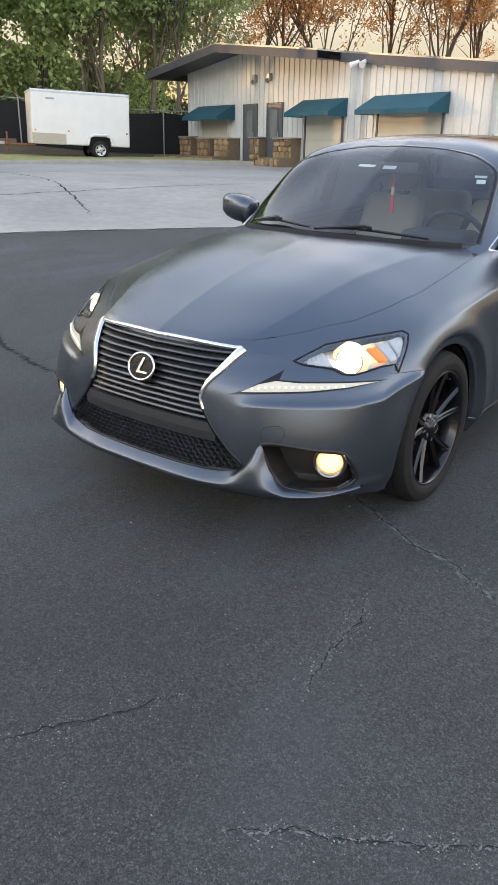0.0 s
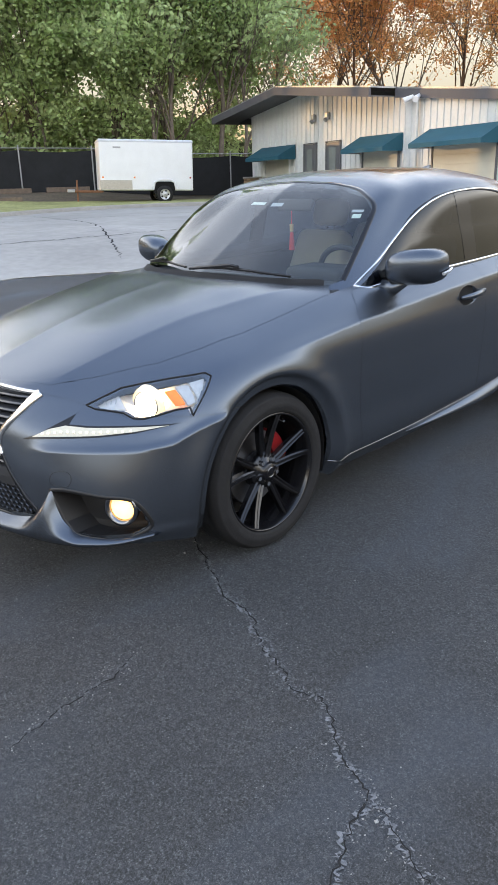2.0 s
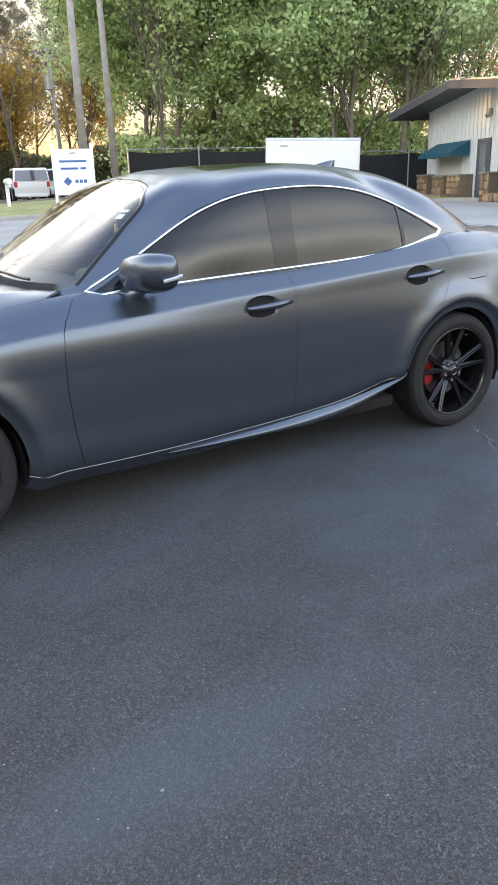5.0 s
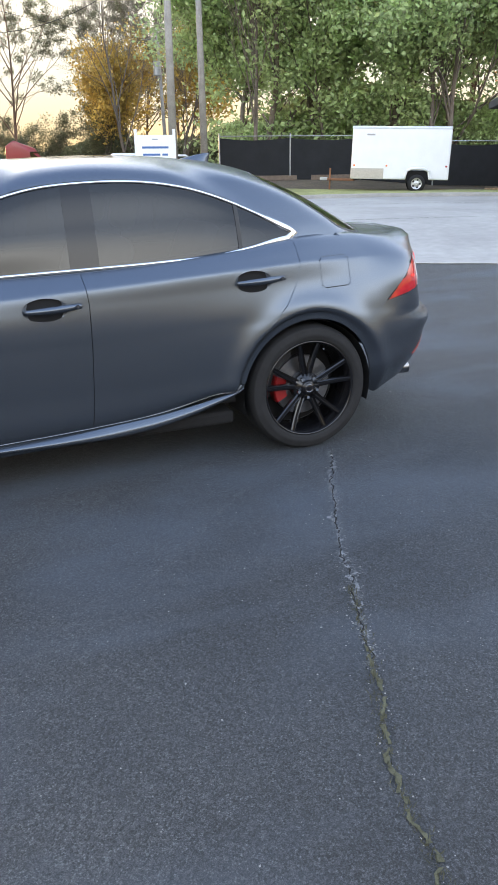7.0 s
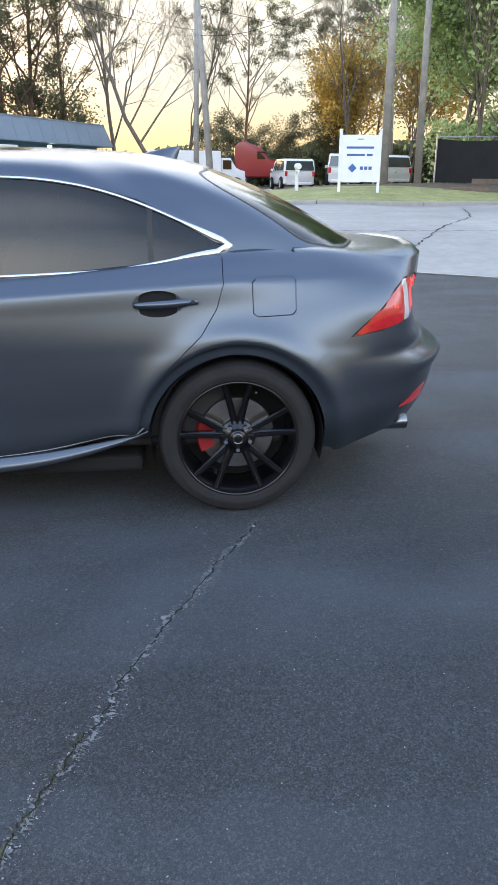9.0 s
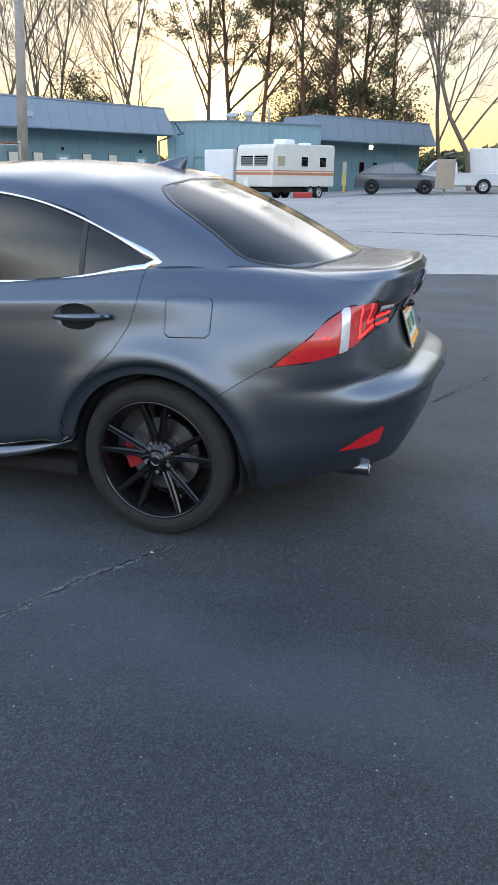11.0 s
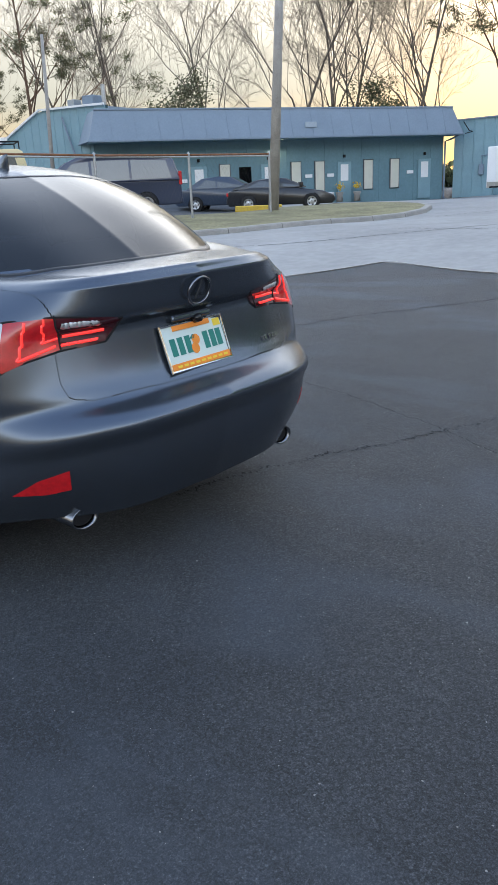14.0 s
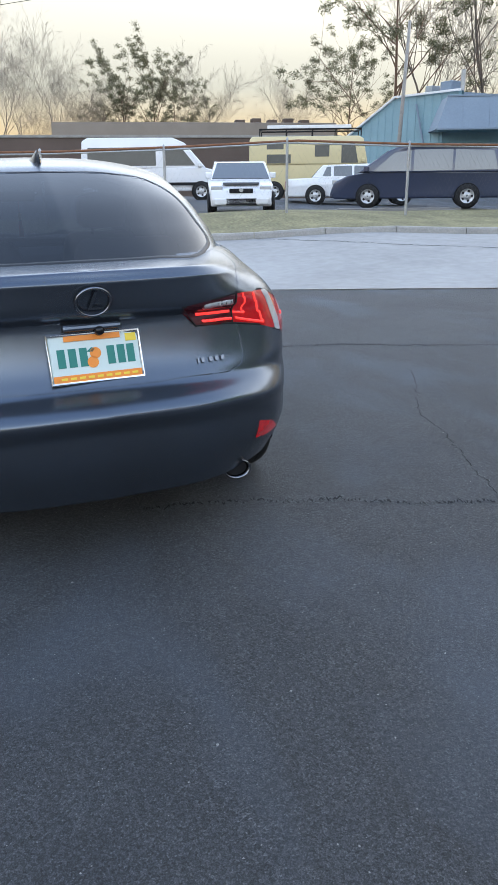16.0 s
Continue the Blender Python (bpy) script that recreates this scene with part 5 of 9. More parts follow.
    rim_line = [front_pt(sg * y, z) for y, z in smooth_line(FOG + FOG[:1], 90)]
    strip_part("recess_edge", body, rim_line, .008, .0015, BLACK_TRIM, car, closed=True)
    fp = Vector(front_pt(sg * .742, .362)) + Vector((.032, 0, 0))
    turn = Matrix.Translation(fp) @ Vector((-.90, sg * .42, .04)).to_track_quat("Z", "Y").to_matrix().to_4x4()
    fog = part("fog_lamp", lathe([(.062, -.03), (.064, .002), (.056, .006), (.046, -.012)], 32, "Z"), DARK_CHROME, car, "round fog lamp in a dark chrome ring", smooth=True, at=turn)
    part("lens", lathe([(.001, .004), (.025, .001), (.041, -.008), (.046, -.016)], 28, "Z"), FOG_LIT, fog, "lit yellow fog lens", smooth=True)

    # splitter lip, which sweeps up beside the fog lamp into a blade
    upper = smooth_line([(.0, .290), (.25, .293), (.40, .300), (.455, .316), (.495, .360), (.520, .405), (.534, .424), (.556, .370), (.586, .310), (.622, .276), (.69, .262), (.77, .262), (.826, .277)], 90)
    lower = smooth_line([(.0, .226), (.25, .226), (.38, .226), (.43, .226), (.47, .226), (.50, .226), (.53, .226), (.56, .226), (.59, .227), (.63, .228), (.69, .231), (.76, .238), (.832, .262)], 90)
    verts, faces = [], []
    for (yu, zu), (yl, zl) in zip(upper, lower):
        for u in np.linspace(0, 1, 9):
            yy, zz = yu + (yl - yu) * u, zu + (zl - zu) * u
            px = front_pt(sg * yy, zz)
            swell = .002 + .044 * math.sin(math.pi * .72 * u) * min(1, (zu - zl) / .05) ** .5
            verts.append((px[0] - swell, sg * (yy + .5 * swell * max(0, yy - .45) / .35), zz))
        verts.append((verts[-1][0] + .10, verts[-1][1] * .97, zl - .012))
    for i in range(89):
        for j in range(9):
            a = 10 * i + j
            faces.append((a, a + 1, a + 11, a + 10))
    part("front_lip", mesh_of("front_lip", verts, faces, PAINT, True), PAINT, car, "grey splitter lip with an upswept blade")

# grille
grille = new("grille"); grille.parent = car; grille["label"] = "dark spindle grille with slats over a honeycomb mesh"
part_v = sunk(grille_skin, .05)
plain_piece("backing", part_v, LINER, grille)


def grille_half(z):
    zs = [(.742, .370), (.737, .370), (.668, .330), (.585, .285), (.555, .283), (.47, .33), (.385, .410), (.325, .466), (.304, .448), (.297, .30), (.294, .1)]
    zs = sorted(zs)
    return float(np.interp(z, [a for a, _ in zs], [b for _, b in zs]))


def slat(zc, h, depth, inset, material, name="slat", z_tilt=0.0):
    w = grille_half(zc) - .006
    ys = np.linspace(-w, w, 25)
    verts, faces = [], []
    for y in ys:
        p = front_pt(y, zc)
        x = p[0] + inset
        verts += [(x, y, zc - h / 2), (x - .004, y, zc), (x, y, zc + h / 2), (x + depth, y, zc + h / 2 + z_tilt), (x + depth, y, zc - h / 2 + z_tilt)]
    for i in range(len(ys) - 1):
        for k in range(5):
            a, b = 5 * i + k, 5 * i + (k + 1) % 5
            faces.append((a, b, b + 5, a + 5))
    return part(name, mesh_of(name, verts, faces, material), material, grille)

for k in range(6):
    slat(.602 + k * .0235, .0105, .030, .014, GRILLE_MAT, z_tilt=.006)
for k in range(5):
    slat(.490 + k * .0225, .0125, .026, .008, GRILLE_MAT, "lower_slat", .004)
slat(.4395, .070, .02, .006, PLATE_BAND, "number_plate_band")
# honeycomb mesh
verts, faces = [], []
cw, ch = .0285, .0200
for r in range(-1, 9):
    z = .300 + r * ch * .86
    for c in range(-18, 19):
        y = (c + .5 * (r % 2)) * cw
        if not (.296 < z < .408 and abs(y) < grille_half(z) - .008):
            continue
        p = front_pt(y, z)
        ring = []
        for scale, dx in ((.58, .016), (.47, .012), (.45, .034)):
            ids = []
            for k in range(6):
                a = math.pi / 6 + k * math.pi / 3
                ids.append(len(verts))
                verts.append((p[0] + dx, y + cw * scale * math.cos(a), z + ch * 1.0 * scale * math.sin(a)))
            ring.append(ids)
        for A, B in zip(ring, ring[1:]):
            for k in range(6):
                faces.append((A[k], A[(k + 1) % 6], B[(k + 1) % 6], B[k]))
part("honeycomb_mesh", mesh_of("honeycomb_mesh", verts, faces, GRILLE_MAT), GRILLE_MAT, grille, "black honeycomb lower mesh")
top_line = [front_pt(y, z) for y, z in smooth_line([(-.364, .742), (-.20, .748), (0, .749), (.20, .748), (.364, .742)], 41)]
strip_part("chrome_frame", body, top_line, .0075, .008, CHROME, grille, "bright chrome grille edge")
for sg in SIDES:
    wide = [.019 - .013 * min(1, k / 22) for k in range(26)]
    ln = [front_pt(sg * y, z) for y, z in smooth_line([(.378, .742), (.337, .672), (.290, .590), (.287, .555), (.30, .525)], 26)]
    strip_part("chrome_frame", body, ln, wide, .008, CHROME, grille, "bright chrome grille edge")
    ln = [front_pt(sg * y, z) for y, z in smooth_line([(.30, .525), (.335, .47), (.414, .385), (.470, .325), (.452, .302), (.30, .294), (.0, .291)], 46)]
    strip_part("black_frame", body, ln, .006, .004, BLACK_GLOSS, grille)


def emblem(m, rx, rz, parent, label, dark=False):
    mt = DARK_CHROME if dark else CHROME
    ring_pts = [(rx * math.cos(2 * math.pi * k / 40), rz * math.sin(2 * math.pi * k / 40), .006) for k in range(40)]
    e = part("emblem", tube(ring_pts, .0055, seg=8, closed=True), mt, parent, label, smooth=True, at=m)
    disc = [(rx * .96 * math.cos(2 * math.pi * k / 40), rz * .96 * math.sin(2 * math.pi * k / 40)) for k in range(40)]
    if not dark:
        part("emblem_disc", prism(disc, .004), BLACK_GLOSS, e)
    part("emblem_bar", prism([(-.02, -.026), (.002, .036), (.012, .036), (-.006, -.018), (.034, -.018), (.034, -.026)], .005, Matrix.Translation((0, 0, .004))), mt, e)
    return e

emblem(placed(body, front_pt(0, .628), .012), .062, .052, car, "round bright front badge with a slanted stroke")
tow_frame = [front_pt(y, z) for y, z in smooth_line([(-.53, .455), (-.535, .485), (-.56, .497), (-.60, .495), (-.61, .47), (-.60, .448), (-.56, .444), (-.53, .455)], 30)]
strip_part("towing_cover", body, tow_frame, .0012, .0006, BLACK_TRIM, car, closed=True)

# tail lamps
for i, sg in enumerate(SIDES):
    tl = new("tail_lamp"); tl.parent = car; tl["label"] = "wraparound red tail lamp with lit strips"
    for piece, mt, nm in zip(tails[i], (RED_GLASS, CLEAR_LAMP, RED_GLASS, DARK_RED), ("red_lens", "clear_lens", "red_lens", "smoked_lens")):
        thick_piece(nm, piece, mt, tl, depth=.01, out=.001 if nm != "clear_lens" else .003)
    def qline(pts, n=24):
        return [corner_pt(q, z, sg) for q, z in smooth_line(pts, n)]
    for pts, w, mt in (([(3.085, .858), (3.16, .859), (3.238, .860)], .0055, RED_LIT), ([(3.085, .884), (3.17, .885), (3.258, .886)], .0055, RED_LIT),
                       ([(2.955, .942), (2.935, .885), (2.912, .830)], .005, RED_LIT), ([(2.912, .830), (2.99, .844), (3.065, .858)], .005, RED_LIT),
                       ([(3.03, .945), (3.02, .905), (3.01, .872)], .004, RED_LIT), ([(3.01, .872), (3.04, .876), (3.068, .880)], .004, RED_LIT), ([(3.10, .918), (3.17, .918), (3.25, .914)], .010, CLEAR_LAMP)):
        strip_part("light_strip", body, qline(pts), w, .004, mt, tl)
    strip_part("dark_divider", body, qline([(3.075, .955), (3.08, .90), (3.082, .845)]), .003, .004, LINER, tl)
    rim = [(2.437, .738), (2.62, .852), (2.73, .912), (2.812, .940), (2.868, .945), (3.07, .948), (3.20, .937), (3.345, .920), (3.26, .846), (3.08, .841), (2.95, .825), (2.822, .795), (2.765, .784), (2.60, .757)]
    strip_part("dark_seal", body, [corner_pt(q, z, sg) for q, z in rim], .0035, .003, LINER, tl, closed=True)
    c = corner_pt(2.70, .845, sg)
    for dz in (-.008, .008):
        m = placed(body, (c[0] + dz, c[1], c[2]), .002)
        part("marker_led", cyl((0, 0, 0), (0, 0, .002), .006, seg=12), RED_LIT, tl, at=m)
    thick_piece("reflector", reflectors[i], RED_GLASS, car, "red rear reflector", depth=.008, out=.002)
    # exhaust tips
    ex = part("exhaust_tip", lathe([(.030, .10), (.034, .02), (.038, 0), (.041, .004), (.041, .14)], 28, "X"), DARK_CHROME, car, "oval dark chrome exhaust tip", smooth=True)
    ex.matrix_local = Matrix.Translation((3.61, sg * .520, .272)) @ Matrix.Rotation(math.pi, 4, "Z") @ Matrix.Diagonal((1, 1.35, .95, 1))
    part("bore", cyl((0.02, 0, 0), (.03, 0, 0), .031, seg=24), LINER, ex)

# number plate in its frame
pm = placed(body, (3.66, 0, .775), .010)
plate = part("number_plate", box(-.152, .152, -.076, .076, -.006, 0, .004), WHITE_PLATE, car, "white number plate with green bars and an orange", at=pm)
part("plate_frame", tube([(-.156, -.080, 0), (.156, -.080, 0), (.156, .080, 0), (-.156, .080, 0)], .006, seg=6, closed=True), CHROME, plate)
for k, x in enumerate((-.115, -.078, -.041, .052, .087, .120)):
    part("green_bar", box(x - .013, x + .013, -.028, .034, .0, .0015), GREEN_INK, plate)
part("orange_band", box(-.15, .15, -.078, -.053, .001, .004, .001), ORANGE_INK, plate)
part("orange_band", box(-.10, .09, .058, .078, .001, .004, .001), ORANGE_INK, plate)
for x, y in ((.0, .014), (-.012, -.016)):
    part("orange_fruit", cyl((x, y, 0), (x, y, .002), .019, seg=20), ORANGE_INK, plate)
part("green_leaf", prism([(-.03, .02), (-.012, .034), (0, .030), (-.01, .018)], .002), GREEN_INK, plate)
part("date_sticker", box(.108, .145, .044, .070, 0, .002), YELLOW_INK, plate)
for k in range(9):
    part("motto_bar", box(-.125 + k * .03, -.105 + k * .03, -.069, -.061, .004, .005), YELLOW_INK, plate)
part("plate_lamp_cover", box(-.10, .10, .088, .112, -.012, .020, .008), PAINT, car, at=pm)
part("reversing_camera", cyl((.02, .086, .0), (.02, .082, .035), .017, .014, seg=16), BLACK_GLOSS, car, at=pm, smooth=True)
emblem(placed(body, (3.70, 0, .965), .004), .058, .048, car, "round dark rear badge with a slanted stroke", dark=True)
bm_ = placed(body, (3.66, .41, .730), .003)
for x, w in ((-.052, .006), (-.034, .012), (-.002, .014), (.022, .014), (.046, .014)):
    part("model_bar", box(x - w / 2, x + w / 2, -.009, .009, 0, .003, .001), DARK_CHROME, car, at=bm_)

# roof fin
fin_bm = bmesh.new()
prof = [(-.11, 0, .036), (-.07, .014, .034), (-.02, .032, .029), (.03, .046, .021), (.062, .051, .013)]
rings = []
for x, h, w in prof:
    ring = []
    for k in range(9):
        a = math.pi * k / 8
        ring.append(fin_bm.verts.new((x + .025 * math.sin(a) * (h / .066), w * math.cos(a) * (1.15 - .75 * math.sin(a)), -.012 + (h + .012) * math.sin(a))))
    rings.append(ring)
for A, B in zip(rings, rings[1:]):
    for k in range(8):
        fin_bm.faces.new((A[k], A[k + 1], B[k + 1], B[k]))
fin_bm.faces.new(rings[-1]); fin_bm.faces.new(rings[0][::-1])
fm = placed(cabin, (2.52, 0, 1.44), 0)
part("roof_fin", fin_bm, PAINT, car, "grey shark-fin aerial", smooth=True, at=Matrix.Translation(Vector((2.52, 0, cabin.on((2.52, 0, 1.44))[0][2]))) @ pose(0, 0, 0, 0, 5, 0))

# mirrors
for sg in SIDES:
    bm = bmesh.new()
    nu_, nv_ = 20, 13
    grid = []
    for j in range(nv_):
        b = -math.pi / 2 + math.pi * j / (nv_ - 1)
        row = []
        for i in range(nu_):
            a = 2 * math.pi * i / nu_
            ce = lambda t, p: math.copysign(abs(t) ** p, t)
            yy = .130 * ce(math.sin(b), .75)
            rr = ce(math.cos(b), .62)
            xx = (.105 if math.cos(a) < 0 else .062) * rr * ce(math.cos(a), .8 if math.cos(a) < 0 else .5)
            zz = .082 * rr * ce(math.sin(a), .75)
            row.append(bm.verts.new((xx + .25 * yy * .9, yy, zz + .10 * yy - .12 * xx * (1 if xx < 0 else 0))))
        grid.append(row)
    for A, B in zip(grid, grid[1:]):
        for i in range(nu_):
            try:
                bm.faces.new((A[i], A[(i + 1) % nu_], B[(i + 1) % nu_], B[i]))
            except ValueError:
                pass
    bmesh.ops.remove_doubles(bm, verts=bm.verts[:], dist=1e-5)
    bmesh.ops.recalc_face_normals(bm, faces=bm.faces[:])
    mirror_m = Matrix.Translation((.965, sg * .925, 1.045)) @ Matrix.Diagonal((1, sg, 1, 1))
    bm.transform(Matrix.Diagonal((1, sg, 1, 1)))
    wm = part("wing_mirror", bm, PAINT, car, "satin grey wing mirror", smooth=True, at=Matrix.Translation((.965, sg * .925, 1.045)))
    part("glass", box(.058, .064, -.085, .095, -.042, .042, .012), CHROME, wm)
    part("turn_signal", tube([(-.01, sg * .135, -.020), (.035, sg * .140, -.012), (.075, sg * .128, -.004)], .008, seg=6), CLEAR_LAMP, wm, "clear turn signal strip")
    part("mirror_foot", tube([(.90, sg * .780, .945), (.92, sg * .835, .950), (.935, sg * .875, .985)], [.042, .030, .028], seg=12), PAINT, car, smooth=True)
    # black corner behind the mirror

# cowl, wipers, glass borders, stickers
ws_half = [(0, 1.418), (.30, 1.400), (.50, 1.358), (.600, 1.306), (.645, 1.19), (.672, 1.08), (.688, 1.0)]
def ws_pt(y, z):
    hit = cabin.tree.ray_cast(Vector((-1.0, y, z)), Vector((1, 0, 0)))[0]
    return np.array(hit) if hit is not None else cabin.on((.6, y, z))[0]
edge = [ws_pt(-y, z) for y, z in reversed(smooth_line(ws_half, 30))] + [ws_pt(y, z) for y, z in smooth_line(ws_half, 30)[1:]]
strip_part("glass_border", cabin, edge, .013, .0015, BLACK_GLOSS, windscreen, "black glass border")
low = [ws_pt(y, .995 - .02 * (abs(y) / .64) ** 2) for y in np.linspace(-.64, .64, 41)]
strip_part("cowl", cabin, low, .042, .010, LINER, car, "black plastic cowl")
for pts in ([(-.50, 1.005), (-.25, 1.025), (.02, 1.022), (.08, 1.015)], [(.12, 1.02), (.35, 1.03), (.55, 1.015)]):
    line = [Vector(ws_pt(y, z)) + Vector((-.012, 0, .016)) for y, z in smooth_line(pts, 16)]
    wp = part("wiper", tube(line, .007, seg=6), BLACK_TRIM, car)
    part("wiper_arm", tube([line[-2], line[8] + Vector((-.01, 0, .018)), line[7] + Vector((-.004, 0, .012))], .008, seg=6), BLACK_TRIM, wp)
for y, z, w, h, mt in ((.10, 1.322, .055, .011, WHITE_PLATE), (-.045, 1.318, .036, .016, CLEAR_LAMP), (-.545, 1.290, .030, .010, CLEAR_LAMP), (-.560, 1.268, .022, .016, WHITE_PLATE)):
    p, nn = cabin.on(ws_pt(y, z))
    m = placed(cabin, p, -.008)
    part("sticker", box(-w, w, -h, h, 0, .001), mt, windscreen, "small pale windscreen sticker", at=m)

rw_half = [(0, 1.392), (.30, 1.382), (.46, 1.352), (.545, 1.290), (.585, 1.19), (.60, 1.10), (.55, 1.075), (.30, 1.068), (0, 1.070)]
def rw_pt(y, z):
    hit = cabin.tree.ray_cast(Vector((5.0, y, z)), Vector((-1, 0, 0)))[0]
    return np.array(hit) if hit is not None else cabin.on((3.0, y, z))[0]
edge = [rw_pt(y, z) for y, z in smooth_line(rw_half, 60)] + [rw_pt(-y, z) for y, z in reversed(smooth_line(rw_half, 60)[1:-1])]
strip_part("rear_glass_border", cabin, edge, .010, .0008, BLACK_TRIM, car, "black rear glass border", closed=True)

# sill strip and skirt
for sg in SIDES:
    ln = [body.on((x, sg * .90, z))[0] for x, z in smooth_line([(.36, .252), (.70, .243), (1.08, .246), (1.45, .262), (1.70, .280), (2.05, .312), (2.30, .352), (2.42, .380)], 60)]
    strip_part("sill_strip", body, ln, .0022, .0025, DARK_CHROME, car, "thin bright sill line")
    verts, faces = [], []
    for x, zt, zb in smooth_line([(1.0, .236, .232), (1.3, .248, .226), (1.55, .262, .226), (1.8, .284, .232), (2.05, .306, .262), (2.28, .344, .320), (2.43, .382, .378)], 40):
        y = abs(body.on((x, sg * .9, zt))[0][1])
        o = .028 * math.sin(math.pi * min(1, max(0, (x - 1.0) / 1.43))) ** .8
        for yy, zz in ((y - .004, zt), (y + o * .75, (zt * .55 + zb * .45)), (y + o, zb + .004), (y + o * .7, zb - .006), (y - .06, zb - .004)):
            verts.append((x, sg * yy, zz))
    for i in range(39):
        for k in range(4):
            faces.append((5 * i + k, 5 * i + k + 1, 5 * i + k + 6, 5 * i + k + 5))
    part("side_skirt", mesh_of("side_skirt", verts, faces, PAINT, True), PAINT, car, "flared grey side skirt")
    # dark lower sill and arch liners
    for wx in WHEEL_X:
        bm = bmesh.new()
        rings = []
        for yy, rr in ((.895, ARCH_R + .004), (.86, ARCH_R - .012), (.60, ARCH_R - .004), (.52, ARCH_R - .03)):
            rings.append([bm.verts.new((wx + rr * math.cos(a), sg * yy, .318 + rr * math.sin(a))) for a in np.linspace(-.28, math.pi + .28, 40)])
        for A, B in zip(rings[1:], rings[2:]):
            for k in range(39):
                bm.faces.new((A[k], A[k + 1], B[k + 1], B[k]))
        bm.faces.new(rings[-1])
        part("arch_liner", bm, LINER, car, "black wheel arch liner", smooth=True)
part("floor_pan", box(-.55, 3.30, -.55, .55, .20, .26, .02), LINER, car)
part("floor_pan", box(.45, 2.40, -.82, .82, .18, .25, .02), LINER, car)

# cabin
HEADLINER = mat("grey_headliner", (0.20, 0.19, 0.17), 0.9, vary=0.06)
cabin_in = new("interior"); cabin_in.parent = car
part("tub", box(.55, 3.0, -.74, .74, .26, .30, .02), CABIN, cabin_in)
for sg in SIDES:
    part("door_card", box(.7, 2.75, sg * .745 - .02, sg * .745 + .02, .3, .965, .02), CABIN, cabin_in)
bm = prism([(.50, .80), (.56, .955), (.80, .975), (1.02, .930), (1.08, .80), (1.0, .55), (.6, .5)], 1.44, Matrix(((1, 0, 0, 0), (0, 0, -1, .72), (0, 1, 0, 0), (0, 0, 0, 1))), bevel=.03)
part("dashboard", bm, CABIN, cabin_in, "charcoal dashboard", smooth=True)
part("binnacle", box(.86, 1.10, -.56, -.20, .93, 1.02, .035, 3), CABIN, cabin_in, smooth=True)
part("headliner", mesh_of("headliner", cabin.v - cabin.n * .03, cabin.f[(cabin.v[cabin.f].mean(axis=1)[:, 2] > 1.36) & (cabin.v[cabin.f].mean(axis=1)[:, 0] > 1.42) & (cabin.v[cabin.f].mean(axis=1)[:, 0] < 2.25)], HEADLINER, True), HEADLINER, cabin_in)
wheel_c = Vector((1.20, -.37, .925))
wrot = Matrix.Translation(wheel_c) @ pose(0, 0, 0, 0, 68, 0)
sw = part("steering_wheel", tube([(.185 * math.cos(2 * math.pi * k / 36), .185 * math.sin(2 * math.pi * k / 36), 0) for k in range(36)], .016, seg=8, closed=True), CABIN, cabin_in, smooth=True, at=wrot)
part("hub", cyl((0, 0, -.03), (0, 0, .02), .06, .05, seg=20), CABIN, sw)
for a in (0, 120, 240):
    part("spoke", box(.04, .18, -.018, .018, -.008, .008, .005), CABIN, sw, at=pose(0, 0, 0, 0, 0, a + 90))


def seat(x, y, wide, head=True):
    s = part("seat", box(x - .02, x + .50, y - wide / 2, y + wide / 2, .42, .60, .06, 3), LEATHER, cabin_in, "beige leather seat", smooth=True)
    bk = box(-.075, .075, -wide / 2, wide / 2, 0, .62, .065, 3)
    for v in bk.verts:
        v.co.y *= 1 - .22 * max(0, v.co.z - .2) / .42
        v.co.x -= .03 * (1 - (2 * v.co.y / wide) ** 2) * 0
    part("backrest", bk, LEATHER, s, smooth=True, at=pose(x + .50, y, .52, 0, 20, 0))
    if head:
        part("headrest", box(-.05, .05, -.13, .13, 0, .17, .045, 3), LEATHER, s, smooth=True, at=pose(x + .735, y, 1.13, 0, 14, 0))
        part("headrest_post", cyl((x + .70, y - .05, 1.05), (x + .74, y - .05, 1.16), .007, seg=8), DARK_CHROME, s)
    return s

seat(1.25, -.37, .50)
seat(1.25, .37, .50)
seat(1.95, -.36, .60, False)
seat(1.95, .36, .60, False)
mm = part("rear_view_mirror", box(-.015, .015, -.12, .12, -.032, .032, .012), CABIN, cabin_in, at=pose(1.20, 0, 1.30, 0, 10, 0), smooth=True)
ch = part("hanging_charm", tube([(1.19, .02, 1.27), (1.19, .02, 1.19)], .003, seg=5), mat("red_cord", (.5, .02, .03), .6, vary=0), cabin_in)
part("bead", cyl((1.19, .02, 1.20), (1.19, .02, 1.16), .012, .010, seg=10), mat("gold_bead", (.7, .5, .25), .4, .6, vary=0), ch)
part("tassel", cyl((1.19, .02, 1.155), (1.19, .02, 1.06), .010, .016, seg=10), bpy.data.materials["red_cord"], ch)

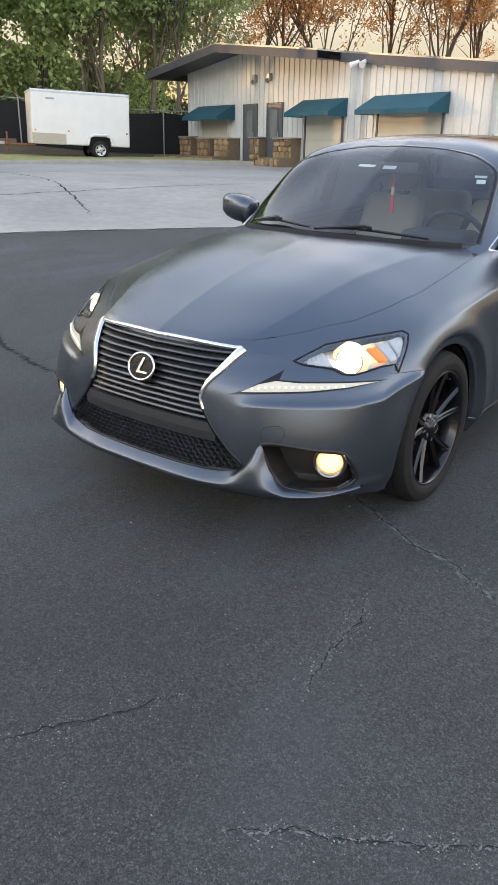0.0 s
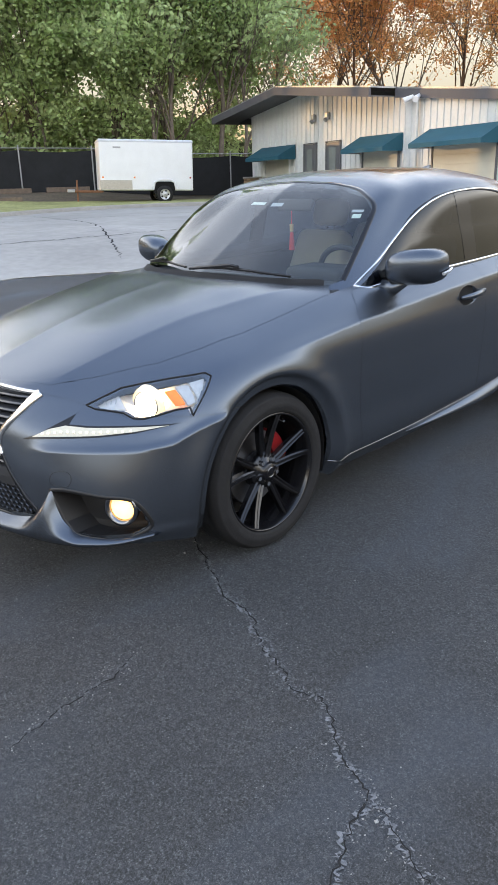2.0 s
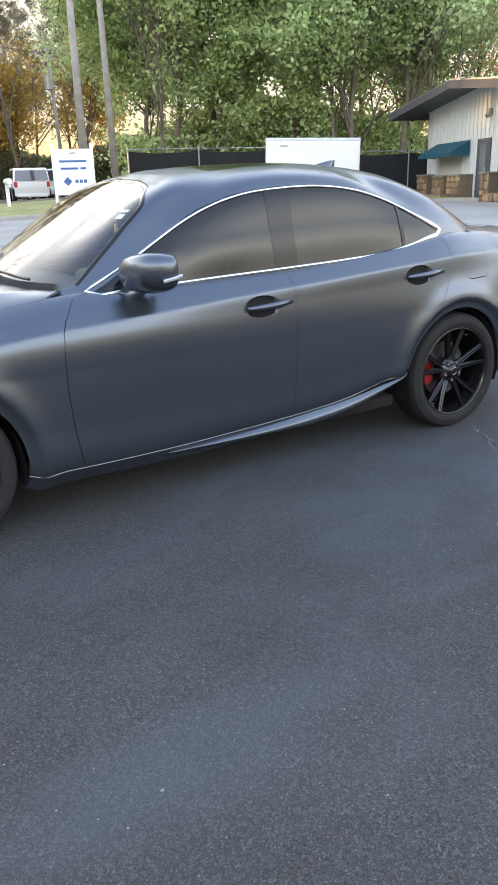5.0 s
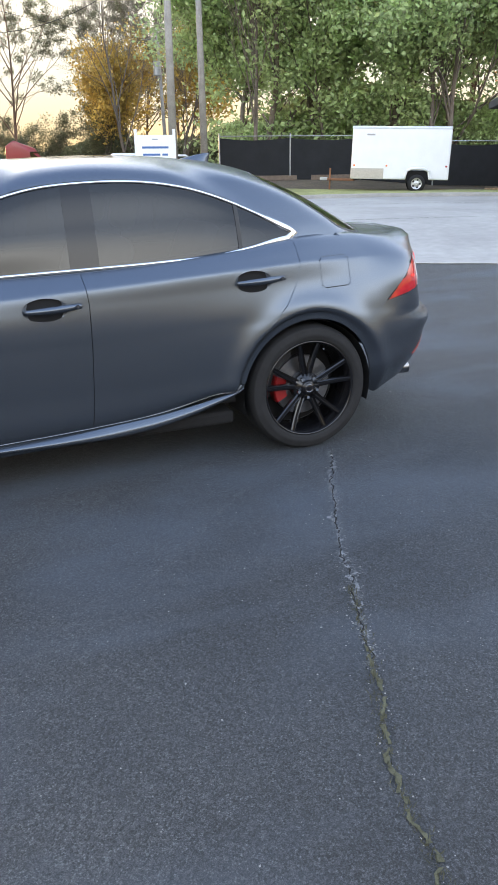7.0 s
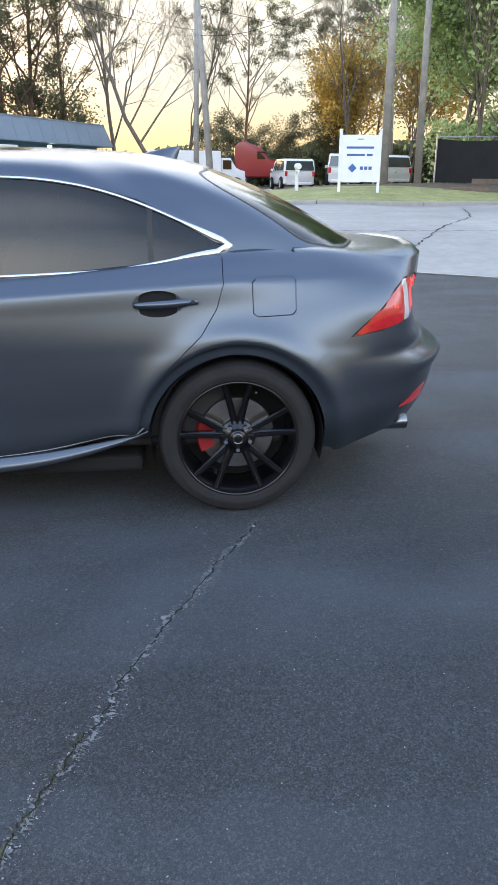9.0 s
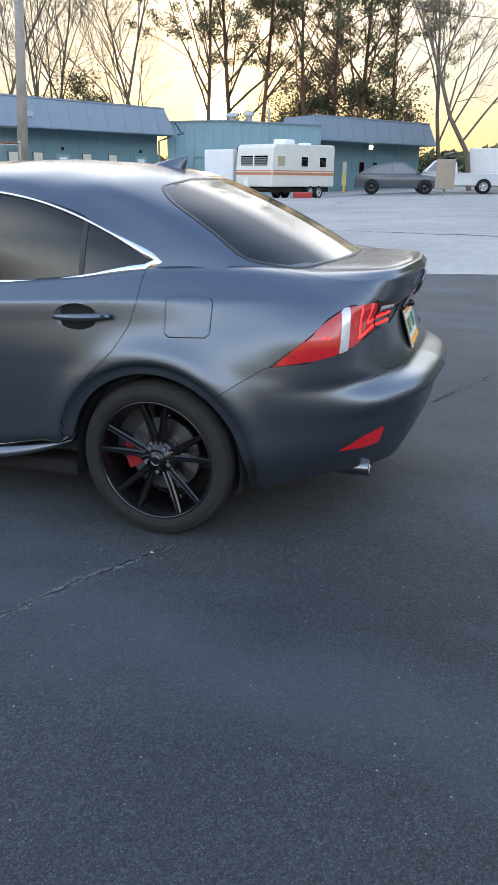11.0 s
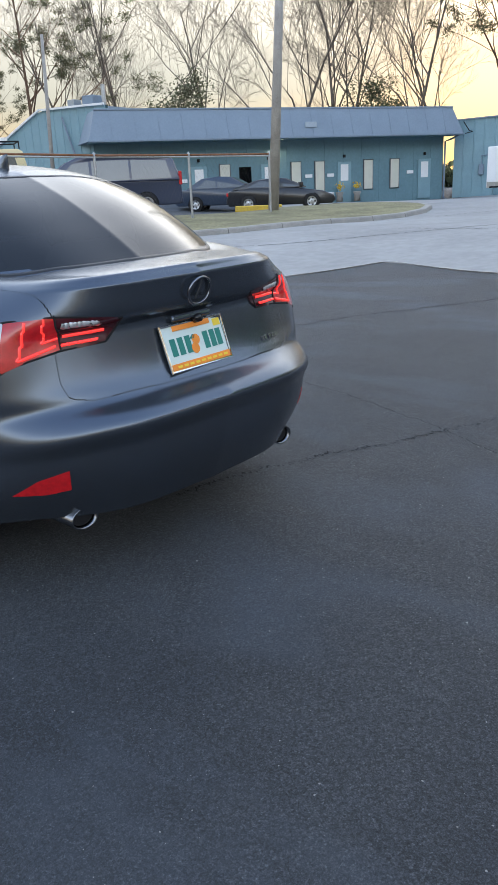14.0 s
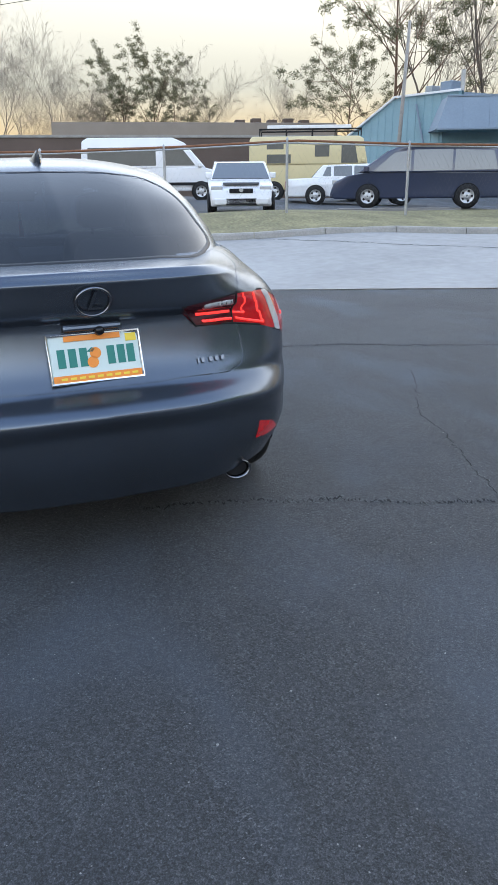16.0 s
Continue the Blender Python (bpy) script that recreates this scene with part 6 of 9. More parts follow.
# wheels
def alloy_wheel(x, sg, caliper_at):
    w = new("wheel"); w.parent = car; w["label"] = "black twin-spoke alloy wheel with low-profile tyre"
    w.matrix_local = Matrix.Translation((x, sg * .775, .325)) @ (Matrix.Identity(4) if sg < 0 else Matrix.Rotation(math.pi, 4, "Z"))
    # local: -y outwards
    R = .330
    prof = [(.248, -.098), (.254, -.107), (.262, -.1125), (.266, -.1115), (.270, -.1145), (.292, -.1135), (.308, -.104), (.312, -.1045), (.316, -.098), (.324, -.084), (.3285, -.07), (R, -.045), (R, 0), (R, .045), (.3285, .07), (.324, .082), (.312, .100), (.270, .113), (.248, .10)]
    tyre = part("tyre", lathe(prof, 72), TYRE, w, smooth=True)
    for yy in (-.052, -.018, .018, .052):
        part("tread_groove", lathe([(R + .0006, yy - .004), (R + .0006, yy + .004)], 60), LINER, tyre)
    tr_v, tr_f = [], []
    for k in range(84):
        a = 2 * math.pi * k / 84
        for y0, y1, sl in ((-.098, -.060, .035), (.060, .098, -.035)):
            b = len(tr_v)
            for yy, aa in ((y0, a), (y1, a + sl), (y1, a + sl + .010), (y0, a + .010)):
                rr = np.interp(abs(yy), [.045, .07, .082, .098], [R, .3285, .324, .3155]) + .0008
                tr_v.append((rr * math.cos(aa), yy, rr * math.sin(aa)))
            tr_f.append((b, b + 1, b + 2, b + 3))
    tagged(part("tread_sipes", mesh_of("tread_sipes", tr_v, tr_f, LINER), LINER, tyre), kind="stuff")
    rim = part("rim", lathe([(.251, -.102), (.246, -.107), (.241, -.101), (.236, -.085), (.228, -.05), (.221, .0), (.221, .08), (.248, .10)], 64), RIM, w, "gloss black rim", smooth=True)
    part("disc_hub", lathe([(.001, -.086), (.032, -.086), (.036, -.080), (.040, -.066), (.074, -.060), (.078, -.052), (.078, -.01)], 40), RIM, w, smooth=True)
    part("centre_cap", lathe([(.001, -.092), (.024, -.091), (.029, -.087), (.030, -.080)], 28), BLACK_GLOSS, w, smooth=True)
    part("cap_ring", tube([(.020 * math.cos(a), -.0915, .020 * math.sin(a)) for a in np.linspace(0, 2 * math.pi, 25)[:-1]], .0018, seg=5, closed=True), DARK_CHROME, w)
    for k in range(5):
        base = math.radians(90 + 72 * k)
        for off in (-.225, .225):
            bm = bmesh.new()
            secs = []
            for u in np.linspace(0, 1, 7):
                r = .060 + (.241 - .060) * u
                a = base + off * (.82 + .18 * u)
                wd = .0155 - .0035 * u
                y = -.064 - .030 * u ** .8 + (.006 * math.sin(math.pi * u))
                c = Vector((r * math.cos(a), 0, r * math.sin(a)))
                t = Vector((-math.sin(a), 0, math.cos(a)))
                secs.append([bm.verts.new(c + t * d + Vector((0, y + h, 0))) for d, h in ((-wd, .026), (-wd, .003), (-wd * .62, -.003), (-wd * .22, .005), (wd * .22, .005), (wd * .62, -.003), (wd, .003), (wd, .026))])
            for A, B in zip(secs, secs[1:]):
                for j in range(7):
                    bm.faces.new((A[j], A[j + 1], B[j + 1], B[j]))
                bm.faces.new((A[7], A[0], B[0], B[7]))
            bm.faces.new(secs[0]); bm.faces.new(secs[-1][::-1])
            bmesh.ops.recalc_face_normals(bm, faces=bm.faces[:])
            part("spoke", bm, RIM, w)
        a = base + math.radians(36)
        part("wheel_nut", cyl((.054 * math.cos(a), -.062, .054 * math.sin(a)), (.054 * math.cos(a), -.080, .054 * math.sin(a)), .0105, .0095, seg=6), CHROME, w)
    part("brake_disc", lathe([(.06, -.004), (.155, -.004), (.158, 0), (.158, .02), (.06, .022)], 48), DISC, w)
    part("inner_barrel", cyl((0, .085, 0), (0, .090, 0), .221, seg=40), LINER, w)
    ang = caliper_at if sg < 0 else math.pi - caliper_at
    bm = bmesh.new()
    secs = []
    for u in np.linspace(-.42, .42, 9):
        a = ang + u
        secs.append([bm.verts.new((r * math.cos(a), y, r * math.sin(a))) for r, y in ((.105, -.022), (.165, -.030), (.172, -.02), (.172, .04), (.105, .04))])
    for A, B in zip(secs, secs[1:]):
        for j in range(5):
            bm.faces.new((A[j], A[(j + 1) % 5], B[(j + 1) % 5], B[j]))
    bm.faces.new(secs[0]); bm.faces.new(secs[-1][::-1])
    bmesh.ops.recalc_face_normals(bm, faces=bm.faces[:])
    part("brake_caliper", bm, RED_PAINT, w, "red brake caliper")
    va = base + .9
    part("valve", cyl((.220 * math.cos(va), -.075, .220 * math.sin(va)), (.215 * math.cos(va), -.10, .215 * math.sin(va)), .005, seg=8), CHROME, w)
    return w

for sg in SIDES:
    alloy_wheel(0.0, sg, math.radians(30))
    alloy_wheel(2.80, sg, math.radians(182))

# ---- the white metal building, the cargo trailer, the fence and the sign ----
WHITE_METAL = mat("white_ribbed_metal", (0.62, 0.64, 0.63), 0.5, vary=0.07, scale=0.7, fine=0.04)
ROOF_TRIM = mat("slate_fascia", (0.085, 0.085, 0.095), 0.6, vary=0.12, scale=1.5)
AWNING = mat("teal_canvas", (0.010, 0.085, 0.125), 0.75, vary=0.10, scale=2.5, bump=0.1, bump_scale=200)
DOOR_GREY = mat("grey_door_paint", (0.10, 0.105, 0.115), 0.45, vary=0.06, scale=3)
PANE = mat("grey_pane", (0.20, 0.22, 0.21), 0.12, vary=0.15, scale=2.0, coat=0.5)
BEIGE_PANEL = mat("cream_roller_panel", (0.52, 0.52, 0.45), 0.6, vary=0.06, scale=2)
STONE = mat("tan_field_stone", (0.33, 0.22, 0.125), 0.85, vary=0.3, scale=7, fine=0.2, bump=0.7, bump_scale=25, per_piece=0.42)
MORTAR = mat("stone_mortar", (0.20, 0.155, 0.11), 0.95, vary=0.2, scale=10)
GALV = mat("galvanised_steel", (0.40, 0.41, 0.42), 0.45, 0.7, vary=0.15, scale=8)
WHITE_PAINT = mat("white_gloss_paint", (0.78, 0.79, 0.80), 0.35, vary=0.05, scale=2, fine=0.03)
DIAMOND = mat("tread_plate", (0.48, 0.47, 0.44), 0.4, 0.8, vary=0.2, scale=20)
NETTING = mat("black_shade_net", (0.012, 0.013, 0.015), 0.9, vary=0.35, scale=1.5, bump=0.3, bump_scale=6)
WOOD_POLE = mat("weathered_pole", (0.31, 0.29, 0.265), 0.85, vary=0.25, scale=3, fine=0.2)
BLUE_INK = mat("blue_ink", (0.05, 0.13, 0.36), 0.5, vary=0)
RUST = mat("rusty_steel", (0.20, 0.09, 0.045), 0.85, vary=0.35, scale=8)

EX, EY = Vector((-0.319, -0.948, 0)), Vector((0.948, -0.319, 0))
EAST = Matrix((( EX.x, EY.x, 0, 20.12), (EX.y, EY.y, 0, 10.78), (0, 0, 1, 0), (0, 0, 0, 1)))
EB = 0.74                                         # floor level of the building


def roof_z(x):
    return 4.98 - 0.112 * abs(x + 7.05)


def ribbed_wall(name, x0, x1, z0, top, owner, material, pitch=0.30, rib=0.05, deep=0.028, y=0.0, label=""):
    """A metal wall whose ribs stand proud; top gives its height along x."""
    xs = []
    x = x0
    while x < x1 - 1e-6:
        e = min(x + pitch, x1)
        xs += [(x, 0), (max(x, e - rib * 1.6), 0), (max(x, e - rib * 1.2), -deep), (max(x, e - rib * .3), -deep)]
        x = e
    xs.append((x1, 0))
    verts, faces = [], []
    for a, d in xs:
        verts += [(a, y + d, z0), (a, y + d, top(a)), (a, y + 0.18, z0), (a, y + 0.18, top(a))]
    for i in range(len(xs) - 1):
        a, b = 4 * i, 4 * i + 4
        faces += [(a, b, b + 1, a + 1), (a + 2, a + 3, b + 3, b + 2), (a + 1, b + 1, b + 3, a + 3)]
    return part(name, mesh_of(name, verts, faces, material), material, owner, label)


office = thing("metal_office_building", "white ribbed metal office building with teal awnings and stone base", "building", m=EAST)
ribbed_wall("wall", -11.15, 12.0, EB - 0.4, lambda x: roof_z(x) - 0.28, office, WHITE_METAL)
part("wall", box(-11.15, -10.97, 0.19, 14, EB - .4, 4.1), WHITE_METAL, office)
part("wall", box(11.8, 12.0, 0.19, 14, EB - .4, 2.6), WHITE_METAL, office)
part("wall", box(-11.15, 12, 14.01, 14.2, EB - .4, 2.6), WHITE_METAL, office)
# low gable roof: deep overhang over the entrance, flush farther on
def slab(x0, x1, y0, y1, thick, lift=0.0):
    v = []
    for x in (x0, x1):
        for y in (y0, y1):
            v += [(x, y, roof_z(x) + lift), (x, y, roof_z(x) + lift - thick)]
    return mesh_of("slab", v, [(0, 4, 6, 2), (1, 3, 7, 5), (0, 2, 3, 1), (4, 5, 7, 6), (0, 1, 5, 4), (2, 6, 7, 3)])
for x0, x1, y0 in ((-12.6, -7.05, -1.15), (-7.05, -1.05, -1.15), (-1.04, 12.3, -0.12)):
    me = slab(x0, x1, y0, 14.4, 0.05)
    me.materials.append(GALV)
    part("roof", me, GALV, office, "low-pitched metal roof")
    me = slab(x0, x1, y0 - 0.05, y0 + 0.03, 0.27, -0.055)
    me.materials.append(ROOF_TRIM)
    part("fascia", me, ROOF_TRIM, office, "dark grey fascia board")
    if y0 < -1:
        me = slab(x0, x1, y0 + 0.03, 0.0, 0.02, -0.27)
        me.materials.append(ROOF_TRIM)
        part("soffit", me, ROOF_TRIM, office)
me = slab(-12.68, -12.6, -1.2, 14.4, 0.27, -0.03)
me.materials.append(ROOF_TRIM)
part("fascia", me, ROOF_TRIM, office)


def awning(x0, x1, z_top, z_low, out):
    a = thing("awning", "teal canvas awning with a short valance above a window", "awning", group="awnings of the white building", m=EAST)
    v = [(x0, -.03, z_top), (x1, -.03, z_top), (x1, -out, z_low), (x0, -out, z_low), (x1, -out, z_low - .13), (x0, -out, z_low - .13), (x0, -.03, z_low - .13), (x1, -.03, z_low - .13)]
    part("canopy", mesh_of("canopy", v, [(0, 3, 2, 1), (3, 5, 4, 2), (0, 6, 5, 3), (1, 2, 4, 7)], AWNING), AWNING, a)
    part("frame", tube([(x0 + .02, -.05, z_low - .1), (x0 + .02, -out + .03, z_low - .1), (x1 - .02, -out + .03, z_low - .1), (x1 - .02, -.05, z_low - .1)], .015), GALV, a)
    return a

for x0, x1 in ((-10.2, -7.42), (-3.08, -.72), (.55, 3.62)):
    awning(x0, x1, 2.93, 2.50, 0.85)
    if x0 < -5:
        w = part("window", box(x0 + .35, x1 - .45, -.045, .02, EB + .95, 2.50, .01), BEIGE_PANEL, office, "boarded window")
        part("frame", tube([(x0 + .35, -.06, EB + .95), (x0 + .35, -.06, 2.5), (x1 - .45, -.06, 2.5), (x1 - .45, -.06, EB + .95)], .035, seg=4, closed=True), WHITE_METAL, w)
    else:
        w = part("roller_door", box(x0 + .25, x1 - .2, -.05, .02, EB, 2.48, .01), BEIGE_PANEL, office, "cream roller door")
        for k in range(6):
            part("slat", box(x0 + .27, x1 - .22, -.062, -.05, EB + .05 + k * .28, EB + .29 + k * .28, .004), BEIGE_PANEL, w)
        part("frame", tube([(x0 + .22, -.05, EB), (x0 + .22, -.05, 2.5), (x1 - .17, -.05, 2.5), (x1 - .17, -.05, EB)], .05, seg=4), DOOR_GREY, w)
for x0, x1 in ((-6.70, -5.90), (-5.14, -4.30)):
    d = part("door", box(x0, x1, -.07, .03, EB, EB + 2.12, .012), DOOR_GREY, office, "dark grey steel door with a long pane")
    part("pane", box(x0 + .2, x1 - .2, -.085, -.07, EB + .95, EB + 1.95, .005), PANE, d)
    part("handle", cyl((x1 - .1, -.12, EB + 1.0), (x1 - .1, -.12, EB + 1.18), .015, seg=8), GALV, d)
    part("frame", tube([(x0 - .04, -.04, EB), (x0 - .04, -.04, EB + 2.16), (x1 + .04, -.04, EB + 2.16), (x1 + .04, -.04, EB)], .045, seg=4), DOOR_GREY, d)
for x in (-6.0, -5.05):
    lp = part("wall_light", box(x - .09, x + .09, -.16, -.03, 3.65, 3.9, .02), GALV, office)
    part("shade", cyl((x, -.2, 3.62), (x, -.1, 3.72), .09, .05, seg=12), GALV, lp)
# corner pipe with flood lamps
part("downpipe", tube([(0.02, -.10, 4.0), (0.02, -.10, EB)], .05, seg=8), WHITE_METAL, office)
part("downpipe", tube([(5.1, -.10, 3.4), (5.1, -.10, EB)], .05, seg=8), WHITE_METAL, office)
for dx in (-.14, .14):
    part("flood_lamp", cyl((dx, -.15, 3.93), (dx * 2.0, -.42, 3.80), .06, .10, seg=12), WHITE_PAINT, office)
# roof plant
rooftop = thing("rooftop_air_unit", "grey rooftop air-conditioning unit with side louvres", "air unit", m=EAST)
part("casing", box(3.9, 4.9, 2.0, 3.0, roof_z(4.4) - .05, roof_z(4.4) + .85, .03), mat("unit_grey", (.28, .27, .25), .6, vary=.2, scale=3), rooftop)
for k in range(6):
    part("louvre", box(3.95, 4.85, 1.975, 2.0, roof_z(4.4) + .1 + k * .11, roof_z(4.4) + .16 + k * .11), GALV, rooftop)
part("flue", cyl((5.3, 2.4, roof_z(5.3) - .05), (5.3, 2.4, roof_z(5.3) + .5), .1, seg=12), GALV, rooftop)

# stone piers and planters
stone_rng = random.Random(4)
stone_meshes = []
for k in range(14):
    bm = bmesh.new()
    n = stone_rng.choice((5, 6, 6, 7))
    pts = []
    for j in range(n):
        a = 2 * math.pi * (j + stone_rng.uniform(-.25, .25)) / n
        sx, sz = abs(math.cos(a)) ** .7 * math.copysign(1, math.cos(a)), abs(math.sin(a)) ** .7 * math.copysign(1, math.sin(a))
        pts.append((0.5 * sx, 0.5 * sz))
    back_ring = [bm.verts.new((x, 0, z)) for x, z in pts]
    mid_ring = [bm.verts.new((x * .96, -.75, z * .96)) for x, z in pts]
    front = [bm.verts.new((x * .72, -1 - stone_rng.uniform(-.15, .15), z * .72)) for x, z in pts]
    for A, B in ((back_ring, mid_ring), (mid_ring, front)):
        for j in range(n):
            bm.faces.new((A[j], A[(j + 1) % n], B[(j + 1) % n], B[j]))
    bm.faces.new(front)
    bmesh.ops.recalc_face_normals(bm, faces=bm.faces[:])
    me = bpy.data.meshes.new("stone")
    bm.to_mesh(me)
    bm.free()
    me.materials.append(STONE)
    stone_meshes.append(me)


def stone_block(x0, x1, y0, y1, z0, z1, name, label, cap=True):
    """A masonry block whose front and side faces carry field stones."""
    t = thing(name, label, "stone pier", group="stone piers and planters", m=EAST)
    part("core", box(x0, x1, y0, y1, z0, z1, .01), MORTAR, t)
    def face(u0, u1, place):
        z = z0 + .02
        while z < z1 - .05:
            h = min(stone_rng.uniform(.15, .30), z1 - z)
            u = u0
            while u < u1 - .04:
                w = min(stone_rng.uniform(.18, .42), u1 - u)
                ob = part("stone", stone_rng.choice(stone_meshes), None, t)
                ob.matrix_local = place(u + w / 2, z + h / 2) @ Matrix.Diagonal((w * .99, .045, h * .98, 1)) @ pose(0, 0, 0, 0, stone_rng.choice((0, 180)), 0)
                u += w
            z += h
    face(x0, x1, lambda u, z: Matrix.Translation((u, y0, z)))
    face(y0, y1, lambda u, z: Matrix.Translation((x0, u, z)) @ pose(0, 0, 0, 0, 0, -90))
    if cap:
        part("cap", box(x0 - .04, x1 + .04, y0 - .06, y1, z1, z1 + .06, .015), KERB_MAT, t)
    return t

LOW = EB - .25
for x0, x1, y0, z1 in ((-11.25, -10.3, -.38, EB + .98), (-9.75, -8.75, -.38, EB + .92), (-8.10, -7.05, -.55, EB + .92), (-5.82, -5.22, -.38, EB + .95), (-4.18, -3.12, -.45, EB + .92)):
    stone_block(x0, x1, y0, -.02, LOW, z1, "stone_pier", "tan field-stone pier with a pale cap")
stone_block(-11.9, -7.0, -1.35, -.56, LOW, EB + .28, "stone_planter", "low tan field-stone planter wall", cap=False)
stone_block(-4.25, -2.9, -1.1, -.46, LOW, EB + .30, "stone_planter", "low tan field-stone planter wall", cap=False)
step = solo("doorstep", box(-7.4, -4.3, -1.6, -.06, LOW, EB - .06, .02), KERB_MAT, "worn concrete doorstep before two doors", "step", m=EAST)

# enclosed cargo trailer
def wheel_mesh_set(r, w, owner, p, axis, hub_mat, name="wheel"):
    """A small road wheel: tyre, rim with slots, hub."""
    wl = thing_part(name, owner, p, axis)
    part("tyre", lathe([(r * .62, -w / 2), (r * .93, -w / 2), (r, -w * .36), (r, w * .36), (r * .93, w / 2), (r * .62, w / 2)], 28), TYRE, wl, smooth=True)
    part("rim", lathe([(.02, -w * .30), (r * .22, -w * .34), (r * .26, -w * .22), (r * .50, -w * .20), (r * .56, -w * .40), (r * .64, -w * .46), (r * .64, w * .4)], 28), hub_mat, wl, smooth=True)
    for k in range(5):
        a = 2 * math.pi * k / 5
        part("slot", box(r * .33, r * .52, -w * .27, -w * .2, -r * .10, r * .10, .006), LINER, wl, at=pose(0, 0, 0, 0, math.degrees(a), 0))
    return wl


def thing_part(name, owner, p, face):
    """An Empty part at p whose -y looks along face (degrees about z)."""
    e = new(name)
    e.empty_display_size = .1
    e.parent = owner
    e.matrix_local = pose(*p, 0, 0, face)
    return e


TIRE_RIM = mat("pale_wheel_rim", (0.55, 0.56, 0.57), 0.4, 0.6, vary=0.1, scale=10)
# the trailer's frame: x along its side towards its tail, -y to the camera
tr_a, tr_b = Vector((16.29, 22.64, 0)), Vector((19.41, 20.70, 0))
tr_dir = (tr_b - tr_a).normalized()
TR = Matrix(((tr_dir.x, -tr_dir.y, 0, tr_a.x), (tr_dir.y, tr_dir.x, 0, tr_a.y), (0, 0, 1, gz(18, 21.6) + .13), (0, 0, 0, 1))) @ pose(0, 0, 0.30, 0, 1.6, 0)
trailer = thing("cargo_trailer", "white enclosed cargo trailer with one axle on the verge", "trailer", m=TR)
L = 3.70
part("body", box(0, L, 0, 1.9, .16, 2.02, .05, 3), WHITE_PAINT, trailer)
part("roof", box(-.012, L + .012, -.012, 1.912, 1.93, 2.055, .05, 3), mat("trailer_roof", (.60, .63, .68), .5, vary=.06), trailer, "pale grey roof edge")
part("stone_guard", box(-.006, 1.25, -.012, .0, .17, .55, .003), DIAMOND, trailer, "bare tread-plate stone guard")
part("fender", tube([(2.05, -.12, .20), (2.12, -.12, .48), (2.3, -.12, .56), (2.75, -.12, .56), (2.93, -.12, .48), (3.0, -.12, .20)], .05, seg=6), WHITE_PAINT, trailer)
part("wheel_well", box(2.1, 2.95, -.02, .3, .05, .50, .02), LINER, trailer)
wheel_mesh_set(.33, .19, trailer, (2.52, -.06, .02), 0, TIRE_RIM)
wheel_mesh_set(.33, .19, trailer, (2.52, 1.96, .02), 180, TIRE_RIM)
part("drawbar", tube([(-1.0, .95, .12), (-.9, .95, .12), (.1, .25, .12), (.1, 1.65, .12), (-.9, .95, .12)], .045, seg=6), RUST, trailer)
part("jack", cyl((-.85, .95, -.28), (-.85, .95, .55), .035, seg=8), RUST, trailer)
part("coupler", box(-1.25, -.95, .88, 1.02, .08, .2, .02), GALV, trailer)
for x in (.12, 1.35, L - .12):
    part("marker_lamp", box(x - .03, x + .03, -.02, 0, .62, .68, .008), AMBER if x < 2 else RED_GLASS, trailer)
part("badge", box(.55, .85, -.004, 0, 1.72, 1.78), mat("grey_badge", (.35, .35, .36), .5, vary=0), trailer, "small grey unreadable mark")

# chain-link fence with dark shade net
def net_fence(line, name, label, height=1.95, net=True, rails=(1.0,)):
    f = thing(name, label, "fence")
    pts = np.array(line, float)
    cum = np.concatenate([[0], np.cumsum(np.linalg.norm(np.diff(pts, axis=0), axis=1))])
    n = max(2, int(cum[-1] / 2.9) + 1)
    pos = [np.array([np.interp(s, cum, pts[:, 0]), np.interp(s, cum, pts[:, 1])]) for s in np.linspace(0, cum[-1], n)]
    for p in pos:
        z = gz(*p)
        post = part("post", cyl((p[0], p[1], z - .3), (p[0], p[1], z + height + .08), .035, seg=10), GALV, f)
        part("post_cap", cyl((p[0], p[1], z + height + .08), (p[0], p[1], z + height + .13), .042, .01, seg=10), GALV, post)
    for a, b in zip(pos, pos[1:]):
        za, zb = gz(*a), gz(*b)
        part("rail", cyl((*a, za + height), (*b, zb + height), .022, seg=8), GALV, f)
        if net:
            d = (b - a) / np.linalg.norm(b - a)
            s = np.array([-d[1], d[0]]) * .03
            verts, faces, nx, nz = [], [], 14, 7
            for j in range(nz):
                for i in range(nx):
                    u, w = i / (nx - 1), j / (nz - 1)
                    sag = .10 * math.sin(math.pi * u) * (w ** 3) + .02 * noise.noise((a[0] + u * 3, a[1], w * 2))
                    bulge = .05 * noise.noise((a[0] * 1.7 + u * 4, a[1], w * 3)) + .04
                    q = a + (b - a) * u + s * (1 + bulge * 8)
                    verts.append((q[0], q[1], za + (zb - za) * u + .04 + (height - .12 - sag) * w))
            k = len(verts)
            verts += [(x - s[0] * .25, y - s[1] * .25, z) for x, y, z in verts]
            for j in range(nz - 1):
                for i in range(nx - 1):
                    q = j * nx + i
                    faces += [(q, q + 1, q + nx + 1, q + nx), (q + k, q + k + nx, q + k + nx + 1, q + k + 1)]
            part("shade_net", mesh_of("shade_net", verts, faces, NETTING, True), NETTING, f, "sagging black shade net")
    return f

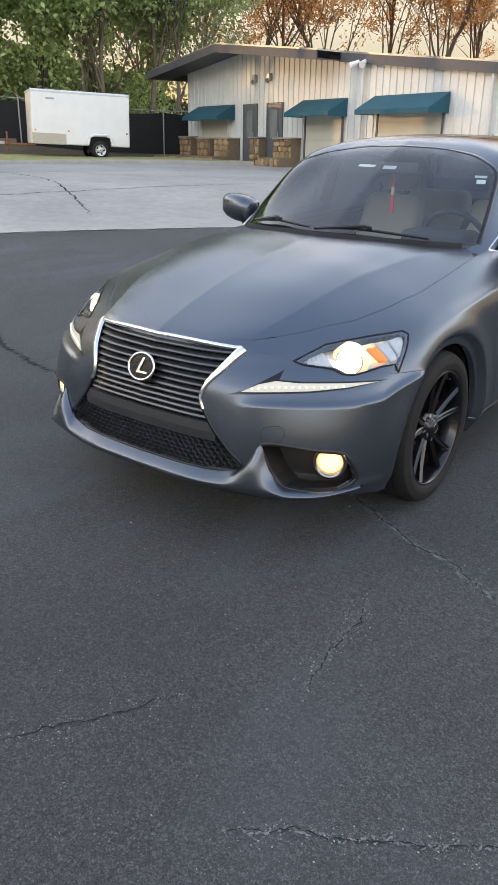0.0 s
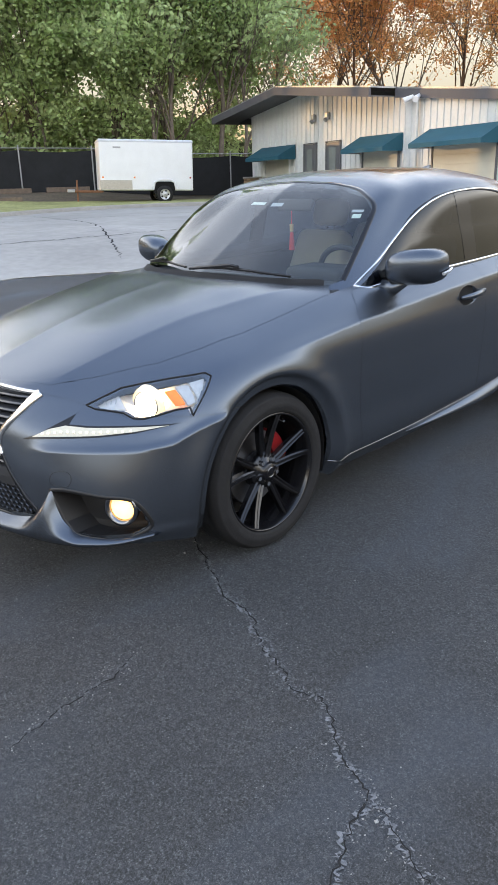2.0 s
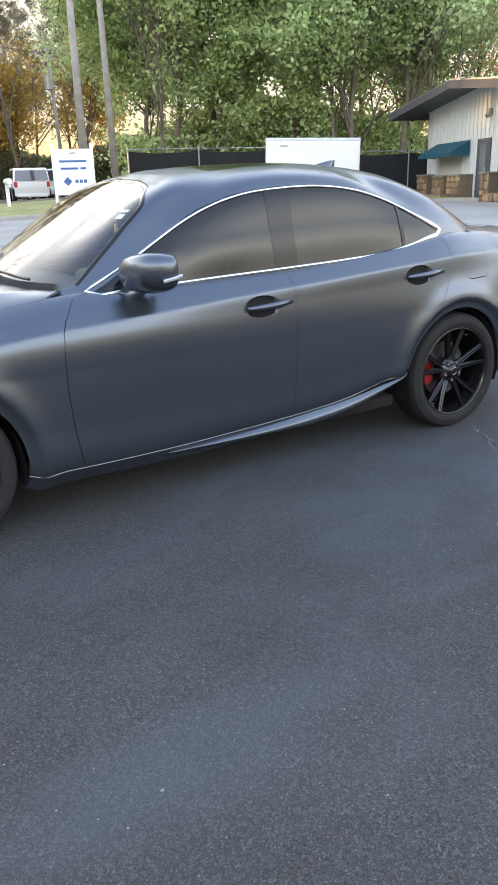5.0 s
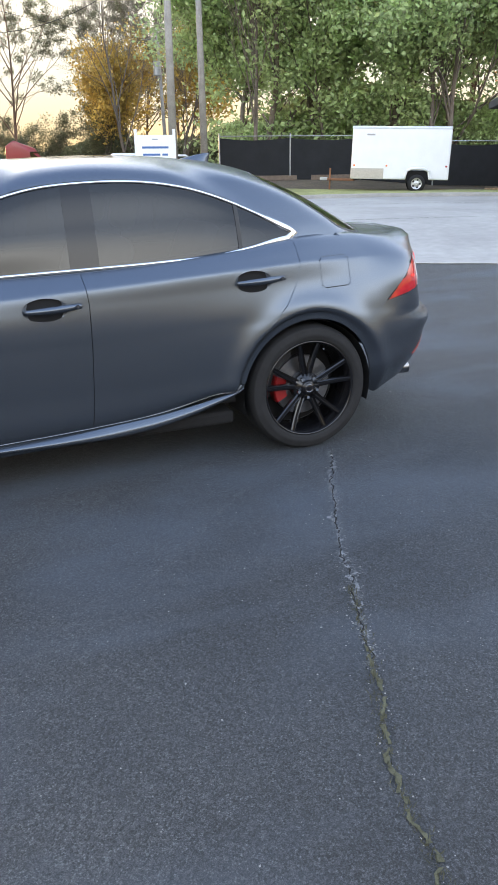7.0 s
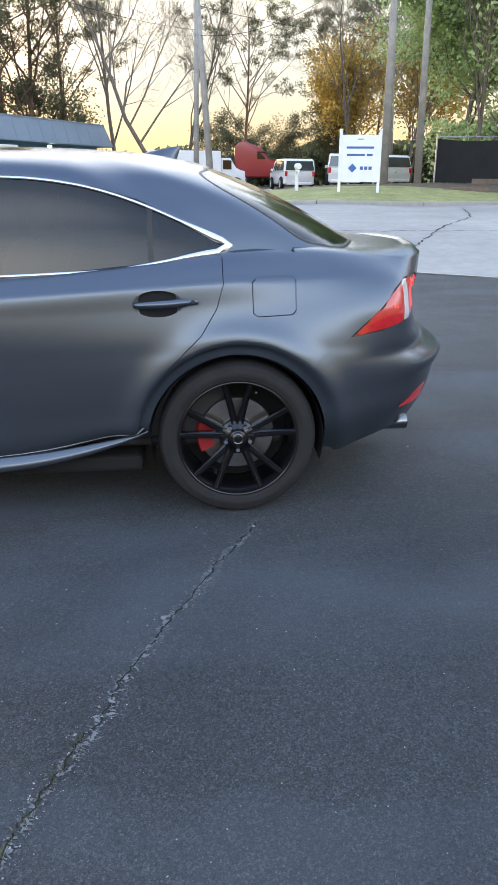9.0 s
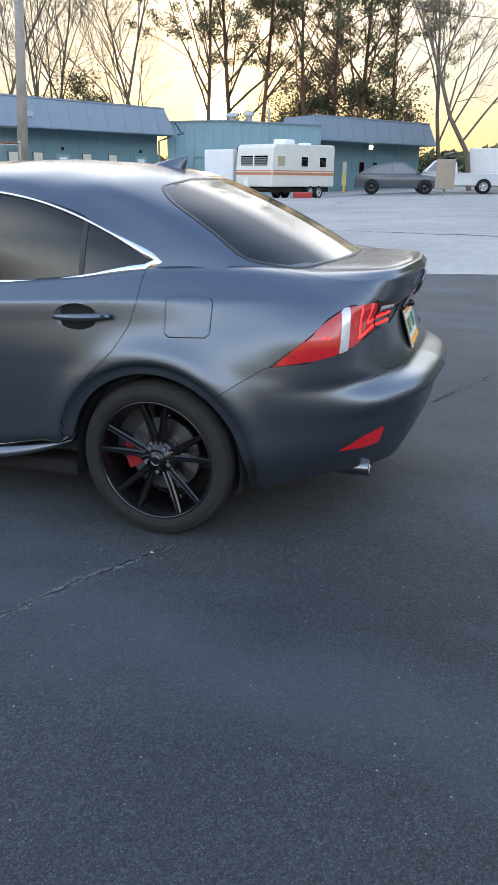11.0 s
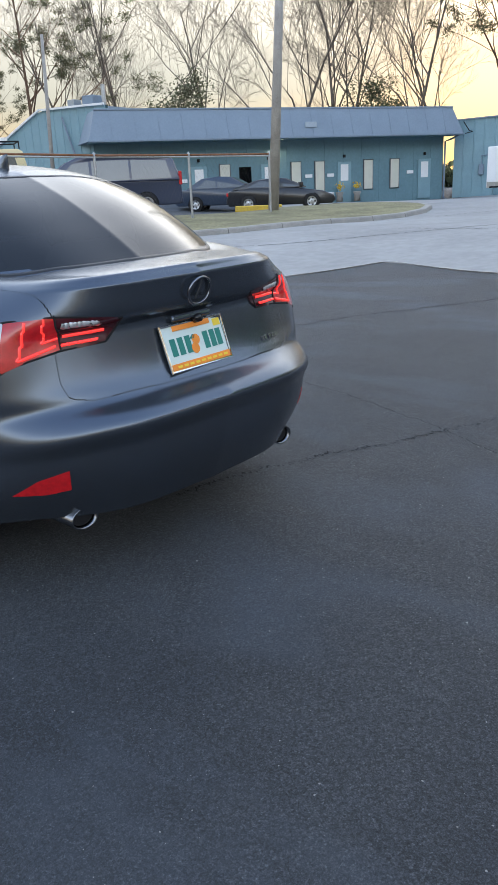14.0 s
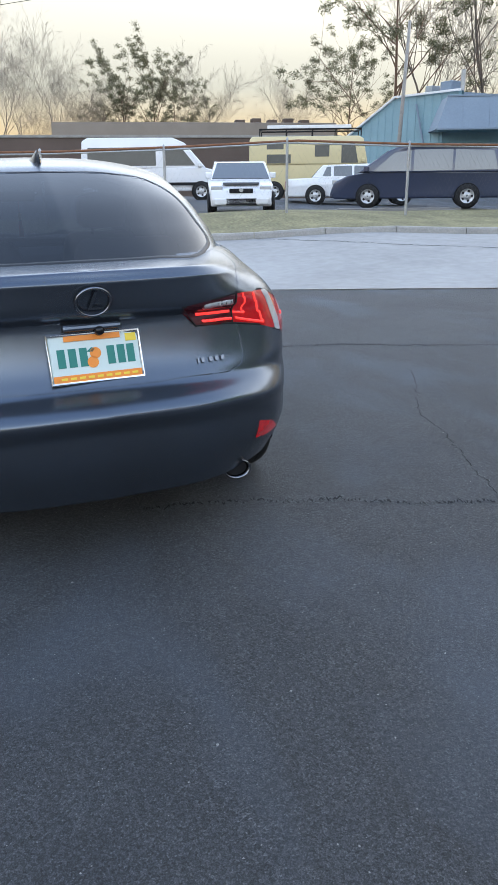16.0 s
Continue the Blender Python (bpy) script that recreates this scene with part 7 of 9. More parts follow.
net_fence([(13.9, 30.8), (15.15, 30.4), (18.0, 29.15), (20.5, 27.9), (23.5, 26.0), (26.5, 23.8), (28.2, 22.6)], "net_fence", "chain-link fence hung with sagging black shade net")
for p, q in (((15.2, 29.6), (17.0, 28.9)), ((17.6, 28.6), (19.4, 27.8)), ((12.6, 25.6), (14.2, 25.0))):
    z = gz((p[0] + q[0]) / 2, (p[1] + q[1]) / 2) + .02
    d = (Vector((*q, 0)) - Vector((*p, 0)))
    solo("timber_sleeper", box(0, d.length, -.11, .11, 0, .22, .015), mat("old_timber", (.16, .12, .09), .9, vary=.3, scale=6), "old brown timber sleeper lying on the verge", "timber", group="timber sleepers", m=Matrix.Translation((p[0], p[1], z)) @ pose(0, 0, 0, 0, 0, math.degrees(math.atan2(d.y, d.x))))

# company sign on two white posts
sg_a, sg_b = Vector((8.13, 23.65, 0)), Vector((9.44, 23.32, 0))
sd = (sg_b - sg_a).normalized()
SG = Matrix(((sd.x, -sd.y, 0, sg_a.x), (sd.y, sd.x, 0, sg_a.y), (0, 0, 1, 0.0), (0, 0, 0, 1)))
sign = thing("company_sign", "white company sign with blue bars between two posts", "sign", m=SG)
for x in (0, 1.36):
    ps = part("post", box(x - .05, x + .05, -.05, .05, .7, 3.05, .008), WHITE_PAINT, sign)
    part("post_cap", box(x - .06, x + .06, -.06, .06, 3.05, 3.11, .02), WHITE_PAINT, ps)
part("panel", box(.05, 1.31, -.03, .03, 1.38, 2.92, .006), WHITE_PAINT, sign)
UP = pose(.68, -.036, 0, 90, 0, 0)
for x0, x1, z0, z1 in ((-.47, .47, 2.475, 2.545), (-.45, .17, 2.235, 2.305), (.24, .44, 2.235, 2.305), (.02, .13, 1.785, 1.895), (.17, .28, 1.785, 1.895), (.32, .43, 1.785, 1.895)):
    part("lettering_bar", box(.68 + x0, .68 + x1, -.036, -.03, z0, z1, .002), BLUE_INK, sign, "blue bar in place of a name")
part("emblem", prism([(0, .15), (.15, 0), (0, -.15), (-.15, 0)], .006, UP @ pose(-.24, 1.84, 0)), BLUE_INK, sign, "blue diamond emblem")
part("number_bar", box(.58, .78, -.036, -.03, 2.76, 2.80), mat("grey_ink", (.3, .32, .36), .5, vary=0), sign)

mb = thing("mailbox", "white wooden mailbox post beside the driveway", "mailbox", m=Matrix.Translation((6.9, 25.6, gz(6.9, 25.6))))
part("post", box(-.06, .06, -.06, .06, -.1, 1.05, .01), WHITE_PAINT, mb)
part("arm", box(-.05, .05, -.42, .10, .80, .88, .01), WHITE_PAINT, mb)
bx = part("box", tube([(0, -.45, 1.00), (0, .02, 1.00)], [.11, .11], seg=16), WHITE_PAINT, mb, smooth=True)
part("door", cyl((0, -.452, 1.00), (0, -.462, 1.00), .105, seg=16), WHITE_PAINT, bx)

# ---- the blue-green units across the road ----
TEAL_WALL = mat("blue_green_block_paint", (0.135, 0.240, 0.285), 0.7, vary=0.10, scale=0.6, fine=0.06, bump=0.15, bump_scale=20)
TEAL_METAL = mat("pale_teal_ribbed_metal", (0.200, 0.330, 0.385), 0.5, vary=0.10, scale=0.8, fine=0.04)
MANSARD = mat("blue_grey_mansard", (0.190, 0.245, 0.310), 0.6, vary=0.08, scale=0.8, fine=0.05)
CREAM = mat("cream_blind", (0.60, 0.60, 0.52), 0.6, vary=0.06, scale=2)
LAMP_ON = mat("lit_wall_lamp", (1, 0.9, 0.7), 0.3, vary=0, emit=(1.0, 0.80, 0.48), strength=4.0)
YELLOW = mat("yellow_paint", (0.62, 0.42, 0.05), 0.6, vary=0.15, scale=5)
BROWN_WALL = mat("brown_block", (0.115, 0.085, 0.070), 0.85, vary=0.15, scale=0.5)


def wall_frame(a, b, z=0.0):
    """A frame whose x runs from a to b and whose -y faces the road."""
    d = (Vector((*b, 0)) - Vector((*a, 0)))
    n = d.normalized()
    return Matrix(((n.x, -n.y, 0, a[0]), (n.y, n.x, 0, a[1]), (0, 0, 1, z), (0, 0, 0, 1))), d.length


def mansard_band(x0, x1, z0, z1, out, lean, owner):
    """A slanted sheet-metal band round three sides, with a drip edge and seams."""
    v = [(x0, 0, z0), (x1, 0, z0), (x1 - lean, lean, z1), (x0 + lean, lean, z1), (x0, out + 2, z0), (x1, out + 2, z0), (x1 - lean, out + 2, z1), (x0 + lean, out + 2, z1)]
    band = part("mansard", mesh_of("mansard", v, [(0, 1, 2, 3), (4, 0, 3, 7), (1, 5, 6, 2), (3, 2, 6, 7), (0, 4, 5, 1)], MANSARD), MANSARD, owner, "slanted blue-grey metal mansard")
    part("drip_edge", box(x0 - .02, x1 + .02, -.03, .03, z0 - .06, z0 + .03, .01), MANSARD, band)
    part("ridge_cap", box(x0 + lean - .03, x1 - lean + .03, lean - .04, lean + .1, z1 - .02, z1 + .07, .01), MANSARD, band)
    n = int((x1 - x0) / 1.2)
    for k in range(1, n):
        x = x0 + (x1 - x0) * k / n
        part("seam", tube([(x, -.006, z0 + .03), (x, lean - .006, z1 - .02)], .008, seg=4), MANSARD, band)
    return band


UNIT, UL = wall_frame((-26.6, 22.2), (-16.8, 42.2))
units = thing("workshop_units", "blue-green workshop units with a slanted blue-grey mansard", "building", m=UNIT)
ribbed_wall("wall", 0.5, UL - 0.5, -0.4, lambda x: 3.95, units, TEAL_WALL, pitch=1.2, rib=.03, deep=.012, y=1.25)
part("wall", box(.5, .68, 1.44, 12, -.4, 3.95), TEAL_WALL, units)
part("wall", box(UL - .68, UL - .5, 1.44, 12, -.4, 3.95), TEAL_WALL, units)
part("roof", box(.6, UL - .6, .6, 12, 4.9, 5.02), MANSARD, units)
part("wall", box(.5, UL - .5, 12.01, 12.2, -.4, 4.9), TEAL_WALL, units)
mansard_band(0, UL, 3.86, 5.32, 1.25, .50, units)
part("soffit", box(.1, UL - .1, .03, 1.24, 3.78, 3.82), TEAL_WALL, units)


def unit_opening(x, kind, z0=0.45):
    if kind == "window":
        w = part("window", box(x - .28, x + .28, 1.16, 1.26, z0 + .55, z0 + 2.15, .01), CREAM, units, "tall window with a drawn cream blind")
        part("frame", tube([(x - .3, 1.2, z0 + .52), (x - .3, 1.2, z0 + 2.18), (x + .3, 1.2, z0 + 2.18), (x + .3, 1.2, z0 + .52)], .04, seg=4, closed=True), DOOR_GREY, w)
    elif kind == "dark":
        part("window", box(x - .35, x + .35, 1.16, 1.26, z0 + .75, z0 + 2.0, .01), SIDE_GLASS, units, "dark window")
    else:
        d = part("door", box(x - .45, x + .45, 1.17, 1.27, z0 - .15, z0 + 2.1, .01), TEAL_METAL if kind == "door" else CREAM, units, "painted steel door with a notice")
        part("notice", box(x - .25, x + .25, 1.155, 1.168, z0 + 1.05, z0 + 1.95, .004), WHITE_PAINT, d)
        part("bulkhead_lamp", box(x - .07, x + .07, 1.13, 1.23, z0 + 2.32, z0 + 2.48, .02), LINER, d)

UNIT_OPENINGS = [(2.2, "door"), (4.3, "window"), (6.0, "door"), (7.5, "window"), (8.7, "dark"), (10.1, "door"), (11.8, "window"), (13.3, "window"), (14.9, "door"), (16.5, "window"), (18.3, "window"), (20.4, "door")]
for x, kind in UNIT_OPENINGS:
    unit_opening(x, kind)
for x in (5.1, 12.6, 14.0, 19.4):
    part("number_board", box(x - .22, x + .22, 1.18, 1.236, 1.75, 1.93, .004), WHITE_PAINT, units, "small white board")
part("roof_board", box(11.9, 12.6, .10, .16, 4.35, 4.62, .01), mat("pale_board", (.34, .40, .46), .6, vary=.1), units, "small pale number board")
lamp = part("wall_lamp", box(10.25, 10.75, .95, 1.24, 3.30, 3.52, .02), GALV, units)
part("lens", box(10.27, 10.73, .93, .952, 3.30, 3.50, .01), LAMP_ON, lamp, "lit warm-white lens")
part("lens_base", box(10.30, 10.70, .97, 1.2, 3.285, 3.298, .004), LAMP_ON, lamp, "lit warm-white lens")
part("downpipe", tube([(UL - .25, .1, 3.78), (UL - .42, .6, 3.60), (UL - .45, 1.15, 3.50), (UL - .45, 1.15, .25), (UL - .3, .95, .15)], .06, seg=8), MANSARD, units)
part("bent_flashing", tube([(UL - .05, -.02, 4.5), (UL + .25, -.2, 4.0), (UL + .55, -.15, 3.95), (UL + .1, 0, 3.85)], .03, seg=5), LINER, units)
for x in (14.35, 15.5):
    pot = thing("flower_pot", "stone pot with small yellow flowers beside a door", "plant pot", group="flower pots by the door", m=UNIT)
    part("pot", lathe([(.12, .1), (.20, .12), (.17, .45), (.24, .62), (.20, .64), (.1, .6)], 16, "Z"), KERB_MAT, pot, at=pose(x, .75, .25), smooth=True)
    bm = bmesh.new()
    rr = random.Random(int(x * 10))
    for k in range(50):
        p = Vector((rr.gauss(0, .11), rr.gauss(0, .11), .95 + rr.gauss(0, .09)))
        bmesh.ops.create_icosphere(bm, subdivisions=1, radius=rr.uniform(.025, .05), matrix=Matrix.Translation(p))
    part("flowers", bm, YELLOW, pot, at=pose(x, .75, .25))

# set-back metal hall between the units, and the hall's gable at the far end
HALL, HL = wall_frame((-17.6, 42.6), (-8.6, 46.6))
hall = thing("metal_hall", "pale blue-green ribbed metal hall behind the units", "building", m=HALL)
ribbed_wall("wall", 0, HL, -.4, lambda x: 4.75 - .03 * abs(x - 3.5), hall, TEAL_METAL, pitch=.6, rib=.06, deep=.03, y=.2)
part("roof_edge", tube([(0, .1, 4.66), (3.5, .1, 4.78), (HL, .1, 4.60)], .05, seg=4), MANSARD, hall)
part("roof", box(.1, HL - .1, .4, 10, 4.4, 4.5), MANSARD, hall)
part("wall", box(.1, HL - .1, 10.01, 10.2, -.4, 4.4), TEAL_METAL, hall)
part("meter_box", box(1.5, 1.8, .0, .16, 1.5, 2.1, .02), MANSARD, hall)
part("conduit", tube([(1.65, .1, 2.1), (1.65, .1, 2.6), (2.5, .1, 2.6)], .03, seg=6), MANSARD, hall)
part("wall", box(2.4, 3.4, .1, .19, .1, 2.3, .01), TEAL_WALL, hall, "blue-green side door")
for x, h, w in ((4.2, .55, .45), (5.3, .7, .35), (6.6, .9, .12)):
    u = thing("roof_vent", "dull metal roof vent standing on the hall", "vent", group="vents on the hall roof", m=HALL)
    part("pipe", cyl((x, 1.6, 4.3), (x, 1.6, 4.75 + h * .6), w * .6, seg=14), GALV, u)
    part("cowl", cyl((x, 1.6, 4.75 + h * .6), (x, 1.6, 4.75 + h), w, w * .8, seg=14), GALV, u)
GABLE, GLN = wall_frame((-36.2, 22.4), (-27.2, 23.9))
gable = thing("gable_hall", "pale blue ribbed metal hall with a low gable", "building", m=GABLE)
ribbed_wall("wall", 0, GLN, -.2, lambda x: 5.75 - (.42 * max(0, 4.4 - x)) - .02 * max(0, x - 4.4), gable, TEAL_METAL, pitch=.6, rib=.06, deep=.03)
part("roof_edge", tube([(-.3, -.1, 3.75), (4.4, -.1, 5.78), (GLN, -.1, 5.70)], .07, seg=4), WHITE_PAINT, gable)
part("roof", box(4.4, GLN, .2, 9, 5.5, 5.6), MANSARD, gable)
part("wall", box(.1, .28, .19, 9, -.2, 3.7), TEAL_METAL, gable)
part("wall", box(.1, GLN, 9.01, 9.2, -.2, 5.4), TEAL_METAL, gable)
part("pipe", tube([(6.1, -.12, 5.3), (7.2, -.12, 2.2)], .05, seg=6), MANSARD, gable)
gu = thing("rooftop_air_unit", "grey rooftop cooling unit with a flue", "air unit", m=GABLE)
part("casing", box(6.6, 7.4, 1.0, 1.9, 5.6, 6.35, .03), MANSARD, gu)
part("casing", box(5.5, 6.0, 1.0, 1.6, 5.6, 6.25, .03), mat("vent_grey", (.30, .33, .35), .5, .4, vary=.15), gu)
part("flue", cyl((7.9, 1.3, 5.6), (7.9, 1.3, 6.8), .12, seg=12), GALV, gu)
# second unit block, beyond the hall
UNIT2, U2 = wall_frame((-9.3, 47.0), (-2.6, 58.2))
units2 = thing("workshop_units", "blue-green workshop block with a blue-grey mansard and lit lamp", "building", m=UNIT2)
ribbed_wall("wall", .4, U2 - .4, -.2, lambda x: 3.95, units2, TEAL_WALL, pitch=1.2, rib=.03, deep=.012, y=1.25)
part("wall", box(.4, .58, 1.44, 10, -.2, 3.95), TEAL_METAL, units2)
part("wall", box(.4, U2, 10.01, 10.2, -.2, 4.6), TEAL_WALL, units2)
part("roof", box(.6, U2 - .6, .6, 10, 4.9, 5.0), MANSARD, units2)
mansard_band(0, U2, 3.80, 5.25, 1.25, .45, units2)
part("soffit", box(.1, U2 - .1, .03, 1.24, 3.72, 3.76), TEAL_WALL, units2)
for x in (1.6, 3.0, 4.4, 6.2, 7.6, 9.2, 10.8):
    part("window", box(x - .2, x + .2, 1.17, 1.26, .9, 2.5, .01), CREAM if int(x * 2) % 3 else SIDE_GLASS, units2, "narrow window")
lamp2 = part("wall_lamp", box(5.9, 6.3, .35, .7, 3.35, 3.6, .02), GALV, units2)
part("lens", box(5.92, 6.28, .33, .352, 3.36, 3.58, .008), LAMP_ON, lamp2, "lit warm-white lens")
for k in range(3):
    xb, yb = -8.1 + k * 1.2, 44.6 + k * 1.6
    solo("bollard", cyl((xb, yb, gz(xb, yb) - .1), (xb, yb, gz(xb, yb) + 1.15), .08, seg=12), YELLOW, "yellow painted steel bollard before the workshop", "bollard", group="yellow bollards")
# low brown block far behind the vehicles
BR, BL = wall_frame((-58, -22), (-46.5, 27.5))
far_block = thing("brown_block_building", "long low brown block building with flat roof", "building", m=BR)
part("wall", box(0, BL, 0, 9, -.3, 4.6, .03), BROWN_WALL, far_block)
part("coping", box(-.1, BL + .1, -.1, .3, 4.6, 4.78, .02), KERB_MAT, far_block)
part("upper_wall", box(30, BL, 1.0, 8, 4.79, 5.7, .02), mat("pale_parapet", (.27, .23, .19), .85, vary=.12, scale=.6), far_block, "paler raised parapet")
for k in range(5):
    part("roof_unit", box(43.5 + k * 1.25, 44.2 + k * 1.25, 3, 4, 5.71, 6.05 + .1 * (k % 2), .03), BROWN_WALL, far_block)

# chain-link fence without net along the verge
FENCE_WIRE = mat("dull_fence_wire", (0.16, 0.16, 0.16), 0.6, 0.4, vary=0.2, scale=4)


def wire_fence(line, name, label, height=1.75):
    f = net_fence(line, name, label, height, net=False)
    pts = [Vector((x, y, 0)) for x, y in line]
    bm = bmesh.new()
    for a, b in zip(pts, pts[1:]):
        d = b - a
        n = int(d.length / .13)
        up = height - .08
        for k in range(n):
            for sgn in (0, 1):
                p0, q0 = a + d * (k / n), a + d * min(1, max(0, (k + (8 if sgn else -8)) / n))
                t = abs(q0.x - p0.x) + abs(q0.y - p0.y)
                full = (d * (8 / n)).length
                w = (q0 - p0).length / max(full, 1e-6)
                zp, zq = gz(p0.x, p0.y) + .05, gz(q0.x, q0.y) + .05 + up * w
                v = [bm.verts.new(c) for c in ((p0.x, p0.y, zp), (p0.x, p0.y, zp + .0022), (q0.x, q0.y, zq + .0022), (q0.x, q0.y, zq))]
                bm.faces.new(v)
                v = [bm.verts.new(c) for c in ((p0.x + .0015, p0.y, zp), (p0.x - .0015, p0.y, zp), (q0.x - .0015, q0.y, zq), (q0.x + .0015, q0.y, zq))]
                bm.faces.new(v)
    part("wire_mesh", bm, FENCE_WIRE, f)
    return f

FENCE_W = [(-17.0, -6.5), (-14.6, -.2), (-13.6, 2.4), (-12.6, 5.2), (-11.5, 7.8), (-10.6, 10.6), (-10.35, 13.6), (-10.0, 16.4)]
wf = wire_fence(FENCE_W, "chain_link_fence", "galvanised chain-link fence with a rusty top rail")
rust_rail = [(x, y, gz(x, y) + 1.80) for x, y in FENCE_W]
part("top_rail", tube(rust_rail, .028, seg=6), RUST, wf, "rusty top rail")


# ---- vehicles ----
AUTO_GLASS = mat("parked_car_glass", (.045, .055, .062), .05, vary=.2, scale=1.5, spec=1.0, coat=.4)
def at_ground(x, y, heading):
    return Matrix.Translation((x, y, gz(x, y) + .014)) @ pose(0, 0, 0, 0, 0, heading)


def heading_of(dx, dy):
    return math.degrees(math.atan2(dy, dx))


def side_solid(outline, width, bevel, taper=0.0, z0=0.0, z1=1.0, nose=0.0):
    """A side outline (x, z) drawn out across y, narrowed towards the top and, by nose, towards its ends."""
    bm = prism(outline, width, Matrix(((1, 0, 0, 0), (0, 0, -1, width / 2), (0, 1, 0, 0), (0, 0, 0, 1))))
    if bevel:
        bmesh.ops.bevel(bm, geom=bm.edges[:], offset=bevel, segments=3, affect="EDGES", profile=0.6)
    xs = [p[0] for p in outline]
    mid, half = (min(xs) + max(xs)) / 2, (max(xs) - min(xs)) / 2
    for v in bm.verts:
        k = 1 - taper * min(1, max(0, (v.co.z - z0) / (z1 - z0)))
        e = abs(v.co.x - mid) / half
        k *= 1 - nose * max(0, (e - .75) / .25) ** 2
        v.co.y *= k
    return bm


def vehicle(name, label, category, m, paint, low, top, W, belt, H, wheels, r, windows, front, rear, taper=.17, rim=None, lamps=(), bevel=.06):
    """A parked road vehicle: body, cabin, windows, wheels, lamps. x forward, y left, z up."""
    t = thing(name, label, category, m=m)
    part("body", side_solid(low, W, bevel, nose=.10), paint, t, smooth=True)
    cab = part("cabin", side_solid(top, W * .985, .05, taper, belt, H), paint, t, smooth=True)
    def half_w(z):
        return W * .985 / 2 * (1 - taper * min(1, max(0, (z - belt) / (H - belt))))
    for poly in windows:
        for s in (-1, 1):
            v = [(x, s * (half_w(z) + .006), z) for x, z in poly] + [(x, s * (half_w(z) - .03), z) for x, z in poly]
            n = len(poly)
            f = [tuple(range(n)), tuple(range(2 * n - 1, n - 1, -1))] + [(i, n + i, n + (i + 1) % n, (i + 1) % n) for i in range(n)]
            part("window", mesh_of("window", v, f, AUTO_GLASS), AUTO_GLASS, cab, "dark side window")
    for (x0, z0), (x1, z1), sgn in ((*front, 1), (*rear, -1)):
        nx, nz = (z1 - z0), -(x1 - x0)
        ln = math.hypot(nx, nz)
        nx, nz = nx / ln * .012, nz / ln * .012
        if nx * sgn < 0:
            nx, nz = -nx, -nz
        a, b = half_w(z0) * .93, half_w(z1) * .90
        v = [(x0 + nx, -a, z0 + nz), (x0 + nx, a, z0 + nz), (x1 + nx, b, z1 + nz), (x1 + nx, -b, z1 + nz)]
        v += [(x - 3 * nx, y, z - 3 * nz) for x, y, z in v]
        f = [(0, 1, 2, 3), (7, 6, 5, 4), (0, 4, 5, 1), (1, 5, 6, 2), (2, 6, 7, 3), (3, 7, 4, 0)]
        part("windscreen" if sgn > 0 else "rear_window", mesh_of("pane", v, f, AUTO_GLASS), AUTO_GLASS, cab, "dark glass")
    for x in wheels:
        for s in (-1, 1):
            part("wheel_arch", lathe([(r * .90, s * (W / 2 - .06)), (r * .95, s * (W / 2 + .006)), (r * 1.08, s * (W / 2 + .006)), (r * 1.09, s * (W / 2 - .03))], 28), LINER, t, at=Matrix.Translation((x, 0, r * 1.02)))
            wheel_mesh_set(r, .21, t, (x, s * (W / 2 - .045), r), 0 if s < 0 else 180, rim or TIRE_RIM)
    part("bumper", box(max(p[0] for p in low) - .12, max(p[0] for p in low) + .015, -W * .42, W * .42, .28, .46, .04), paint, t)
    part("bumper", box(min(p[0] for p in low) - .015, min(p[0] for p in low) + .12, -W * .42, W * .42, .30, .48, .04), paint, t)
    for s in (-1, 1):
        fx, fz = front[0]
        mi = part("wing_mirror", box(fx - .25, fx - .10, s * (W / 2 + .02) - .09, s * (W / 2 + .02) + .09, belt + .02, belt + .18, .03), paint, t)
    for nm, x, y, z, dx, dy, dz, mt in lamps:
        for s in (-1, 1):
            part(nm, box(x - dx, x + dx, s * y - dy, s * y + dy, z - dz, z + dz, min(dx, dy, dz) * .4), mt, t)
    return t


def car_paint(name, c, rough=.3):
    return mat(name, c, rough, .0, vary=.04, scale=2, coat=.5)

NAVY, WHITE_CAR, BLACK_CAR, GREY_CAR, CREAM_CAR = car_paint("navy_paint", (.030, .040, .078)), car_paint("white_car_paint", (.74, .75, .77)), car_paint("black_car_paint", (.010, .011, .015)), car_paint("slate_car_paint", (.075, .085, .10)), car_paint("cream_van_paint", (.62, .53, .30), .5)
BLUE_CAR = car_paint("dark_blue_car_paint", (.025, .04, .07))
vehicle("minivan", "dark navy minivan with silver wheels behind the fence", "van", at_ground(-14.35, 13.15, heading_of(-1.55, -2.31)), NAVY,
        [(-2.5, .28), (-2.58, .55), (-2.55, 1.0), (1.25, 1.02), (2.05, .92), (2.45, .72), (2.55, .45), (2.45, .25)],
        [(-2.52, .98), (-2.35, 1.60), (-2.1, 1.72), (-.6, 1.77), (.55, 1.72), (.85, 1.60), (1.75, 1.0)], 1.92, 1.0, 1.75, (-1.45, 1.42), .33,
        [[(-2.25, 1.06), (-2.12, 1.56), (-1.05, 1.62), (-1.05, 1.04)], [(-.98, 1.04), (-.98, 1.62), (.12, 1.62), (.12, 1.03)], [(.2, 1.03), (.2, 1.60), (.68, 1.55), (1.28, 1.03)]],
        ((1.66, 1.04), (.86, 1.60)), ((-2.51, 1.08), (-2.36, 1.58)), taper=.15, lamps=[("headlamp", 2.36, .70, .74, .14, .17, .08, CLEAR_LAMP), ("tail_lamp", -2.53, .84, 1.05, .05, .08, .2, RED_GLASS)])
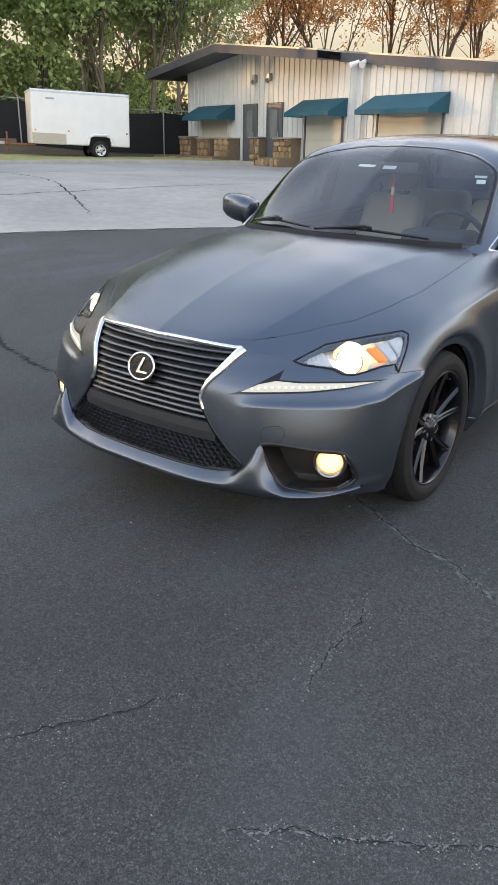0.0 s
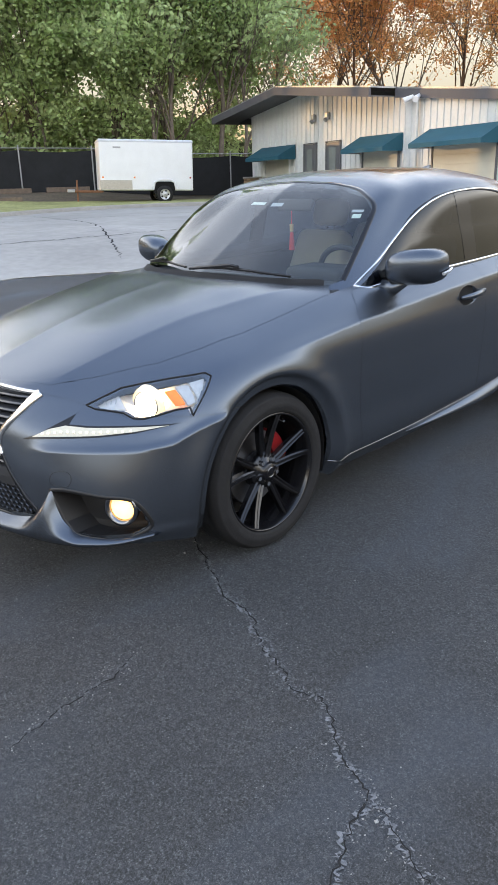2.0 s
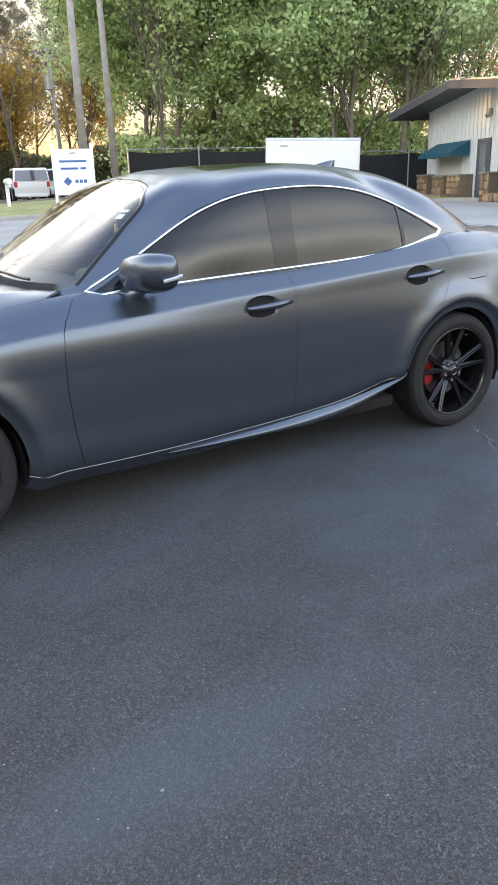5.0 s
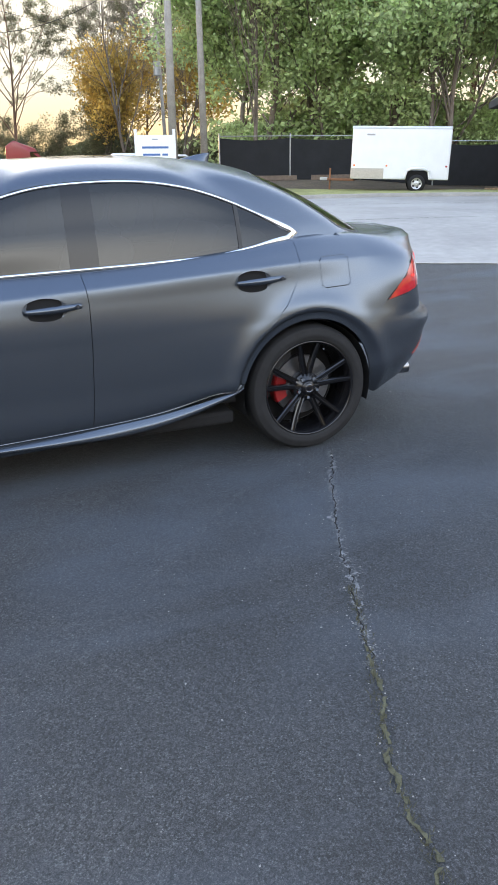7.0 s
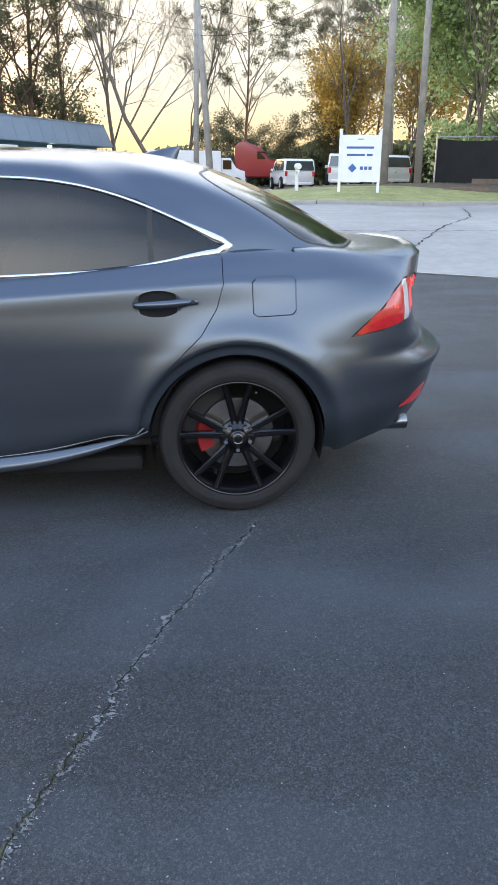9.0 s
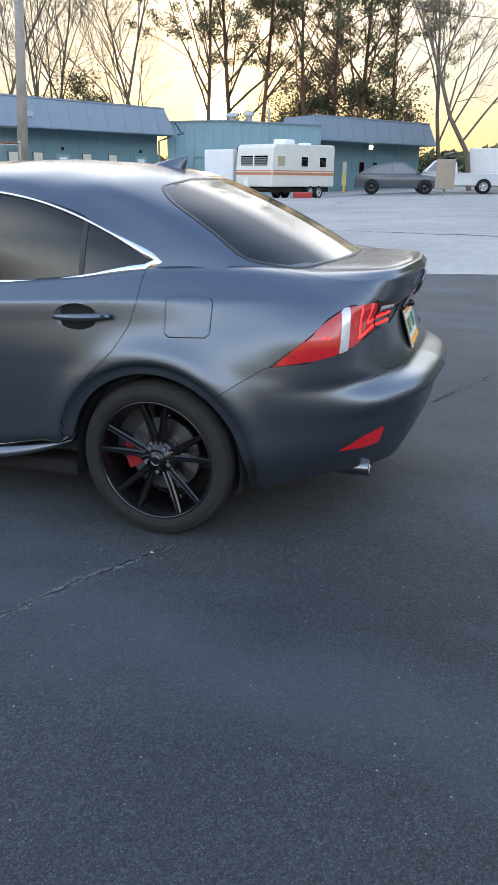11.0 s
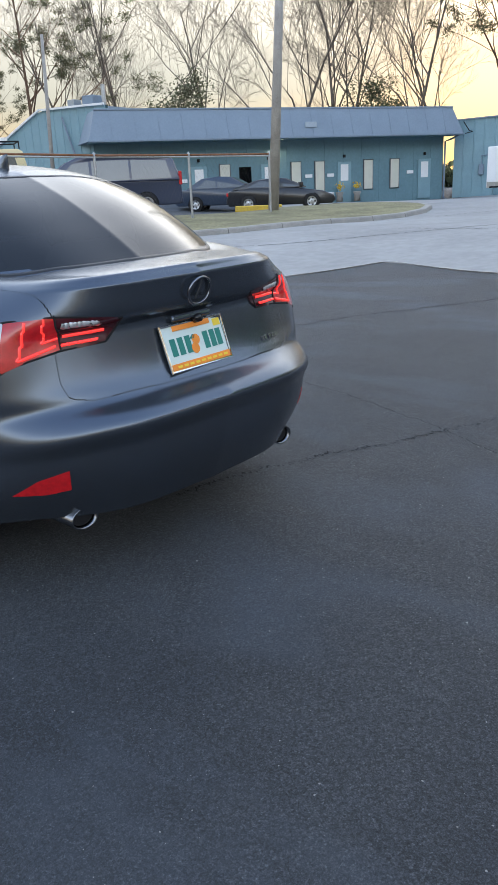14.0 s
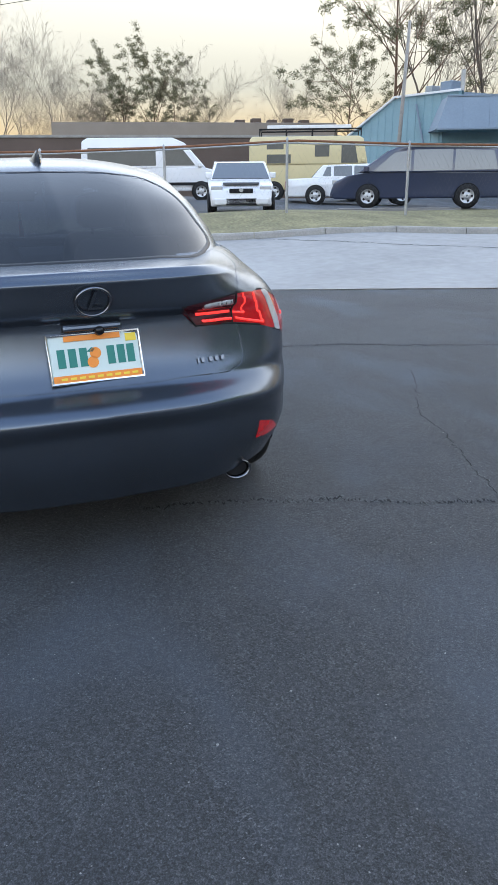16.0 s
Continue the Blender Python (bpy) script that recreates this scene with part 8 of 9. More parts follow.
sedan_low = [(-2.2, .26), (-2.26, .55), (-2.2, .92), (-1.5, .97), (.9, .95), (1.75, .82), (2.15, .66), (2.22, .42), (2.15, .24)]
sedan_top = [(-1.75, .93), (-1.05, 1.38), (-.3, 1.45), (.25, 1.41), (1.15, .92)]
sedan_win = [[(-1.3, .98), (-.85, 1.33), (-.42, 1.36), (-.42, .98)], [(-.34, .98), (-.34, 1.365), (.2, 1.34), (.85, .97)]]
mx = vehicle("hatchback_car", "white compact car with a dark scoop, nose to the fence", "car", at_ground(-15.6, 7.85, heading_of(19.5, -7.2)), WHITE_CAR, sedan_low, sedan_top, 1.76, .95, 1.45, (-1.35, 1.32), .31, sedan_win, ((1.10, .96), (.30, 1.39)), ((-1.70, .97), (-1.08, 1.36)),
        lamps=[("headlamp", 2.02, .66, .70, .10, .16, .07, CLEAR_LAMP), ("fog_lamp", 2.20, .62, .40, .02, .10, .04, LINER)])
part("grille", box(2.17, 2.235, -.42, .42, .27, .45, .02), LINER, mx, "black lower grille")
part("grille", box(2.09, 2.20, -.32, .32, .58, .70, .02), LINER, mx, "black upper grille")
part("badge", cyl((2.18, 0, .66), (2.215, 0, .66), .055, seg=16), GALV, mx)
part("scoop", box(1.30, 1.95, -.5, .5, .80, .86, .02), GREY_CAR, mx, "dark grey bonnet panel")
vehicle("old_sedan_car", "white boxy old sedan with red tail lamps", "car", at_ground(-19.6, 14.1, heading_of(1.7, 3.3)), WHITE_CAR,
        [(-2.6, .30), (-2.7, .6), (-2.65, .92), (-1.3, .95), (.9, .95), (2.5, .88), (2.68, .7), (2.65, .3)],
        [(-1.75, .93), (-1.35, 1.38), (.35, 1.42), (.85, 1.2), (1.15, .93)], 1.95, .95, 1.42, (-1.6, 1.5), .34,
        [[(-1.35, 1.0), (-1.2, 1.32), (-1.05, 1.33), (-1.05, 1.0)], [(-.95, 1.0), (-.95, 1.34), (-.3, 1.35), (-.3, 1.0)], [(-.22, 1.0), (-.22, 1.35), (.3, 1.34), (.75, 1.0)]],
        ((1.12, .97), (.42, 1.38)), ((-1.74, .97), (-1.40, 1.34)), lamps=[("tail_lamp", -2.66, .80, .72, .05, .14, .12, RED_GLASS), ("headlamp", 2.64, .70, .72, .05, .18, .08, CLEAR_LAMP)], taper=.13)
vehicle("passenger_van", "tall white passenger van with a dark window band", "van", at_ground(-24.3, 7.6, heading_of(1.4, 4.6)), WHITE_CAR,
        [(-2.75, .35), (-2.8, 1.2), (1.75, 1.25), (2.5, 1.05), (2.75, .8), (2.75, .35)],
        [(-2.8, 1.15), (-2.72, 2.15), (-2.5, 2.28), (.7, 2.28), (1.15, 2.1), (1.95, 1.2)], 2.0, 1.2, 2.28, (-1.75, 1.75), .34,
        [[(-2.55, 1.28), (-2.5, 1.92), (.05, 1.95), (.05, 1.28)], [(.35, 1.28), (.35, 1.93), (1.05, 1.90), (1.55, 1.28)]],
        ((1.90, 1.25), (1.18, 2.05)), ((-2.79, 1.3), (-2.73, 2.05)), taper=.10, lamps=[("headlamp", 2.66, .75, .95, .08, .16, .12, CLEAR_LAMP), ("side_stripe", 0, .995, .62, 2.4, .012, .05, LINER)])
sv = vehicle("step_van", "cream step van with a black roof rack and small windows", "van", at_ground(-24.65, 14.6, heading_of(2.1, 4.5)), CREAM_CAR,
        [(-2.6, .45), (-2.65, 1.5), (2.3, 1.5), (2.55, 1.2), (2.55, .45)],
        [(-2.65, 1.45), (-2.62, 2.45), (-2.5, 2.55), (1.9, 2.55), (2.1, 2.45), (2.3, 1.45)], 2.1, 1.5, 2.55, (-1.6, 1.7), .38,
        [[(-1.9, 1.5), (-1.9, 1.85), (-.9, 1.85), (-.9, 1.5)], [(-1.9, 2.05), (-1.9, 2.38), (-1.2, 2.38), (-1.2, 2.05)], [(.1, 1.75), (.1, 2.2), (.7, 2.2), (.7, 1.75)], [(1.2, 1.5), (1.2, 2.25), (1.75, 2.25), (1.9, 1.5)]],
        ((2.28, 1.55), (2.10, 2.35)), ((-2.65, 1.6), (-2.62, 2.3)), taper=.06)
rack = [(-2.2, -.8), (2.0, -.8), (2.0, .8), (-2.2, .8)]
part("roof_rack", tube([(x, y, 2.83) for x, y in rack], .035, seg=6, closed=True), LINER, sv, "black tubular roof rack")
for x in (-2.2, -1.1, 0, 1.0, 2.0):
    part("rack_bar", tube([(x, -.8, 2.55), (x, -.8, 2.84), (x, .8, 2.84), (x, .8, 2.55)], .025, seg=6), LINER, sv)
part("load", box(-1.9, 1.6, -.6, .2, 2.86, 3.0, .02), WHITE_PAINT, sv, "white boards on the rack")
coupe_low = [(-2.1, .22), (-2.18, .5), (-2.1, .82), (-1.2, .90), (.7, .84), (1.7, .70), (2.15, .52), (2.2, .35), (2.1, .2)]
coupe_top = [(-2.0, .82), (-.9, 1.20), (-.2, 1.26), (.2, 1.23), (1.05, .84)]
coupe_win = [[(-1.35, .92), (-.75, 1.17), (-.25, 1.20), (.15, 1.17), (.75, .90)]]
vehicle("coupe_car", "low black coupe with silver wheels beside the pole", "car", at_ground(-15.1, 23.0, heading_of(3.05, 2.6)), BLACK_CAR, coupe_low, coupe_top, 1.76, .88, 1.25, (-1.3, 1.25), .31, coupe_win, ((1.02, .87), (.25, 1.21)), ((-1.9, .88), (-.95, 1.18)),
        lamps=[("tail_lamp", -2.14, .6, .68, .04, .22, .07, RED_GLASS), ("headlamp", 2.08, .62, .55, .08, .15, .05, CLEAR_LAMP)])
vehicle("sedan_car", "dark blue sedan parked before the workshop units", "car", at_ground(-18.6, 23.6, heading_of(3.0, 2.0)), BLUE_CAR, sedan_low, sedan_top, 1.75, .95, 1.42, (-1.35, 1.3), .31, sedan_win, ((1.10, .96), (.30, 1.39)), ((-1.70, .97), (-1.08, 1.36)), lamps=[("tail_lamp", -2.2, .65, .78, .04, .2, .08, RED_GLASS)])
vehicle("crossover_car", "slate grey crossover parked before the second block", "car", at_ground(-2.7, 41.3, heading_of(3.95, .6)), GREY_CAR,
        [(-2.35, .32), (-2.42, .7), (-2.3, 1.05), (.95, 1.05), (1.9, .95), (2.35, .75), (2.4, .45), (2.3, .3)],
        [(-2.2, 1.02), (-1.4, 1.50), (-.4, 1.68), (.3, 1.64), (1.25, 1.03)], 1.95, 1.04, 1.67, (-1.45, 1.45), .37,
        [[(-1.7, 1.1), (-1.25, 1.42), (-.42, 1.58), (-.42, 1.1)], [(-.34, 1.1), (-.34, 1.58), (.25, 1.56), (.95, 1.08)]], ((1.2, 1.06), (.36, 1.60)), ((-2.15, 1.08), (-1.45, 1.46)), rim=RIM,
        lamps=[("headlamp", 2.22, .74, .86, .12, .15, .06, CLEAR_LAMP)])
pk = vehicle("pickup_truck", "white pickup truck with red tail lamps", "truck", at_ground(-.1, 46.2, heading_of(-1, -.1)), WHITE_CAR,
        [(-2.9, .45), (-2.95, 1.15), (.2, 1.18), (1.9, 1.12), (2.75, 1.05), (2.85, .45)],
        [(-.2, 1.15), (-.1, 1.75), (.1, 1.85), (1.2, 1.85), (1.9, 1.15)], 2.0, 1.15, 1.85, (-1.75, 1.85), .40, [[(.0, 1.22), (.05, 1.7), (.55, 1.75), (.55, 1.22)], [(.63, 1.22), (.63, 1.75), (1.15, 1.75), (1.65, 1.22)]],
        ((1.86, 1.2), (1.24, 1.80)), ((-.19, 1.22), (-.11, 1.70)), lamps=[("tail_lamp", -2.93, .92, .95, .04, .06, .18, RED_GLASS)])
bt = thing("box_truck", "white delivery truck parked beyond the pickup", "truck", m=at_ground(3.9, 52.5, heading_of(1, .05)))
part("box", box(-3.6, 1.4, -1.1, 1.1, .65, 2.55, .04), WHITE_PAINT, bt)
part("cab", side_solid([(1.42, .5), (1.42, 2.1), (2.1, 2.1), (2.45, 1.4), (3.1, 1.25), (3.15, .5)], 1.95, .06, .08, 1.3, 2.1), WHITE_CAR, bt, smooth=True)
part("window", box(1.55, 2.15, -1.0, 1.0, 1.35, 1.95, .03), SIDE_GLASS, bt, "dark cab window")
for x in (-2.5, 2.5):
    for s in (-1, 1):
        wheel_mesh_set(.42, .25, bt, (x, s * .9, .42), 0 if s < 0 else 180, TIRE_RIM)
rt = thing("tractor_truck", "red tractor truck with a long bonnet", "truck", m=at_ground(8.5, 57, heading_of(1, -.1)))
RED_TRUCK = car_paint("red_truck_paint", (.30, .018, .022))
part("cab", side_solid([(-1.8, .7), (-1.8, 2.9), (-1.2, 3.3), (.3, 2.75), (.7, 1.95), (2.3, 1.75), (2.45, .7)], 2.3, .1, .06, 1.8, 3.2), RED_TRUCK, rt, smooth=True)
part("window", box(-.1, .55, -1.12, 1.12, 1.95, 2.55, .03), SIDE_GLASS, rt, "dark cab window")
part("bumper", box(2.3, 2.6, -1.15, 1.15, .45, .8, .03), CHROME, rt)
for x in (-1.2, 1.7):
    for s in (-1, 1):
        wheel_mesh_set(.5, .28, rt, (x, s * 1.0, .5), 0 if s < 0 else 180, TIRE_RIM)
suv_low = [(-2.35, .35), (-2.42, .8), (-2.4, 1.1), (1.1, 1.1), (2.1, 1.05), (2.35, .85), (2.38, .35)]
suv_top = [(-2.4, 1.08), (-2.25, 1.72), (-2.0, 1.82), (.5, 1.84), (.8, 1.75), (1.35, 1.08)]
suv_win = [[(-2.1, 1.15), (-2.0, 1.70), (-1.1, 1.74), (-1.1, 1.15)], [(-1.02, 1.15), (-1.02, 1.74), (-.1, 1.75), (-.1, 1.15)], [(-.02, 1.15), (-.02, 1.75), (.55, 1.72), (1.05, 1.13)]]
for (x, y, h) in ((12.0, 41.5, 80), (9.6, 46.5, 95), (14.6, 44.5, 110)):
    vehicle("suv_car", "white boxy sport utility vehicle seen from behind", "car", at_ground(x, y, h), WHITE_CAR, suv_low, suv_top, 1.98, 1.1, 1.84, (-1.45, 1.45), .38, suv_win, ((1.30, 1.12), (.82, 1.70)), ((-2.41, 1.15), (-2.27, 1.68)), taper=.10, lamps=[("tail_lamp", -2.40, .86, .95, .04, .08, .14, RED_GLASS)])

# travel trailer and the white cargo trailer beside it
RVM = Matrix(((.93, .367, 0, -9.96), (-.367, .93, 0, 34.5), (0, 0, 1, gz(-8, 37) + .02), (0, 0, 0, 1)))
rv = thing("travel_trailer", "old white travel trailer with orange stripes", "caravan", m=RVM)
RV_SKIN = mat("ribbed_caravan_skin", (.66, .65, .60), .5, vary=.08, scale=1.2, fine=.03)
STRIPE = mat("orange_stripe", (.52, .20, .10), .5, vary=.12, scale=3)
bm = prism([(0, .62), (-.02, 1.3), (.12, 2.45), (.3, 2.62), (5.2, 2.70), (5.3, 2.55), (5.3, .62)], 2.4, Matrix(((0, 0, 1, 0), (1, 0, 0, 0), (0, 1, 0, 0), (0, 0, 0, 1))), bevel=.05)
part("body", bm, RV_SKIN, rv)
for z, h in ((1.18, .13), (1.36, .05)):
    part("stripe", box(2.4, 2.408, .05, 5.25, z, z + h, .002), STRIPE, rv)
    part("stripe", box(.03, 2.37, -.028, -.018, z, z + h, .002), STRIPE, rv)
fw = part("front_window", box(.35, 2.05, .0, .06, 1.62, 2.08, .01), SIDE_GLASS, rv, "wide louvred front window")
for k in range(4):
    part("louvre", box(.37, 2.03, -.02, .0, 1.66 + k * .1, 1.70 + k * .1), GALV, fw)
part("frame", box(1.16, 1.24, -.03, .0, 1.6, 2.1, .005), WHITE_PAINT, fw)
for y0, y1, mt in ((.35, 1.0, YELLOW), (2.3, 2.9, SIDE_GLASS), (3.9, 4.5, SIDE_GLASS)):
    w = part("side_window", box(2.38, 2.415, y0, y1, 1.60, 2.08, .01), mat("curtained_pane", (.42, .37, .24), .3, vary=.2, scale=6) if mt is YELLOW else mt, rv, "small side window")
    part("frame", tube([(2.42, y0, 1.6), (2.42, y1, 1.6), (2.42, y1, 2.08), (2.42, y0, 2.08)], .02, seg=4, closed=True), WHITE_PAINT, w)
part("under_frame", box(.2, 2.2, .2, 5.1, .36, .60, .02), LINER, rv)
for y in (3.2, 3.95):
    for x, h in ((2.30, 90), (.1, -90)):
        wheel_mesh_set(.34, .2, rv, (x, y, .34), h, TIRE_RIM)
part("drawbar", tube([(.4, .1, .5), (1.2, -1.2, .5), (2.0, .1, .5)], .05, seg=6), LINER, rv)
part("gas_bottle", cyl((1.2, -.55, .52), (1.2, -.55, 1.05), .15, seg=14), WHITE_PAINT, rv)
part("roof_unit", box(.8, 1.6, 2.0, 2.8, 2.66, 2.92, .05), WHITE_PAINT, rv)
part("roof_hatch", box(.9, 1.4, 4.0, 4.5, 2.69, 2.82, .03), WHITE_PAINT, rv)
ct = thing("cargo_trailer", "white box trailer with bright doors beside the caravan", "trailer", m=RVM @ pose(-3.2, 1.0, 0, 0, 0, 8))
part("body", box(0, 1.9, 0, 3.2, .45, 2.45, .03), WHITE_PAINT, ct)
part("door", box(.06, 1.84, -.03, .0, .75, 2.40, .01), WHITE_PAINT, ct)
part("tread_panel", box(.06, 1.84, -.032, .0, .46, .74, .008), DIAMOND, ct, "shiny tread-plate panel")
# a black block put in to stand for the shade between the trailers
part("front_cover", box(1.91, 2.35, .3, 3.0, 1.15, 2.55, .03), LINER, ct, "black block standing for the shade in the gap beside the box")
for x, h in ((1.88, 90), (.02, -90)):
    wheel_mesh_set(.31, .2, ct, (x, 1.8, .31), h, TIRE_RIM)
part("drawbar", tube([(.4, .0, .5), (.95, -.9, .5), (1.5, 0, .5)], .04, seg=6), LINER, ct)
solo("red_toolbox", box(-.45, .45, -.25, .25, 0, .28, .04), mat("red_box", (.35, .03, .03), .5, vary=.1), "red plastic box lying on the road", "box", m=at_ground(-6.2, 33.8, 10))
bx = solo("utility_cabinet", box(-.45, .45, -.3, .3, .35, 1.75, .03), mat("tan_cabinet", (.36, .30, .24), .6, vary=.1, scale=3), "tan metal utility cabinet on a post", "cabinet", m=at_ground(.25, 37.0, 10))
solo("cabinet_post", cyl((0, 0, -.1), (0, 0, .35), .06, seg=10), GALV, "short metal post under the cabinet", "post", m=at_ground(.25, 37.0, 10))
pl = thing("board_stack", "pile of long weathered boards behind the fence", "boards", m=at_ground(-12.6, 11.4, heading_of(-1.1, -2.6)))
for k in range(5):
    part("board", box(-1.7 + .2 * (k % 3), 1.9 - .25 * (k % 2), -.45 + .2 * k, -.28 + .2 * k, .0 + .04 * (k % 2), .035 + .04 * (k % 2) + .03, .004), mat("grey_board", (.22, .21, .20), .85, vary=.2, scale=4) if k == 0 else bpy.data.materials["grey_board"], pl)
cb = solo("parking_block", box(-.9, .9, -.09, .09, 0, .22, .03), YELLOW, "faded yellow concrete parking block", "parking block", m=at_ground(-14.2, 20.6, heading_of(3, 2.2)))

# ---- utility poles and cables ----
def pole(base, top_xy, h, r, label, arms=()):
    z = gz(*base)
    p = thing("utility_pole", label, "pole")
    b, t = Vector((*base, z - .3)), Vector((*top_xy, z + h))
    part("shaft", cyl(b, t, r, r * .62, seg=14), WOOD_POLE, p, smooth=True)
    for along, dx, dy in arms:
        c = b.lerp(t, along)
        d = Vector((dx, dy, 0))
        a = part("crossarm", tube([c - d, c + d], .06, seg=4), WOOD_POLE, p)
        for s in (-.9, -.4, .4, .9):
            q = c + d * s
            part("insulator", cyl(q + Vector((0, 0, .05)), q + Vector((0, 0, .22)), .04, .025, seg=8), DARK_CHROME, a)
    return p, t

P1, t1 = pole((-10.6, 17.2), (-10.15, 17.6), 9.5, .17, "grey weathered timber pole on the verge")
P2, t2 = pole((11.0, 28.6), (11.0, 28.6), 11.0, .19, "tall weathered timber pole behind the sign")
P3, t3 = pole((12.9, 30.0), (12.75, 30.0), 11.5, .17, "tall weathered timber pole beside the trees")
P4, t4 = pole((4.0, 33.0), (3.3, 33.1), 9.8, .17, "leaning timber pole by the driveway")
P5, t5 = pole((17.6, 52.0), (17.2, 52.0), 10.2, .15, "distant timber pole with crossarm and transformer", arms=[(.93, 1.2, .2)])
part("transformer", cyl((17.0, 51.6, gz(17.6, 52) + 7.2), (17.0, 51.6, gz(17.6, 52) + 8.1), .26, seg=14), GALV, P5)
P6, t6 = pole((3.35, 38.2), (3.5, 38.2), 9.5, .16, "dark timber pole at the driveway's edge")
P7, t7 = pole((-29.8, 22.0), (-29.5, 22.2), 8.2, .12, "thin pale pole before the gable")


def cable(a, b, sag, r=.012):
    pts = [Vector(a).lerp(Vector(b), k / 14) - Vector((0, 0, sag * 4 * (k / 14) * (1 - k / 14))) for k in range(15)]
    return solo("overhead_cable", tube(pts, r, seg=5), LINER, "black overhead cable strung between timber poles", "cable", group="overhead cables")

up = Vector((0, 0, 1))
cable(t2 - up * .3, t4 - up * .6, .8)
cable(t2 - up * 1.5, t5 - up * .8, 1.0, .02)
cable(t3 - up * .5, t5 - up * .5, 1.0, .02)
cable(t4 - up * .6, t6 - up * .4, .5)
cable(t2 - up * 2.2, t4 - up * 3.2, 1.0)
cable(t4 - up * 3.0, t1 - up * .4, .9)
cable(t1 - up * .5, (-40, -6, 9), 1.0)
cable(t1 - up * 1.6, (-24, 24.5, 5.3), .5)
cable(t6 - up * .5, (30, 48, 11), 1.2)
cable(t3 - up * .9, (44, 16, 9.5), 1.4)

# ---- trees ----
BARK = mat("grey_brown_bark", (0.165, 0.135, 0.110), 0.9, vary=0.3, scale=5, fine=0.25, bump=0.6, bump_scale=18)
PINE_BARK = mat("pine_bark", (0.150, 0.090, 0.058), 0.9, vary=0.35, scale=4, fine=0.25, bump=0.6, bump_scale=14)


def leaf_material(name, color, spread):
    m = mat(name, color, 0.6, vary=0.25, scale=0.5)
    n, l = m.node_tree.nodes, m.node_tree.links
    b = n["Principled BSDF"]
    g = n.new("ShaderNodeNewGeometry")
    r = n.new("ShaderNodeMapRange")
    r.inputs["To Min"].default_value, r.inputs["To Max"].default_value = 1 - spread, 1 + spread
    l.new(g.outputs["Random Per Island"], r.inputs["Value"])
    src = b.inputs["Base Color"].links[0].from_socket
    v = n.new("ShaderNodeVectorMath"); v.operation = "SCALE"
    l.new(src, v.inputs[0]); l.new(r.outputs["Result"], v.inputs["Scale"])
    l.new(v.outputs["Vector"], b.inputs["Base Color"])
    tr = n.new("ShaderNodeBsdfTranslucent")
    l.new(v.outputs["Vector"], tr.inputs["Color"])
    mx = n.new("ShaderNodeMixShader")
    mx.inputs["Fac"].default_value = 0.48
    out = n["Material Output"]
    l.new(b.outputs["BSDF"], mx.inputs[1]); l.new(tr.outputs["BSDF"], mx.inputs[2]); l.new(mx.outputs["Shader"], out.inputs["Surface"])
    return m


LEAF = leaf_material("spring_leaf", (0.47, 0.58, 0.28), 0.35)
NEEDLE = leaf_material("pine_needles", (0.115, 0.115, 0.06), 0.35)
# the low sun's orange is mixed into this leaf colour
SUN_TINT_RUSSET = leaf_material("sun_tinted_russet_leaf", (0.75, 0.42, 0.17), 0.40)
GOLD = leaf_material("yellow_leaf", (0.60, 0.44, 0.12), 0.35)
# evergreen colour paled to stand for the haze over distance
HAZE_LEAF = leaf_material("haze_paled_leaf", (0.200, 0.220, 0.120), 0.40)
DARK_LEAF = leaf_material("dark_evergreen_leaf", (0.105, 0.120, 0.065), 0.40)


def grow(rng, height, spread, depth, kids, trunk_r, start=.3, up=.35, wiggle=.12, straight=0.0, reach=1.0):
    """Branches as (points, radii), and the twigs' ends."""
    limbs, ends = [], []
    def shoot(p, d, length, r, level):
        n = 6 if level == 0 else 4 if level < 3 else 2 if level == 3 else 1
        pts, rad = [p.copy()], [r]
        q, dirn = p.copy(), d.copy()
        for k in range(n):
            w = wiggle * (straight if level == 0 and straight else 1)
            dirn = (dirn + Vector((rng.gauss(0, w), rng.gauss(0, w), rng.gauss(0, w) + (up * .12 if level else .05)))).normalized()
            q = q + dirn * (length / n)
            pts.append(q.copy())
            rad.append(max(r * (1 - .80 * (k + 1) / n), .010))
        limbs.append((pts, rad, level))
        if level >= depth:
            ends.append((pts[-1], dirn)); ends.append((pts[-2], dirn))
            return
        m = kids[min(level, len(kids) - 1)]
        for j in range(m):
            u = start + (1 - start) * (j + rng.random()) / m if level == 0 else .25 + .75 * (j + rng.random()) / m
            i = min(int(u * n), n - 1)
            base = pts[i].lerp(pts[i + 1], u * n - i)
            a = rng.uniform(0, 2 * math.pi)
            axis = dirn.orthogonal().normalized()
            side = Matrix.Rotation(a, 3, d) @ axis
            lean = rng.uniform(.55, 1.05) * spread
            nd = (d * 1.0 + side * lean + Vector((0, 0, up))).normalized()
            shoot(base, nd, length * rng.uniform(.38, .60) * (reach * (1.15 - .45 * u) if level == 0 else 1), rad[i] * rng.uniform(.42, .60), level + 1)
    shoot(Vector((0, 0, -.2)), Vector((0, 0, 1)), height, trunk_r, 0)
    return limbs, ends


